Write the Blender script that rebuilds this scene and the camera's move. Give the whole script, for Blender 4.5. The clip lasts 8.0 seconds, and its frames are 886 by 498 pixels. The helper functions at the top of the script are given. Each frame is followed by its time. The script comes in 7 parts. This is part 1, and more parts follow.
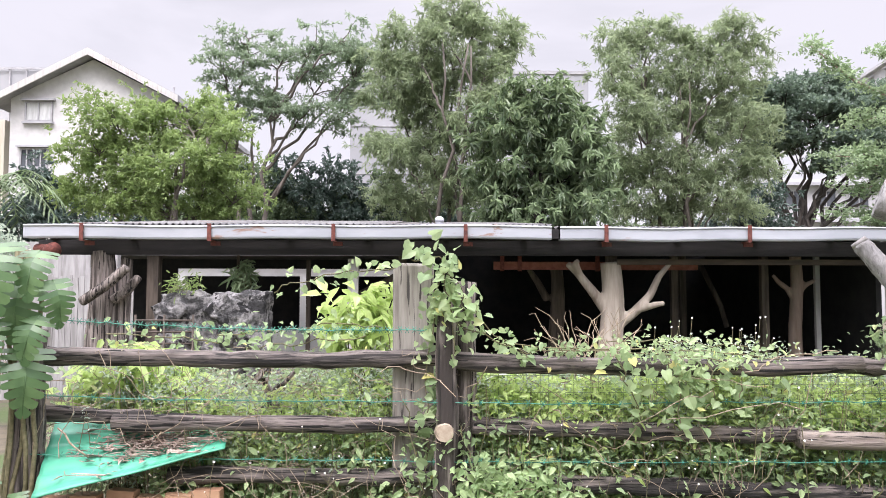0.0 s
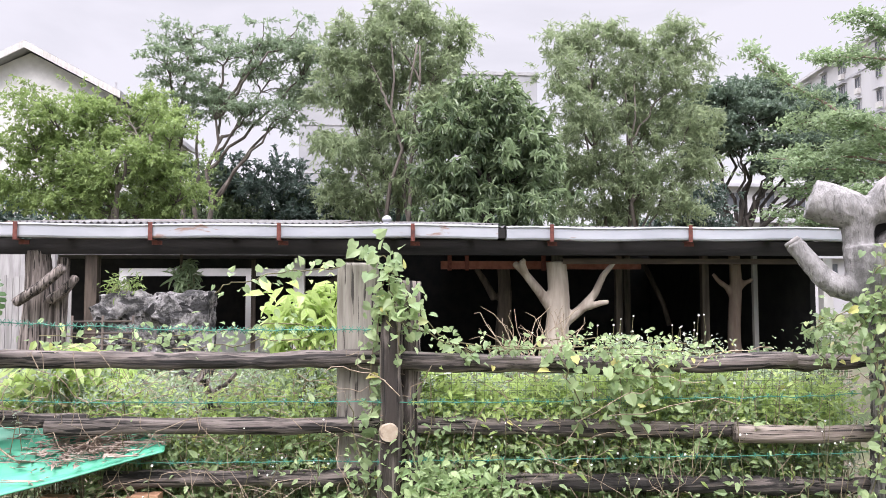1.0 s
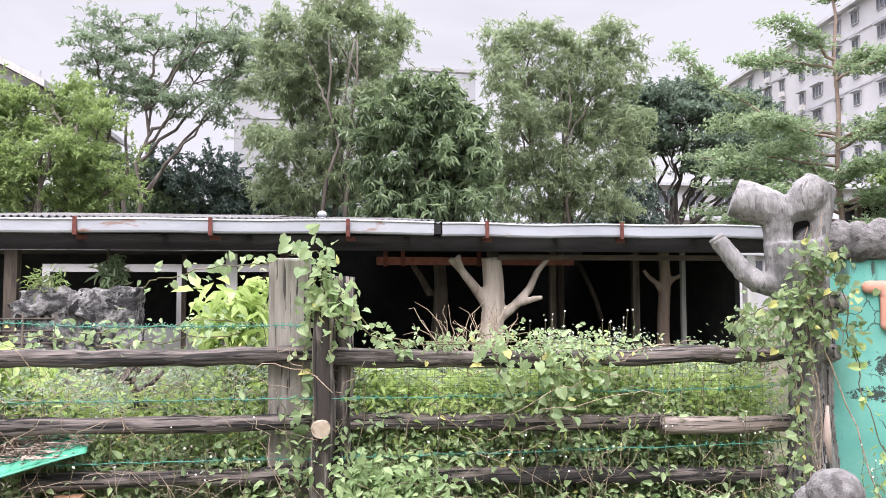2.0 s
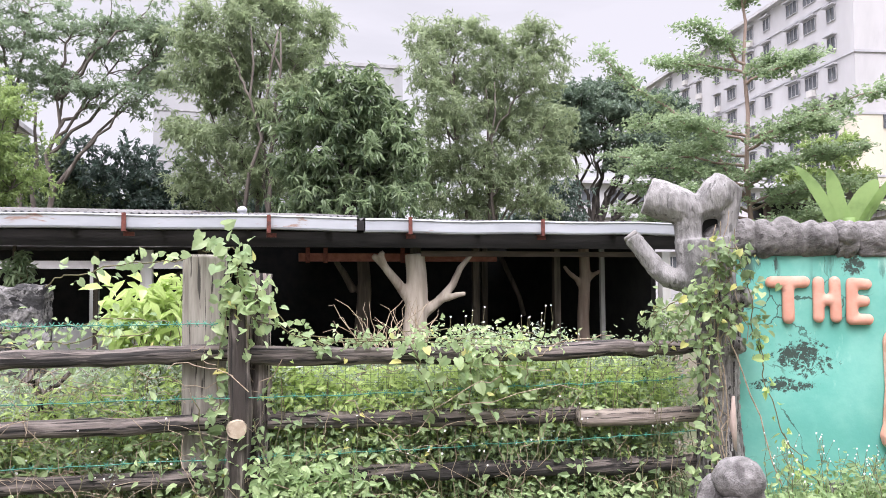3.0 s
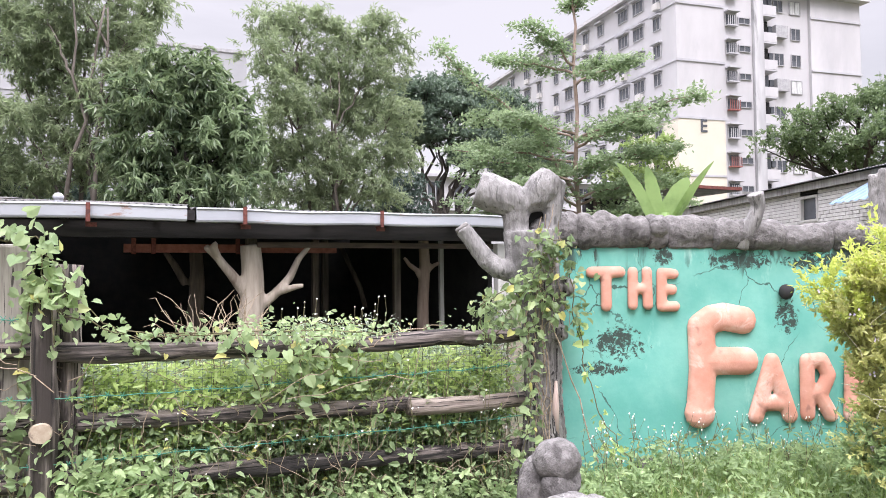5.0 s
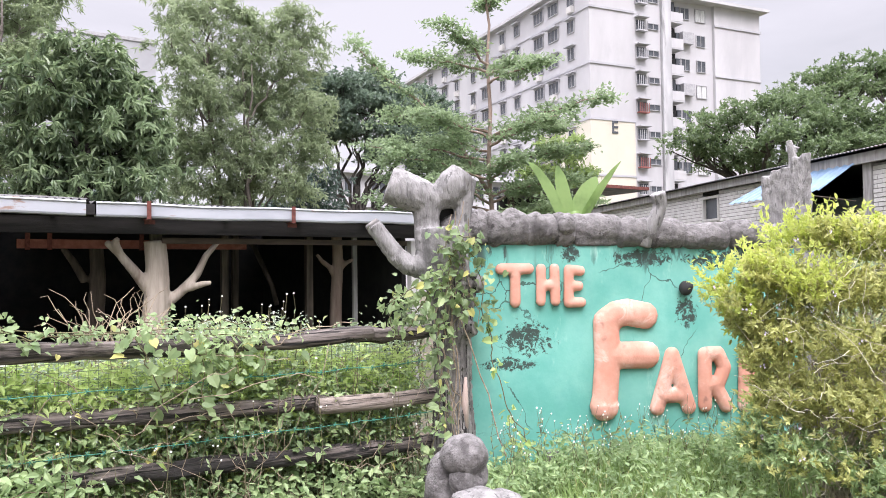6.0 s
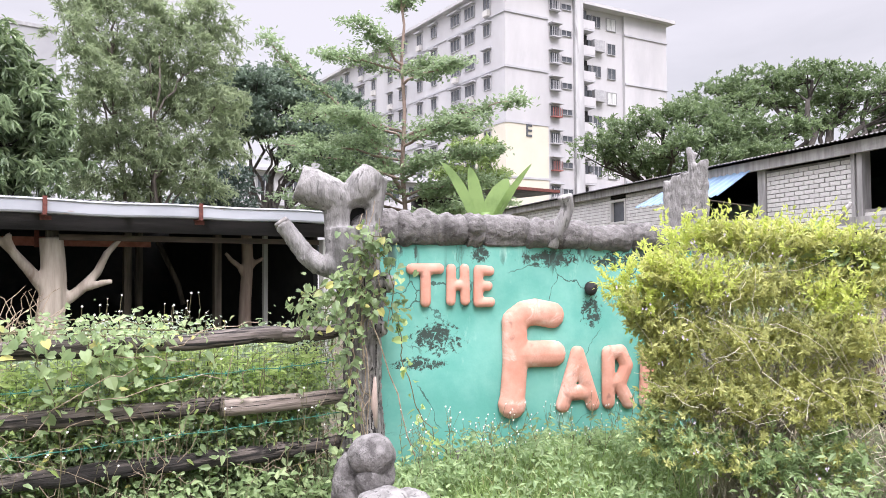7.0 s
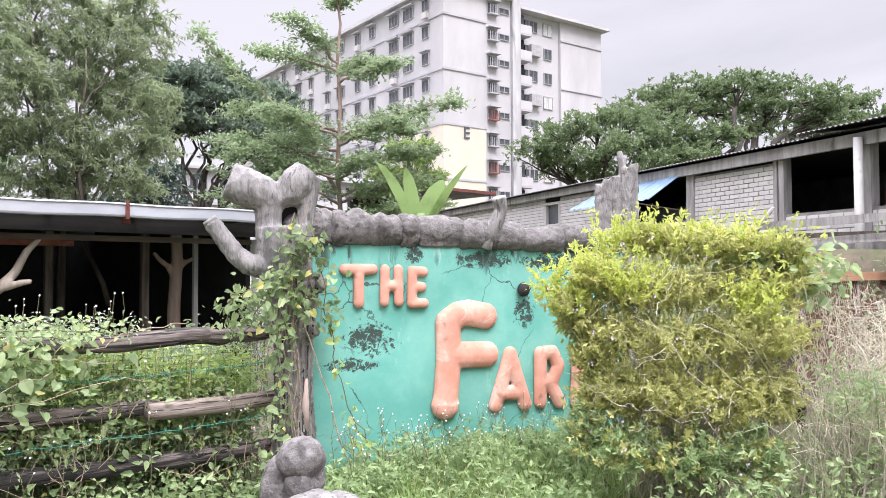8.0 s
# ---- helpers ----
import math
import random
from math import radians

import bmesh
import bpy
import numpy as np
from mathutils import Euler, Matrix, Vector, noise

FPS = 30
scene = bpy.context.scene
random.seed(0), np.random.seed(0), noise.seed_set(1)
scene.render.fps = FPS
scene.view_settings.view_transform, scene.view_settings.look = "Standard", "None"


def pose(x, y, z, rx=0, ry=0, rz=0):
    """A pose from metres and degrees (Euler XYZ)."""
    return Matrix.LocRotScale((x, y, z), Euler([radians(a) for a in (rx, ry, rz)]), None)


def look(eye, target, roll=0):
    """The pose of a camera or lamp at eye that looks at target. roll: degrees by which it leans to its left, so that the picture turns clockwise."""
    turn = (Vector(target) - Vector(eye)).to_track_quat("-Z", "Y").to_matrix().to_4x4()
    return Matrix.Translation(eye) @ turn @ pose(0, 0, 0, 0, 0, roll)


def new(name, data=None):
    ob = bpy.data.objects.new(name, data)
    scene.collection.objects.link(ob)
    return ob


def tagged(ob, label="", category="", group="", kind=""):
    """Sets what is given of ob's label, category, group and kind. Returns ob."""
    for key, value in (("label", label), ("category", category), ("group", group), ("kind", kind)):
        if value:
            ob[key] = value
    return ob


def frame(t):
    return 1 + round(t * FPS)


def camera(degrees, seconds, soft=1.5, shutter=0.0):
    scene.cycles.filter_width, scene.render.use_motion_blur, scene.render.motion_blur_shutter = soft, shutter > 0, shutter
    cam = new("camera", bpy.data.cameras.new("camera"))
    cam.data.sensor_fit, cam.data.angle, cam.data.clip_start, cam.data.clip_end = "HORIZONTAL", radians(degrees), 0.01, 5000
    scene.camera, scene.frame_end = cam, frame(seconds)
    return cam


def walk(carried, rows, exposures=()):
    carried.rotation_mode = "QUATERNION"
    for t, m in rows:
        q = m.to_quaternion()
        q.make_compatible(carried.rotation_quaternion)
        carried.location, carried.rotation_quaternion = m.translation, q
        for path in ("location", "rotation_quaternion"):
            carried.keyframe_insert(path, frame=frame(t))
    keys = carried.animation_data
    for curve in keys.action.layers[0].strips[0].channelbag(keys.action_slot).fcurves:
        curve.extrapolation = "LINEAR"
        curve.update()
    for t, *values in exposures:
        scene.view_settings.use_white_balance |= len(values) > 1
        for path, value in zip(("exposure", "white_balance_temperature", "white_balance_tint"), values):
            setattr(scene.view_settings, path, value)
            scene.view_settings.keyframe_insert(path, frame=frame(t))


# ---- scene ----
cam = camera(59.9, 8.0, soft=0.9)
PATH = [
    (0, (-1.075, -0.037, 1.772), (-1.043, 1.96, 1.891), 0.1),
    (0.5, (-1.049, -0.043, 1.774), (-0.96, 1.952, 1.893), -0.1),
    (1, (-1.038, -0.035, 1.769), (-0.877, 1.955, 1.887), -0.1),
    (1.5, (-1.024, -0.035, 1.764), (-0.786, 1.948, 1.877), -0.1),
    (3, (-0.956, -0.042, 1.767), (-0.452, 1.891, 1.864), -0.4),
    (3.5, (-0.917, -0.047, 1.761), (-0.314, 1.858, 1.852), -0.5),
    (4, (-0.888, -0.039, 1.762), (-0.195, 1.835, 1.846), -0.6),
    (5.5, (-0.815, -0.059, 1.755), (0.15, 1.691, 1.823), -0.7),
    (6, (-0.786, -0.062, 1.754), (0.274, 1.633, 1.817), -0.7),
    (6.5, (-0.768, -0.075, 1.75), (0.386, 1.558, 1.811), -0.6),
    (7, (-0.758, -0.088, 1.751), (0.481, 1.481, 1.812), -0.4),
    (7.5, (-0.737, -0.09, 1.747), (0.572, 1.42, 1.81), -0.2),
    (8, (-0.724, -0.092, 1.745), (0.638, 1.371, 1.809), -0.2),
]
walk(cam, [(t, look(eye, target, roll)) for t, eye, target, roll in PATH], exposures=[(0, 0.86, 6250, 23), (8, 0.86, 6250, 23)])

# ---- sky and sun: bright overcast, brighter overhead ----
SUN_AZ, SUN_EL = radians(200), radians(55)
world = bpy.data.worlds.new("overcast_sky")
scene.world = world
world.use_nodes = True
wt = world.node_tree
wt.nodes.clear()


def wn(kind, **props):
    n = wt.nodes.new(kind)
    for k, v in props.items():
        n.inputs[k].default_value = v
    return n


w_out, w_bg = wn("ShaderNodeOutputWorld"), wn("ShaderNodeBackground")
w_sky = wn("ShaderNodeTexSky")
w_sky.sky_type, w_sky.sun_disc = "NISHITA", False
w_sky.sun_elevation, w_sky.sun_rotation = SUN_EL, SUN_AZ
w_scale = wn("ShaderNodeVectorMath")
w_scale.operation = "SCALE"
w_scale.inputs["Scale"].default_value = 0.10
w_co, w_sep = wn("ShaderNodeTexCoord"), wn("ShaderNodeSeparateXYZ")
w_map = wn("ShaderNodeMapping")
w_map.inputs["Scale"].default_value = (1.0, 1.0, 3.2)
w_noise = wn("ShaderNodeTexNoise", Scale=1.7, Detail=6.0, Roughness=0.55, Distortion=0.4)
w_ramp = wn("ShaderNodeValToRGB")
w_ramp.color_ramp.elements[0].position, w_ramp.color_ramp.elements[0].color = 0.32, (0.405, 0.415, 0.41, 1)
w_ramp.color_ramp.elements[1].position, w_ramp.color_ramp.elements[1].color = 0.54, (0.50, 0.505, 0.50, 1)
w_lift = wn("ShaderNodeMapRange")
for k, v in (("From Min", 0.36), ("From Max", 1.0), ("To Min", 1.0), ("To Max", 9.2)):
    w_lift.inputs[k].default_value = v
w_mul = wn("ShaderNodeVectorMath")
w_mul.operation = "SCALE"
w_mix = wn("ShaderNodeMix")
w_mix.data_type = "RGBA"
w_mix.inputs[0].default_value = 0.93
for a, b in ((w_sky.outputs[0], w_scale.inputs[0]), (w_co.outputs["Generated"], w_map.inputs[0]), (w_map.outputs[0], w_noise.inputs["Vector"]),
             (w_noise.outputs[0], w_ramp.inputs[0]), (w_co.outputs["Generated"], w_sep.inputs[0]), (w_sep.outputs[2], w_lift.inputs[0]),
             (w_ramp.outputs[0], w_mul.inputs[0]), (w_lift.outputs[0], w_mul.inputs["Scale"]), (w_scale.outputs[0], w_mix.inputs[6]),
             (w_mul.outputs[0], w_mix.inputs[7]), (w_mix.outputs[2], w_bg.inputs[0]), (w_bg.outputs[0], w_out.inputs[0])):
    wt.links.new(a, b)
sun_data = bpy.data.lights.new("sun", "SUN")
sun_data.energy, sun_data.angle, sun_data.color = 1.6, radians(25), (1.0, 0.97, 0.92)
sun = new("sun", sun_data)
sun_dir = Vector((math.sin(SUN_AZ) * math.cos(SUN_EL), math.cos(SUN_AZ) * math.cos(SUN_EL), math.sin(SUN_EL)))
sun.matrix_world = look(sun_dir * 50, (0, 0, 0))

# ---- materials ----
def tree_of(name):
    m = bpy.data.materials.new(name)
    m.use_nodes = True
    t = m.node_tree
    return m, t, t.nodes["Principled BSDF"], t.nodes["Material Output"]


def node(t, kind, **props):
    n = t.nodes.new(kind)
    for k, v in props.items():
        n.inputs[k].default_value = v
    return n


def rgb(c):
    return (c[0], c[1], c[2], 1.0)


def mixed(t, fac, a, b):
    """A colour mix; fac, a and b are sockets or values."""
    n = t.nodes.new("ShaderNodeMix")
    n.data_type = "RGBA"
    for socket, v in ((n.inputs[0], fac), (n.inputs[6], a), (n.inputs[7], b)):
        if isinstance(v, bpy.types.NodeSocket):
            t.links.new(v, socket)
        else:
            socket.default_value = rgb(v) if isinstance(v, tuple) else v
    return n.outputs[2]


def band(t, socket, lo, hi):
    n = node(t, "ShaderNodeMapRange")
    n.interpolation_type = "SMOOTHSTEP"
    n.inputs["From Min"].default_value, n.inputs["From Max"].default_value = lo, hi
    t.links.new(socket, n.inputs[0])
    return n.outputs[0]


def noise_of(t, scale, stretch=(1, 1, 1), detail=5.0, rough=0.6, distort=0.0, turn=(0, 0, 0)):
    co, mp = node(t, "ShaderNodeTexCoord"), node(t, "ShaderNodeMapping")
    mp.inputs["Scale"].default_value = stretch
    mp.inputs["Rotation"].default_value = turn
    n = node(t, "ShaderNodeTexNoise", Scale=scale, Detail=detail, Roughness=rough, Distortion=distort)
    t.links.new(co.outputs["Object"], mp.inputs[0])
    t.links.new(mp.outputs[0], n.inputs["Vector"])
    return n.outputs[0]


def bump_to(t, bsdf, socket, strength, distance=0.01):
    n = node(t, "ShaderNodeBump", Strength=strength, Distance=distance)
    t.links.new(socket, n.inputs["Height"])
    t.links.new(n.outputs[0], bsdf.inputs["Normal"])


def surface(name, c1, c2, scale=6.0, rough=0.8, metal=0.0, bump=0.4, stretch=(1, 1, 1), stain=None, stain_scale=1.5, stain_at=(0.55, 0.7),
            fine=None, turn=(0, 0, 0), dist=0.01, vary=0.0, crack=None, crack_scale=30, crack_at=(0.60, 0.66)):
    """Two colours by a grain, an optional stain at a larger scale, fine relief."""
    m, t, b, _ = tree_of(name)
    grain = noise_of(t, scale, stretch, turn=turn)
    col = mixed(t, band(t, grain, 0.32, 0.68), c1, c2)
    if stain:
        col = mixed(t, band(t, noise_of(t, stain_scale, stretch, 6.0, 0.65, 0.6, turn), *stain_at), col, stain)
    if crack:
        col = mixed(t, band(t, noise_of(t, crack_scale, stretch, 3.0, 0.5, 0.3, turn), *crack_at), col, crack)
    if vary:
        info = node(t, "ShaderNodeObjectInfo")
        col = mixed(t, band(t, info.outputs["Random"], 1.0 - vary, 1.6), col, tuple(v * 0.5 for v in c1))
    t.links.new(col, b.inputs["Base Color"])
    b.inputs["Roughness"].default_value, b.inputs["Metallic"].default_value = rough, metal
    if bump:
        bump_to(t, b, noise_of(t, fine or scale * 3, stretch, 8.0, 0.65, 0.0, turn), bump, dist)
    return m


def leaf_material(name, c1, c2, old=None, through_light=0.35, rough=0.5):
    """Leaves: every leaf has its own shade; light passes through."""
    m, t, b, out = tree_of(name)
    geo = node(t, "ShaderNodeNewGeometry")
    col = mixed(t, geo.outputs["Random Per Island"], c1, c2)
    col = mixed(t, band(t, noise_of(t, 3.0, detail=4.0), 0.40, 0.72), col, tuple(v * 0.62 for v in c1))
    if old:
        col = mixed(t, band(t, geo.outputs["Random Per Island"], 0.93, 0.96), col, old)
    t.links.new(col, b.inputs["Base Color"])
    b.inputs["Roughness"].default_value = rough
    tr, mx = node(t, "ShaderNodeBsdfTranslucent"), node(t, "ShaderNodeMixShader", Fac=through_light)
    lit = mixed(t, 0.5, col, tuple(min(1.0, v * 1.5) for v in c2))
    t.links.new(lit, tr.inputs[0])
    t.links.new(b.outputs[0], mx.inputs[1])
    t.links.new(tr.outputs[0], mx.inputs[2])
    t.links.new(mx.outputs[0], out.inputs[0])
    return m


ALONG_X, ALONG_Z = (0.12, 1, 1), (1, 1, 0.12)
LOG = surface("weathered_log", (0.055, 0.047, 0.042), (0.235, 0.20, 0.18), 34, 0.92, bump=1.0, stretch=(0.06, 1, 1), stain=(0.03, 0.027, 0.025), stain_scale=9, stain_at=(0.50, 0.60), fine=46, dist=0.03, crack=(0.012, 0.011, 0.01), crack_scale=42, crack_at=(0.56, 0.61))
POST_WOOD = surface("weathered_post_wood", (0.10, 0.084, 0.074), (0.36, 0.31, 0.28), 34, 0.92, bump=1.0, stretch=(1, 1, 0.06), stain=(0.045, 0.037, 0.032), stain_scale=8, stain_at=(0.5, 0.62), fine=46, dist=0.03, crack=(0.015, 0.013, 0.012), crack_scale=42, crack_at=(0.57, 0.62))
LOG_PALE = surface("stripped_log", (0.16, 0.13, 0.11), (0.34, 0.29, 0.25), 30, 0.9, bump=0.9, stretch=(0.06, 1, 1), stain=(0.08, 0.065, 0.055), stain_scale=7, fine=46, dist=0.03, crack=(0.03, 0.026, 0.022), crack_scale=42, crack_at=(0.60, 0.65))
BARK_CEMENT = surface("grooved_grey_bark", (0.085, 0.08, 0.076), (0.29, 0.275, 0.262), 26, 0.93, bump=1.0, stretch=(1, 1, 0.07), stain=(0.05, 0.047, 0.045), stain_scale=7, stain_at=(0.52, 0.66), fine=40, dist=0.03, crack=(0.018, 0.017, 0.016), crack_scale=34, crack_at=(0.58, 0.63))
BARE_WOOD = surface("pinkish_bare_wood", (0.36, 0.27, 0.23), (0.52, 0.42, 0.37), 24, 0.9, bump=0.6, stretch=(1, 1, 0.1), stain=(0.22, 0.16, 0.13), stain_scale=9)
CUT_WOOD = surface("cut_log_end", (0.33, 0.26, 0.19), (0.46, 0.39, 0.30), 18, 0.85, bump=0.4, stain=(0.16, 0.12, 0.09), stain_scale=9)
SLAB_WOOD = surface("grey_slab_wood", (0.17, 0.155, 0.13), (0.33, 0.31, 0.27), 20, 0.9, bump=0.7, stretch=(1, 1, 0.08), stain=(0.10, 0.10, 0.075), stain_scale=3, fine=40, crack=(0.05, 0.045, 0.04), crack_scale=34, crack_at=(0.60, 0.66))
DARK_WOOD = surface("old_dark_wood", (0.045, 0.035, 0.028), (0.12, 0.095, 0.075), 16, 0.85, bump=0.5, stretch=ALONG_Z, vary=0.4)
# beam wood coloured near-black to carry the shade under the eaves
DARK_BEAM = surface("old_beam_shade_dark", (0.008, 0.007, 0.007), (0.022, 0.019, 0.018), 14, 0.85, bump=0.4, stretch=ALONG_X)
BROWN_BEAM = surface("brown_beam", (0.05, 0.036, 0.027), (0.11, 0.08, 0.06), 14, 0.85, bump=0.4, stretch=ALONG_X)
PALE_TRUNK = surface("pale_debarked_trunk", (0.26, 0.22, 0.18), (0.44, 0.385, 0.32), 9, 0.85, bump=0.5, stretch=(1, 1, 0.15), stain=(0.17, 0.13, 0.10), stain_scale=3)
PINK_TRUNK = surface("brown_debarked_trunk", (0.20, 0.14, 0.11), (0.33, 0.25, 0.21), 9, 0.85, bump=0.5, stretch=(1, 1, 0.15), stain=(0.10, 0.07, 0.055), stain_scale=3)
RUST = surface("rust", (0.10, 0.032, 0.025), (0.19, 0.06, 0.045), 30, 0.9, bump=0.4, stain=(0.07, 0.03, 0.025), stain_scale=12)
REDSTEEL = surface("red_oxide_steel", (0.20, 0.06, 0.04), (0.27, 0.10, 0.07), 14, 0.75, bump=0.2, stain=(0.10, 0.045, 0.035), stain_scale=4)
GUTTER = surface("white_painted_gutter", (0.36, 0.375, 0.41), (0.44, 0.455, 0.49), 4, 0.45, bump=0.12, stretch=(0.3, 1, 1), stain=(0.30, 0.20, 0.16), stain_scale=3.6, stain_at=(0.60, 0.66))
ROOF = surface("weathered_corrugated_roof", (0.09, 0.088, 0.088), (0.19, 0.185, 0.185), 5, 0.6, metal=0.3, bump=0.2, stain=(0.15, 0.09, 0.06), stain_scale=1.6)
# near-black base colour puts the shade of covered spaces into the sheet
DARK_SHEET = surface("shade_dark_sheet", (0.012, 0.012, 0.014), (0.025, 0.024, 0.024), 5, 0.9, bump=0.2)
WHITE_WALL = surface("white_painted_wall", (0.52, 0.515, 0.51), (0.60, 0.595, 0.585), 3, 0.8, bump=0.1, stain=(0.44, 0.43, 0.41), stain_scale=0.9, stain_at=(0.55, 0.8))
WHITE_PAINT = surface("chipped_white_paint", (0.46, 0.45, 0.43), (0.56, 0.55, 0.53), 9, 0.6, bump=0.15, stretch=ALONG_Z, stain=(0.32, 0.28, 0.24), stain_scale=5)
CEMENT_ART = surface("sculpted_cement", (0.19, 0.185, 0.18), (0.32, 0.31, 0.305), 18, 0.92, bump=1.0, stretch=(1, 1, 0.25), stain=(0.12, 0.117, 0.115), stain_scale=5, stain_at=(0.52, 0.72), fine=44, dist=0.025, crack=(0.13, 0.127, 0.123), crack_scale=30, crack_at=(0.60, 0.66))
ROCK_CEMENT = surface("dark_sculpted_rock", (0.12, 0.113, 0.11), (0.22, 0.21, 0.205), 16, 0.95, bump=1.0, stain=(0.075, 0.07, 0.068), stain_scale=5, stain_at=(0.50, 0.70), fine=22, dist=0.035, crack=(0.075, 0.07, 0.068), crack_scale=14, crack_at=(0.61, 0.68))
ROCK = surface("grey_limestone", (0.09, 0.088, 0.086), (0.33, 0.32, 0.31), 15, 0.97, bump=1.0, stain=(0.045, 0.045, 0.045), stain_scale=6, stain_at=(0.48, 0.60), fine=30, dist=0.05, crack=(0.02, 0.02, 0.02), crack_scale=9, crack_at=(0.58, 0.62))
LETTER = surface("salmon_letter_paint", (0.56, 0.26, 0.185), (0.68, 0.36, 0.275), 5, 0.7, bump=0.3, stain=(0.74, 0.50, 0.42), stain_scale=5, stain_at=(0.54, 0.70), fine=16, dist=0.014, crack=(0.34, 0.16, 0.12), crack_scale=8, crack_at=(0.60, 0.76))
SOIL = surface("soil", (0.06, 0.05, 0.035), (0.12, 0.10, 0.065), 5, 0.95, bump=0.8, stain=(0.05, 0.075, 0.02), stain_scale=0.6, stain_at=(0.45, 0.6))
GREEN_SHEET = surface("green_plastic_sheet", (0.045, 0.27, 0.165), (0.075, 0.36, 0.23), 3, 0.45, bump=0.1, stain=(0.16, 0.20, 0.12), stain_scale=2.5, stain_at=(0.56, 0.75))
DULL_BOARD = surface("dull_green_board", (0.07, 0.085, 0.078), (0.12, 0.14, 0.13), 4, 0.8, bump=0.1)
BLUE_SHEET = surface("blue_awning_sheet", (0.09, 0.16, 0.25), (0.15, 0.25, 0.37), 3, 0.5, bump=0.1, stain=(0.21, 0.32, 0.43), stain_scale=2.0)
BRICK = surface("whitewashed_brick", (0.58, 0.565, 0.55), (0.70, 0.685, 0.67), 9, 0.9, bump=0.5, stain=(0.42, 0.40, 0.38), stain_scale=1.6, stain_at=(0.54, 0.78), vary=0.25)
MORTAR = surface("grey_mortar", (0.20, 0.19, 0.18), (0.29, 0.28, 0.27), 9, 0.95, bump=0.4)
GREY_TIMBER = surface("grey_timber", (0.26, 0.25, 0.245), (0.42, 0.41, 0.405), 12, 0.85, bump=0.4, stretch=ALONG_Z, stain=(0.14, 0.13, 0.12), stain_scale=3)
PICKET = surface("reddish_picket_wood", (0.17, 0.12, 0.10), (0.29, 0.23, 0.20), 10, 0.9, bump=0.4, stretch=ALONG_Z, vary=0.5)
ORANGE_TIMBER = surface("orange_brown_timber", (0.32, 0.17, 0.10), (0.42, 0.25, 0.15), 8, 0.8, bump=0.3, stretch=ALONG_X)
PIPE_WHITE = surface("white_pipe", (0.62, 0.61, 0.60), (0.70, 0.69, 0.68), 6, 0.5, bump=0.05, stain=(0.45, 0.42, 0.38), stain_scale=3)
PALE_PLASTER = surface("tower_plaster", (0.42, 0.415, 0.425), (0.49, 0.485, 0.495), 0.25, 0.85, bump=0.05, stretch=(1, 1, 0.35), stain=(0.40, 0.395, 0.41), stain_scale=0.16, stain_at=(0.5, 0.72))
CREAM_PLASTER = surface("cream_plaster", (0.54, 0.51, 0.42), (0.60, 0.56, 0.465), 0.25, 0.85, bump=0.05, stain=(0.58, 0.55, 0.47), stain_scale=0.2)
GREY_BAND = surface("grey_string_course", (0.36, 0.36, 0.38), (0.44, 0.44, 0.46), 0.6, 0.85, bump=0.05)
STAINED_SHAFT = surface("stained_shaft", (0.34, 0.34, 0.35), (0.52, 0.52, 0.53), 0.5, 0.9, bump=0.1, stretch=(1, 1, 0.2), stain=(0.20, 0.20, 0.20), stain_scale=0.5)
FAR_GREY = surface("grey_cladding", (0.30, 0.305, 0.32), (0.35, 0.355, 0.37), 0.2, 0.7, bump=0.0)
ROOF_TILE = surface("grey_roof_tiles", (0.22, 0.22, 0.23), (0.32, 0.32, 0.33), 1.5, 0.8, bump=0.2)
GLASS_DARK = surface("window_glass", (0.05, 0.055, 0.065), (0.10, 0.11, 0.12), 0.7, 0.12, bump=0.0)
CURTAIN = surface("window_curtain", (0.42, 0.43, 0.42), (0.60, 0.61, 0.60), 6, 0.8, bump=0.1, stretch=(1, 1, 0.2))
DARK_HOLE = surface("dark_recess", (0.02, 0.02, 0.022), (0.035, 0.035, 0.035), 3, 0.95, bump=0.0)
FRAME_GREY = surface("grey_frame", (0.30, 0.30, 0.31), (0.40, 0.40, 0.41), 3, 0.6, bump=0.0)
RED_GRILLE = surface("red_window_grille", (0.22, 0.07, 0.06), (0.32, 0.12, 0.10), 3, 0.7, bump=0.0)
WIRE = surface("green_coated_wire", (0.03, 0.16, 0.11), (0.05, 0.24, 0.17), 30, 0.5, bump=0.0)
MESH_WIRE = surface("dull_green_mesh", (0.08, 0.13, 0.06), (0.14, 0.18, 0.09), 30, 0.6, bump=0.0)
STEM = surface("green_brown_stem", (0.09, 0.085, 0.04), (0.17, 0.15, 0.08), 30, 0.8, bump=0.0)
DRY_STEM = surface("dry_vine", (0.20, 0.15, 0.10), (0.38, 0.31, 0.23), 30, 0.9, bump=0.0)
DEAD_LEAF = surface("dead_leaves", (0.20, 0.15, 0.12), (0.44, 0.37, 0.31), 14, 0.9, bump=0.0)
BARK_GREY = surface("tree_bark", (0.085, 0.072, 0.06), (0.16, 0.14, 0.12), 5, 0.9, bump=0.6, stretch=(1, 1, 0.3))
BARK_DARK = surface("dark_tree_bark", (0.03, 0.026, 0.023), (0.065, 0.056, 0.048), 5, 0.9, bump=0.6, stretch=(1, 1, 0.3))
FLOWER = surface("white_petals", (0.74, 0.74, 0.70), (0.82, 0.82, 0.78), 20, 0.7, bump=0.0)
LILAC = surface("pale_lilac_petals", (0.58, 0.50, 0.66), (0.72, 0.66, 0.78), 20, 0.7, bump=0.0)
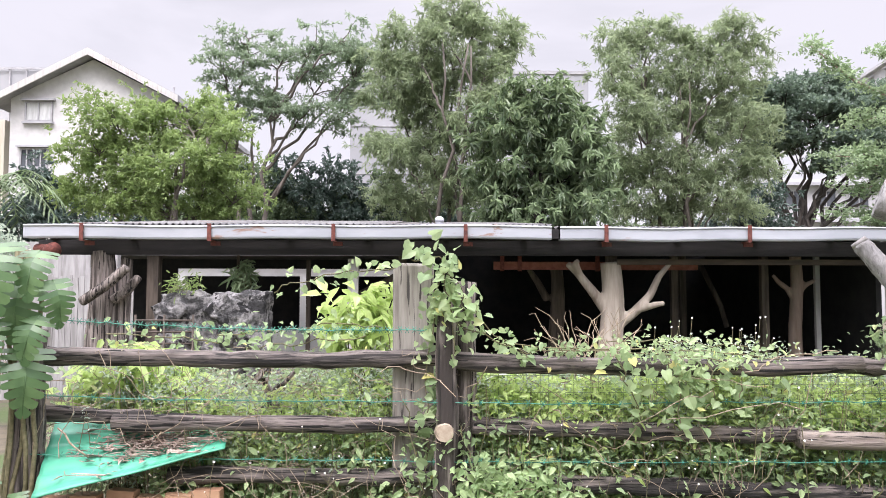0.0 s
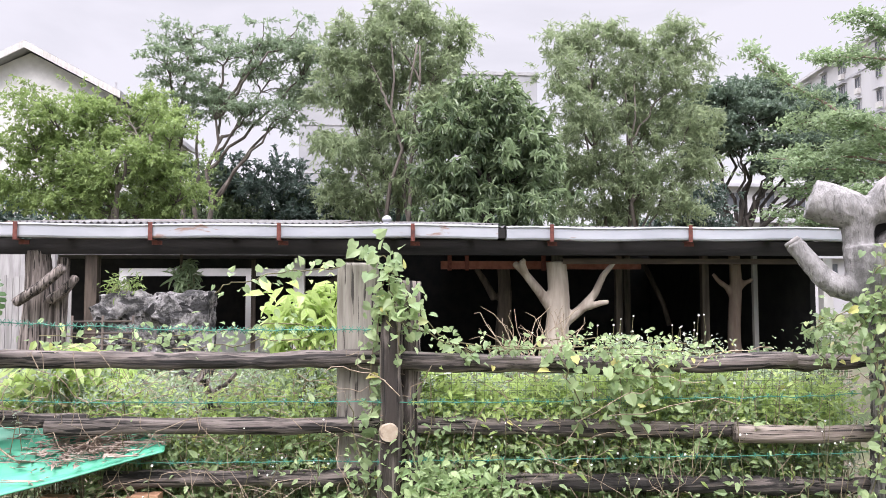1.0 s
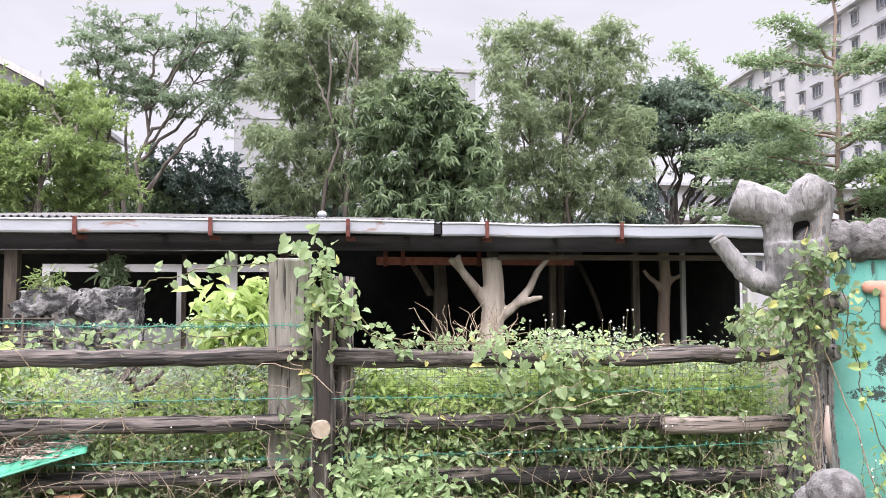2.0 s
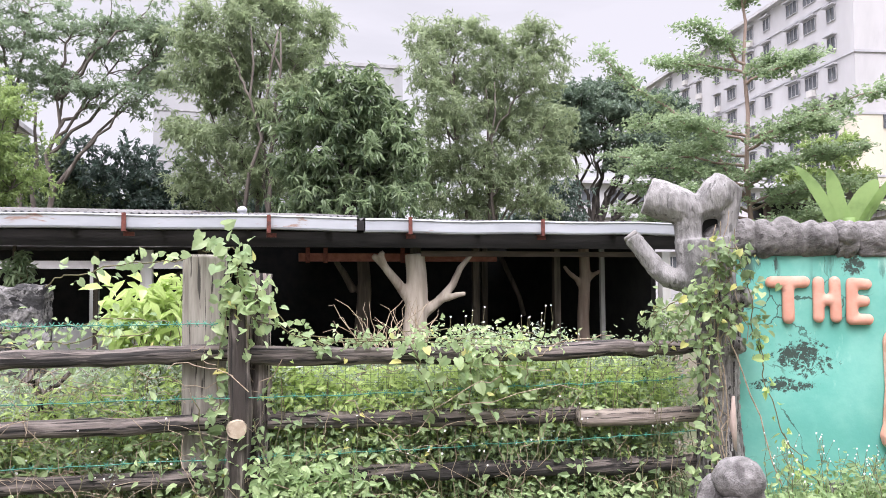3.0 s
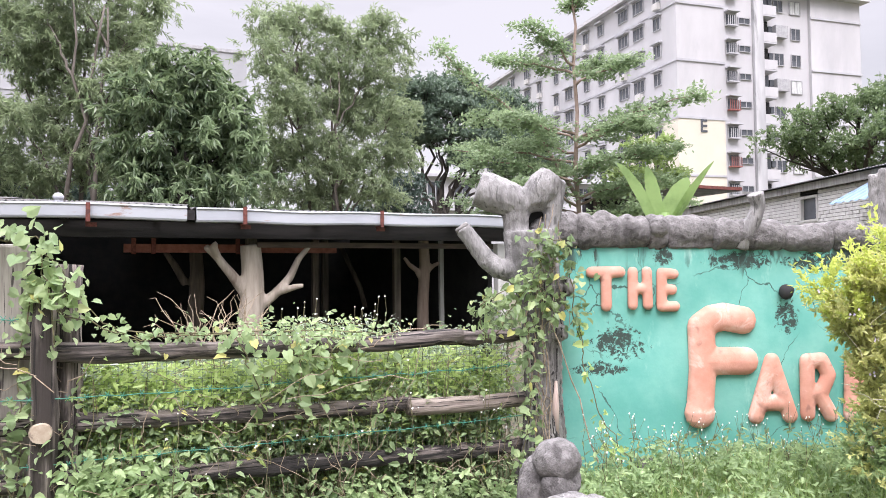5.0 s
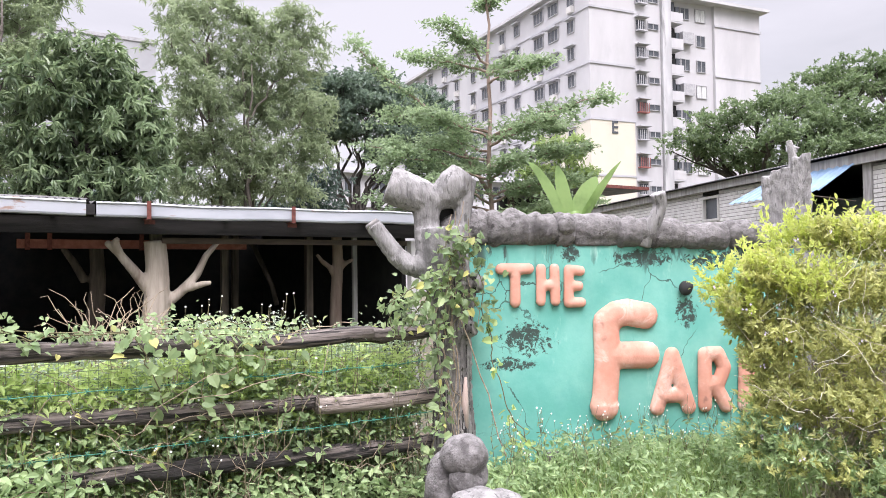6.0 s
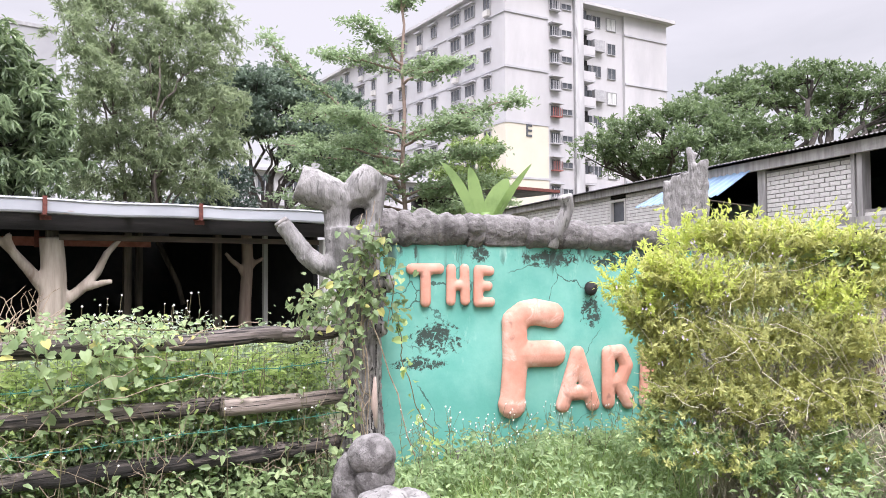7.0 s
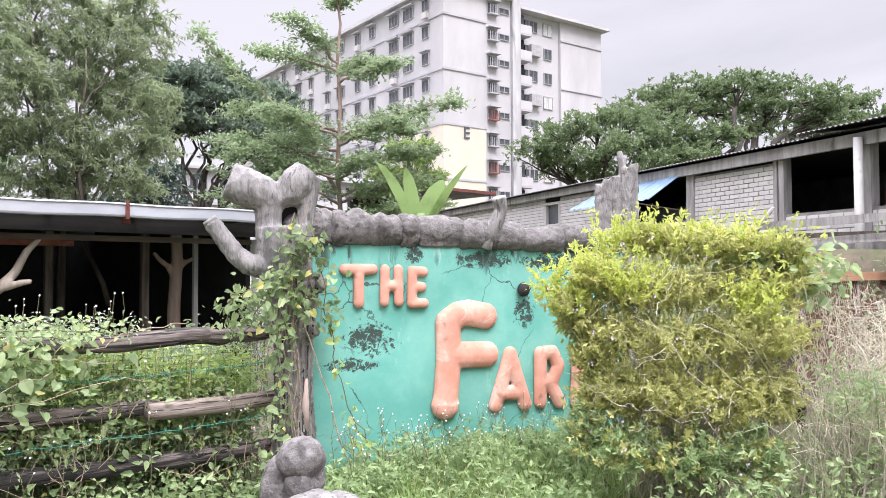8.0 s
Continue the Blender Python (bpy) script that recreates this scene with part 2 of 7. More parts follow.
LILY_WHITE = surface("pale_variegated_leaf", (0.62, 0.68, 0.60), (0.75, 0.78, 0.72), 9, 0.6, bump=0.0)

L_BRIGHT = leaf_material("bright_green_leaf", (0.16, 0.24, 0.085), (0.30, 0.39, 0.14), through_light=0.45)
L_FEATHER = leaf_material("feathery_leaf", (0.146, 0.210, 0.137), (0.270, 0.340, 0.215), through_light=0.48)
L_WILLOW = leaf_material("grey_green_leaf", (0.19, 0.25, 0.145), (0.34, 0.405, 0.235), through_light=0.5)
L_WEEDY = leaf_material("mid_green_leaf", (0.088, 0.135, 0.078), (0.187, 0.245, 0.130), through_light=0.35)
L_DARK = leaf_material("dark_green_leaf", (0.052, 0.085, 0.068), (0.104, 0.150, 0.120), through_light=0.25, rough=0.4)
L_MANGO = leaf_material("glossy_dark_leaf", (0.095, 0.15, 0.085), (0.25, 0.325, 0.165), through_light=0.35, rough=0.35)
L_RAIN = leaf_material("rain_tree_leaf", (0.088, 0.135, 0.105), (0.177, 0.240, 0.161), through_light=0.35)
L_SAP = leaf_material("young_tree_leaf", (0.155, 0.224, 0.121), (0.310, 0.402, 0.221), through_light=0.4)
L_VINE = leaf_material("vine_leaf", (0.18, 0.275, 0.125), (0.42, 0.52, 0.275), (0.50, 0.46, 0.15), through_light=0.4)
L_CREEPER = leaf_material("creeper_leaf", (0.14, 0.22, 0.095), (0.37, 0.47, 0.23), (0.52, 0.50, 0.16), through_light=0.38)
L_LIME = leaf_material("lime_leaf", (0.32, 0.44, 0.12), (0.54, 0.65, 0.28), through_light=0.45)
L_WEED = leaf_material("weed_leaf", (0.130, 0.190, 0.098), (0.333, 0.420, 0.234), (0.42, 0.40, 0.20), through_light=0.4)
L_PALEWEED = leaf_material("pale_weed_leaf", (0.229, 0.300, 0.233), (0.458, 0.520, 0.416), through_light=0.4)
L_GOLD = leaf_material("golden_shrub_leaf", (0.33, 0.365, 0.135), (0.64, 0.635, 0.27), (0.18, 0.25, 0.10), through_light=0.42)
L_YELLOW = leaf_material("yellow_sprig_leaf", (0.30, 0.38, 0.08), (0.58, 0.63, 0.17), through_light=0.45)
L_GRASS = leaf_material("grass_blade", (0.15, 0.235, 0.075), (0.33, 0.44, 0.165), (0.47, 0.45, 0.24), through_light=0.4)
L_FRESH = leaf_material("fresh_weed_leaf", (0.18, 0.28, 0.12), (0.42, 0.53, 0.27), through_light=0.4)
L_HAZY = leaf_material("distant_rain_tree_leaf", (0.08, 0.13, 0.06), (0.19, 0.26, 0.12), through_light=0.4)
L_STRAW = leaf_material("straw", (0.42, 0.39, 0.312), (0.66, 0.62, 0.496), through_light=0.25, rough=0.8)
L_MONST = leaf_material("monstera_leaf", (0.05, 0.11, 0.042), (0.13, 0.22, 0.09), through_light=0.18, rough=0.38)
L_BANANA = leaf_material("banana_leaf", (0.19, 0.31, 0.10), (0.31, 0.44, 0.16), through_light=0.4, rough=0.4)


# ---- mesh building ----
rng = np.random.default_rng(7)


class Geo:
    """Collects vertices and faces of one mesh."""

    def __init__(self):
        self.v, self.f, self.n = [], [], 0

    def add(self, v, f):
        v = np.asarray(v, float)
        self.v.append(v)
        self.f.extend(tuple(int(i) + self.n for i in face) for face in f)
        self.n += len(v)
        return self

    def box(self, x0, x1, y0, y1, z0, z1, m=None):
        v = np.array([(x, y, z) for x in (x0, x1) for y in (y0, y1) for z in (z0, z1)], float)
        if m is not None:
            v = np.array([tuple(m @ Vector(p)) for p in v])
        return self.add(v, [(0, 1, 3, 2), (4, 6, 7, 5), (0, 4, 5, 1), (2, 3, 7, 6), (0, 2, 6, 4), (1, 5, 7, 3)])

    def tube(self, pts, radii, sides=8, rough=0.0, caps=True, flat=1.0):
        """A tapered tube along points; rough: relative unevenness."""
        pts = np.asarray(pts, float)
        radii = np.broadcast_to(np.asarray(radii, float), (len(pts),))
        d = np.gradient(pts, axis=0)
        d /= np.linalg.norm(d, axis=1)[:, None] + 1e-9
        ref = np.array((0.0, 0.0, 1.0)) if abs(d[:, 2]).mean() < 0.8 else np.array((1.0, 0.0, 0.0))
        s = np.cross(d, ref)
        s /= np.linalg.norm(s, axis=1)[:, None] + 1e-9
        u = np.cross(s, d)
        a = np.linspace(0, 2 * math.pi, sides, endpoint=False)
        r = radii[:, None] * np.ones(sides)
        if rough:
            k = rng.uniform(0, 6.28, 4)
            w = np.arange(len(pts))[:, None]
            r = r * (1 + rough * (0.6 * np.sin(2 * a + k[0] + w * 0.3) + 0.5 * np.sin(3 * a + k[1] - w * 0.45) + 0.5 * np.sin(w * 0.9 + k[2]) + rng.uniform(-0.5, 0.5, r.shape)))
        v = pts[:, None, :] + r[..., None] * (np.cos(a)[:, None] * s[:, None, :] + flat * np.sin(a)[:, None] * u[:, None, :])
        f = []
        for i in range(len(pts) - 1):
            for j in range(sides):
                k2 = (j + 1) % sides
                f.append((i * sides + j, i * sides + k2, (i + 1) * sides + k2, (i + 1) * sides + j))
        if caps:
            f.append(tuple(range(sides - 1, -1, -1)))
            f.append(tuple((len(pts) - 1) * sides + j for j in range(sides)))
        return self.add(v.reshape(-1, 3), f)

    def make(self, name, material, parent=None, label="", smooth=True, kind=""):
        me = bpy.data.meshes.new(name)
        me.from_pydata(np.concatenate(self.v).tolist() if self.v else [], [], self.f)
        me.materials.append(material)
        if smooth:
            me.shade_smooth()
        return placed(name, me, parent, label, kind)


def placed(name, me, parent=None, label="", kind=""):
    ob = new(name, me)
    if parent is not None:
        ob.parent = parent
        up = parent
        at = Matrix.Identity(4)
        while up is not None:
            at = at @ Matrix.Translation(-up.location)
            up = up.parent
        ob.matrix_parent_inverse = at
    return tagged(ob, label=label, kind=kind)


def thing(name, base, label, category, group="", kind=""):
    ob = new(name)
    ob.location = base
    ob.empty_display_size = 0.2
    return tagged(ob, label, category, group, kind)


def curve_pts(a, b, n=8, sag=0.0, wob=0.0):
    """Points from a to b with a sag and some wobble."""
    a, b = np.asarray(a, float), np.asarray(b, float)
    t = np.linspace(0, 1, n)[:, None]
    p = a + (b - a) * t
    p[:, 2] -= sag * 4 * (t * (1 - t))[:, 0]
    if wob:
        w = rng.normal(0, wob, p.shape)
        w[0] = w[-1] = 0
        p += w
    return p


LEAF4 = (np.array([(0, 0, 0), (0.5, 0.42, 0.10), (0, 1, 0), (-0.5, 0.42, 0.10)]), [(0, 1, 2), (0, 2, 3)])
LEAF6 = (np.array([(0, 0, 0), (0.5, 0.28, 0.10), (0.36, 0.66, 0.06), (0, 1, -0.10), (-0.36, 0.66, 0.06), (-0.5, 0.28, 0.10), (0, 0.45, -0.02)]),
         [(0, 1, 6), (1, 2, 6), (2, 3, 6), (3, 4, 6), (4, 5, 6), (5, 0, 6)])
HEART = (np.array([(0, 0.06, 0), (0.34, -0.10, 0.05), (0.56, 0.18, 0.12), (0.46, 0.58, 0.06), (0, 1, -0.16), (-0.46, 0.58, 0.06), (-0.56, 0.18, 0.12), (-0.34, -0.10, 0.05), (0, 0.42, -0.03)]),
         [(0, 1, 8), (1, 2, 8), (2, 3, 8), (3, 4, 8), (4, 5, 8), (5, 6, 8), (6, 7, 8), (7, 0, 8)])
BLADE = (np.array([(-0.5, 0, 0), (0.5, 0, 0), (0.38, 0.55, 0.02), (0, 1, -0.12), (-0.38, 0.55, 0.02)]), [(0, 1, 2, 4), (4, 2, 3)])


def leaves(geo, p, ahead, up, length, width, shape=LEAF4):
    """Adds one leaf for each row of p, that points ahead, with its face up."""
    tv, tf = shape
    n = len(p)
    if not n:
        return geo
    ahead = ahead / (np.linalg.norm(ahead, axis=1)[:, None] + 1e-9)
    side = np.cross(ahead, up)
    side /= np.linalg.norm(side, axis=1)[:, None] + 1e-9
    top = np.cross(side, ahead)
    length = np.broadcast_to(np.asarray(length, float), (n,))
    wide = length * width
    v = (p[:, None, :] + tv[None, :, 0:1] * (wide[:, None] * side)[:, None, :] + tv[None, :, 1:2] * (length[:, None] * ahead)[:, None, :]
         + tv[None, :, 2:3] * (length[:, None] * top)[:, None, :])
    k, base = len(tv), geo.n
    geo.v.append(v.reshape(-1, 3))
    starts = base + np.arange(n) * k
    for face in tf:
        geo.f.extend(map(tuple, (starts[:, None] + np.array(face)[None, :]).tolist()))
    geo.n += n * k
    return geo


def rand_dirs(n, droop=0.0, flat=1.0):
    d = rng.normal(size=(n, 3))
    d[:, 2] = d[:, 2] * flat - droop
    return d / np.linalg.norm(d, axis=1)[:, None]


def ups(n, spread=0.6):
    u = rng.normal(0, spread, (n, 3))
    u[:, 2] += 1
    return u


def cloud(n, centre, radii, hollow=0.0):
    """n points in an ellipsoid, denser to its skin when hollow."""
    d = rng.normal(size=(n, 3))
    d /= np.linalg.norm(d, axis=1)[:, None]
    r = rng.uniform(hollow ** 3, 1, n) ** (1 / 3)
    return np.asarray(centre) + d * r[:, None] * np.asarray(radii)


def fused(geo, name, material, parent, voxel, label="", smooth_steps=4, rough=0.0, rough_size=0.2):
    """Overlapping forms melted into one skin."""
    ob = geo.make(name, material, parent, label)
    r = ob.modifiers.new("melt", "REMESH")
    r.mode, r.voxel_size, r.use_smooth_shade = "VOXEL", voxel, True
    s = ob.modifiers.new("soften", "SMOOTH")
    s.iterations, s.factor = smooth_steps, 0.6
    if rough:
        tex = bpy.data.textures.new(name + "_relief", "CLOUDS")
        tex.noise_scale, tex.noise_depth = rough_size, 3
        d = ob.modifiers.new("relief", "DISPLACE")
        d.texture, d.strength, d.mid_level, d.texture_coords = tex, rough, 0.5, "LOCAL"
    return ob


def ball(geo, c, r, rings=7, sides=10):
    """A rough ellipsoid."""
    v, f = [], []
    for i in range(rings + 1):
        a = math.pi * i / rings
        for j in range(sides):
            b = 2 * math.pi * j / sides
            v.append((c[0] + r[0] * math.sin(a) * math.cos(b), c[1] + r[1] * math.sin(a) * math.sin(b), c[2] + r[2] * math.cos(a)))
    for i in range(rings):
        for j in range(sides):
            k = (j + 1) % sides
            f.append((i * sides + j, (i + 1) * sides + j, (i + 1) * sides + k, i * sides + k))
    return geo.add(v, f)


# ---- ground ----
def ground_height(x, y):
    bank = 1.9 * np.clip((x - 6.0) / 3.0, 0, 1) ** 2 * np.clip((9.0 - y) / 2.0, 0, 1)
    mound = 0.22 * np.exp(-((x - 3.6) ** 2 / 3.0 + (y - 4.0) ** 2 / 0.9))
    return 0.10 + bank + mound + 0.04 * np.sin(x * 2.1) * np.cos(y * 1.7)


def build_ground():
    xs = np.concatenate([[-900, -300, -100, -40], np.arange(-20, 26, 0.5), [40, 100, 300, 900]])
    ys = np.concatenate([[-900, -300, -100, -30], np.arange(-8, 30, 0.5), [40, 100, 300, 900]])
    gx, gy = np.meshgrid(xs, ys)
    v = np.stack([gx, gy, ground_height(gx, gy)], -1).reshape(-1, 3)
    w = len(xs)
    f = [(r * w + c, r * w + c + 1, (r + 1) * w + c + 1, (r + 1) * w + c) for r in range(len(ys) - 1) for c in range(w - 1)]
    g = Geo().add(v, f)
    return tagged(g.make("ground", SOIL, kind="structure"), "brown soil ground overgrown with weeds and grass", "ground")


build_ground()


# ---- the open shed behind the fence ----
def gutter_run(x0, x1, y, z, parent):
    g = Geo()
    prof = [(0.0, 0.0), (-0.13, 0.0), (-0.14, 0.02), (-0.14, 0.125), (-0.155, 0.14), (-0.14, 0.155), (-0.125, 0.15), (-0.125, 0.02), (0.0, 0.02)]
    n = 14
    xs = np.linspace(x0, x1, n)
    v = []
    for i, x in enumerate(xs):
        dip = 0.012 * math.sin(i * 1.3) - 0.01 * math.sin(i * 0.45)
        v.extend((x, y + a + dip * 0.3, z + b + dip * 0.6) for a, b in prof)
    k = len(prof)
    f = [(i * k + j, i * k + (j + 1) % k, (i + 1) * k + (j + 1) % k, (i + 1) * k + j) for i in range(n - 1) for j in range(k)]
    f += [tuple(range(k - 1, -1, -1)), tuple((n - 1) * k + j for j in range(k))]
    g.add(v, f)
    return g.make("gutter", GUTTER, parent, "white painted metal gutter with peeling rust", smooth=False)


def corrugated(x0, x1, y0, z0, y1, z1, pitch=0.076, depth=0.018, rows=2):
    n = int((x1 - x0) / (pitch / 4))
    xs = np.linspace(x0, x1, n)
    v, f = [], []
    for r in range(rows):
        t = r / (rows - 1)
        for x in xs:
            v.append((x, y0 + (y1 - y0) * t, z0 + (z1 - z0) * t + depth * math.sin(2 * math.pi * x / pitch)))
    for r in range(rows - 1):
        for i in range(n - 1):
            f.append((r * n + i, r * n + i + 1, (r + 1) * n + i + 1, (r + 1) * n + i))
    top = np.array(v)
    low = top - np.array((0, 0, 0.004))
    g = Geo().add(top, f).add(low, [q[::-1] for q in f])
    edge = [(i, i + 1, len(v) + i + 1, len(v) + i) for i in range(n - 1)]
    g.f.extend(tuple(e) for e in edge)
    return g


def forked_trunk(name, parent, material, x, y, z1, r, forks, label):
    g = Geo()
    g.tube([(x + 0.02 * math.sin(i * 1.1), y, 0.05 + (z1 - 0.05) * i / 9) for i in range(10)], np.linspace(r * 1.25, r * 0.86, 10), 12, 0.04)
    for pts, rr in forks:
        g.tube(pts, rr, 8, 0.05)
    return fused(g, name, material, parent, 0.022, label, 3)


shed = thing("open_shed", (-0.6, 9, 0.1), "low open timber shed with white gutter, corrugated roof and dark interior", "shed")
GY, GZ = 8.80, 2.405
gutter_run(-5.66, 0.30, GY, GZ, shed)
gutter_run(0.40, 4.50, GY + 0.005, GZ - 0.01, shed)
for bx in (-5.0, -3.57, -2.175, -0.68, 0.92, 2.56):
    g = Geo()
    g.box(bx - 0.022, bx + 0.022, GY - 0.172, GY - 0.158, GZ - 0.02, GZ + 0.165)
    g.box(bx - 0.022, bx + 0.022, GY - 0.172, GY + 0.03, GZ - 0.032, GZ - 0.018)
    g.box(bx - 0.02, bx + 0.09, GY - 0.03, GY - 0.01, GZ - 0.075, GZ - 0.03, pose(0, 0, 0))
    g.make("bracket", RUST, shed, "rusted red gutter bracket", smooth=False)
Geo().box(0.31, 0.39, GY - 0.10, GY - 0.02, GZ + 0.01, GZ + 0.12).make("end_plate", DARK_BEAM, shed, smooth=False)
corrugated(-5.2, -1.5, GY - 0.06, GZ + 0.165, 13.6, 3.07).make("roof", ROOF, shed, "weathered grey corrugated metal roof sheet", smooth=True)
corrugated(-1.5, 0.34, GY - 0.06, GZ + 0.165, 15.7, 3.25).make("roof", ROOF, shed, "weathered grey corrugated metal roof sheet", smooth=True)
corrugated(0.34, 4.62, GY - 0.04, GZ + 0.145, 15.7, 2.93).make("roof", ROOF, shed, "weathered grey corrugated metal roof sheet", smooth=True)
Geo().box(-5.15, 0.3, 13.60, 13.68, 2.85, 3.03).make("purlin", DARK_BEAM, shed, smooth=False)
# under-roof shade is put into the near-black colour of beams and rafters
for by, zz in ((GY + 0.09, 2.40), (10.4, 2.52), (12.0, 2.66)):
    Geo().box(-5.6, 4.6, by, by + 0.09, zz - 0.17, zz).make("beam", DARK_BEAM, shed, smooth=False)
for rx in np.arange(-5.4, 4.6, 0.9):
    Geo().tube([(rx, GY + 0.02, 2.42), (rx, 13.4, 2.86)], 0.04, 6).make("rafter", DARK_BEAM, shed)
Geo().box(1.15, 4.5, GY + 0.28, GY + 0.36, 2.135, 2.20).make("beam", BROWN_BEAM, shed, "brown weathered timber beam", smooth=False)
Geo().box(-0.28, 2.3, 9.62, 9.72, 2.09, 2.19).make("beam", REDSTEEL, shed, "red oxide painted steel beam", smooth=False)
for bx in (-0.20, 0.02, 1.0):
    Geo().box(bx, bx + 0.05, 9.60, 9.62, 2.07, 2.26).make("cleat", RUST, shed, smooth=False)
# added inner walls and floor close the shed; near-black colour paints its shade
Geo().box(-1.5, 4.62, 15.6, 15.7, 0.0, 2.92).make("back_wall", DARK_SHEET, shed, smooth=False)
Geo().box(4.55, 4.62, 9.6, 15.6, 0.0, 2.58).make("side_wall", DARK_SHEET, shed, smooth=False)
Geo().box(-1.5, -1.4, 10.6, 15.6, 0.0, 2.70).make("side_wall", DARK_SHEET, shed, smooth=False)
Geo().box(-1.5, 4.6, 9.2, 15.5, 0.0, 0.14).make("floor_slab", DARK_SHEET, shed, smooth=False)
# tree-trunk posts
TX = 1.10
forked_trunk("trunk_post", shed, PALE_TRUNK, TX, 9.2, 2.17, 0.145, [
    ([(TX - 0.08, 9.2, 1.62), (TX - 0.22, 9.17, 1.80), (TX - 0.40, 9.15, 2.02), (TX - 0.54, 9.13, 2.15)], (0.075, 0.062, 0.05, 0.042)),
    ([(TX - 0.38, 9.16, 1.99), (TX - 0.46, 9.05, 2.14), (TX - 0.44, 9.0, 2.18)], (0.05, 0.045, 0.035)),
    ([(TX + 0.08, 9.2, 1.42), (TX + 0.28, 9.17, 1.58), (TX + 0.46, 9.15, 1.78), (TX + 0.56, 9.14, 2.0), (TX + 0.70, 9.12, 2.16)], (0.07, 0.062, 0.052, 0.045, 0.03)),
    ([(TX + 0.30, 9.16, 1.60), (TX + 0.48, 9.02, 1.66), (TX + 0.58, 8.98, 1.68)], (0.05, 0.04, 0.03))], "pale debarked tree trunk post with raised branches")
Geo().box(TX - 0.06, TX + 0.06, 9.14, 9.24, 2.14, 2.36).make("block", DARK_WOOD, shed, smooth=False)
forked_trunk("trunk_post", shed, PINK_TRUNK, 3.74, 10.05, 2.45, 0.085, [
    ([(3.72, 10.05, 1.72), (3.62, 10.02, 1.86), (3.50, 10.0, 1.94), (3.42, 10.0, 2.04)], (0.05, 0.042, 0.036, 0.03)),
    ([(3.76, 10.05, 1.80), (3.88, 10.02, 1.92), (3.98, 10.0, 1.97)], (0.04, 0.034, 0.028))], "brown debarked trunk post with short forked branches")
forked_trunk("trunk_post", shed, DARK_WOOD, 0.62, 10.3, 2.2, 0.10, [([(0.5, 10.3, 1.7), (0.36, 10.28, 1.95), (0.24, 10.26, 2.12)], (0.06, 0.05, 0.04))], "dark tree trunk post in shade")
forked_trunk("trunk_post", shed, POST_WOOD, -4.90, 9.0, 2.28, 0.16, [
    ([(-5.02, 8.72, 1.68), (-4.75, 8.70, 1.86), (-4.50, 8.70, 2.08)], (0.065, 0.065, 0.06)),
    ([(-4.72, 8.85, 1.70), (-4.55, 8.85, 1.82), (-4.42, 8.85, 1.98)], (0.06, 0.06, 0.05)),
    ([(-4.66, 9.0, 1.2), (-4.62, 9.0, 2.2)], (0.08, 0.07))], "weathered brown trunk post with leaning branches")
for px_, py_, w_, m_, z1_ in ((-4.30, 9.0, 0.13, DARK_WOOD, 2.22), (-2.00, 9.2, 0.125, WHITE_PAINT, 2.20), (3.30, 10.0, 0.09, DARK_WOOD, 2.4), (4.00, 10.0, 0.06, GREY_TIMBER, 2.4),
                             (2.24, 10.4, 0.09, DARK_WOOD, 2.3), (2.75, 11.6, 0.09, DARK_WOOD, 2.4), (-2.6, 9.6, 0.05, DARK_WOOD, 2.2), (4.40, 9.0, 0.12, WHITE_PAINT, 2.2),
                             (-1.42, 9.5, 0.10, DARK_WOOD, 2.25), (-3.95, 11.5, 0.04, DARK_WOOD, 2.5)):
    Geo().box(px_ - w_ / 2, px_ + w_ / 2, py_ - w_ / 2, py_ + w_ / 2, 0.05, z1_).make("post", m_, shed, "chipped white painted timber post" if m_ is WHITE_PAINT else "", smooth=False)
Geo().tube([(3.0, 11.6, 2.3), (3.3, 11.5, 1.6), (3.34, 11.4, 1.3)], 0.04, 7).make("brace", DARK_WOOD, shed)
Geo().tube([(-1.98, 9.5, 1.75), (-1.5, 9.5, 2.0)], 0.05, 7).make("brace", DARK_WOOD, shed)
# pale partitions seen through the open bay
back_room = thing("pale_outbuilding", (-4.2, 14.8, 0.1), "low pale outbuilding with dark openings seen through the shed", "outbuilding")
Geo().box(-9.2, -6.15, 12.5, 12.62, 0.0, 2.62).make("wall", GREY_TIMBER, back_room, smooth=False)
Geo().box(-5.85, -1.6, 14.6, 14.75, 2.12, 2.26).make("lintel", WHITE_WALL, back_room, smooth=False)
Geo().box(-5.85, -1.6, 14.6, 14.75, 0.0, 1.1).make("low_wall", WHITE_WALL, back_room, smooth=False)
for wx in (-5.85, -4.75, -3.55):
    Geo().box(wx, wx + 0.13, 14.58, 14.77, 1.1, 2.12).make("pier", WHITE_WALL, back_room, smooth=False)
# near-black wall stands in for the shade behind the openings
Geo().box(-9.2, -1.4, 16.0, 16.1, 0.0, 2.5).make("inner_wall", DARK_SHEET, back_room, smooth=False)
Geo().box(-9.4, -1.2, 14.4, 16.3, 2.5, 2.58).make("roof", ROOF, back_room, smooth=False)
for i in range(16):
    x = -7.0 + i * 0.092
    Geo().box(x, x + 0.085, 11.6, 11.62, 0.3, 2.02 + 0.02 * (i % 3)).make("plank", GREY_TIMBER, back_room, "", smooth=False)
vent_g = Geo()
ball(vent_g, (-0.965, 9.6, 2.71), (0.06, 0.06, 0.05))
vent_g.tube([(-0.965, 9.6, 2.60), (-0.965, 9.6, 2.72)], 0.045, 10)
vent_g.make("vent_cap", GUTTER, shed, "white round roof vent")
speaker = Geo()
speaker.tube([(-5.42, 8.72, 2.28), (-5.30, 8.62, 2.26)], (0.05, 0.095), 14)
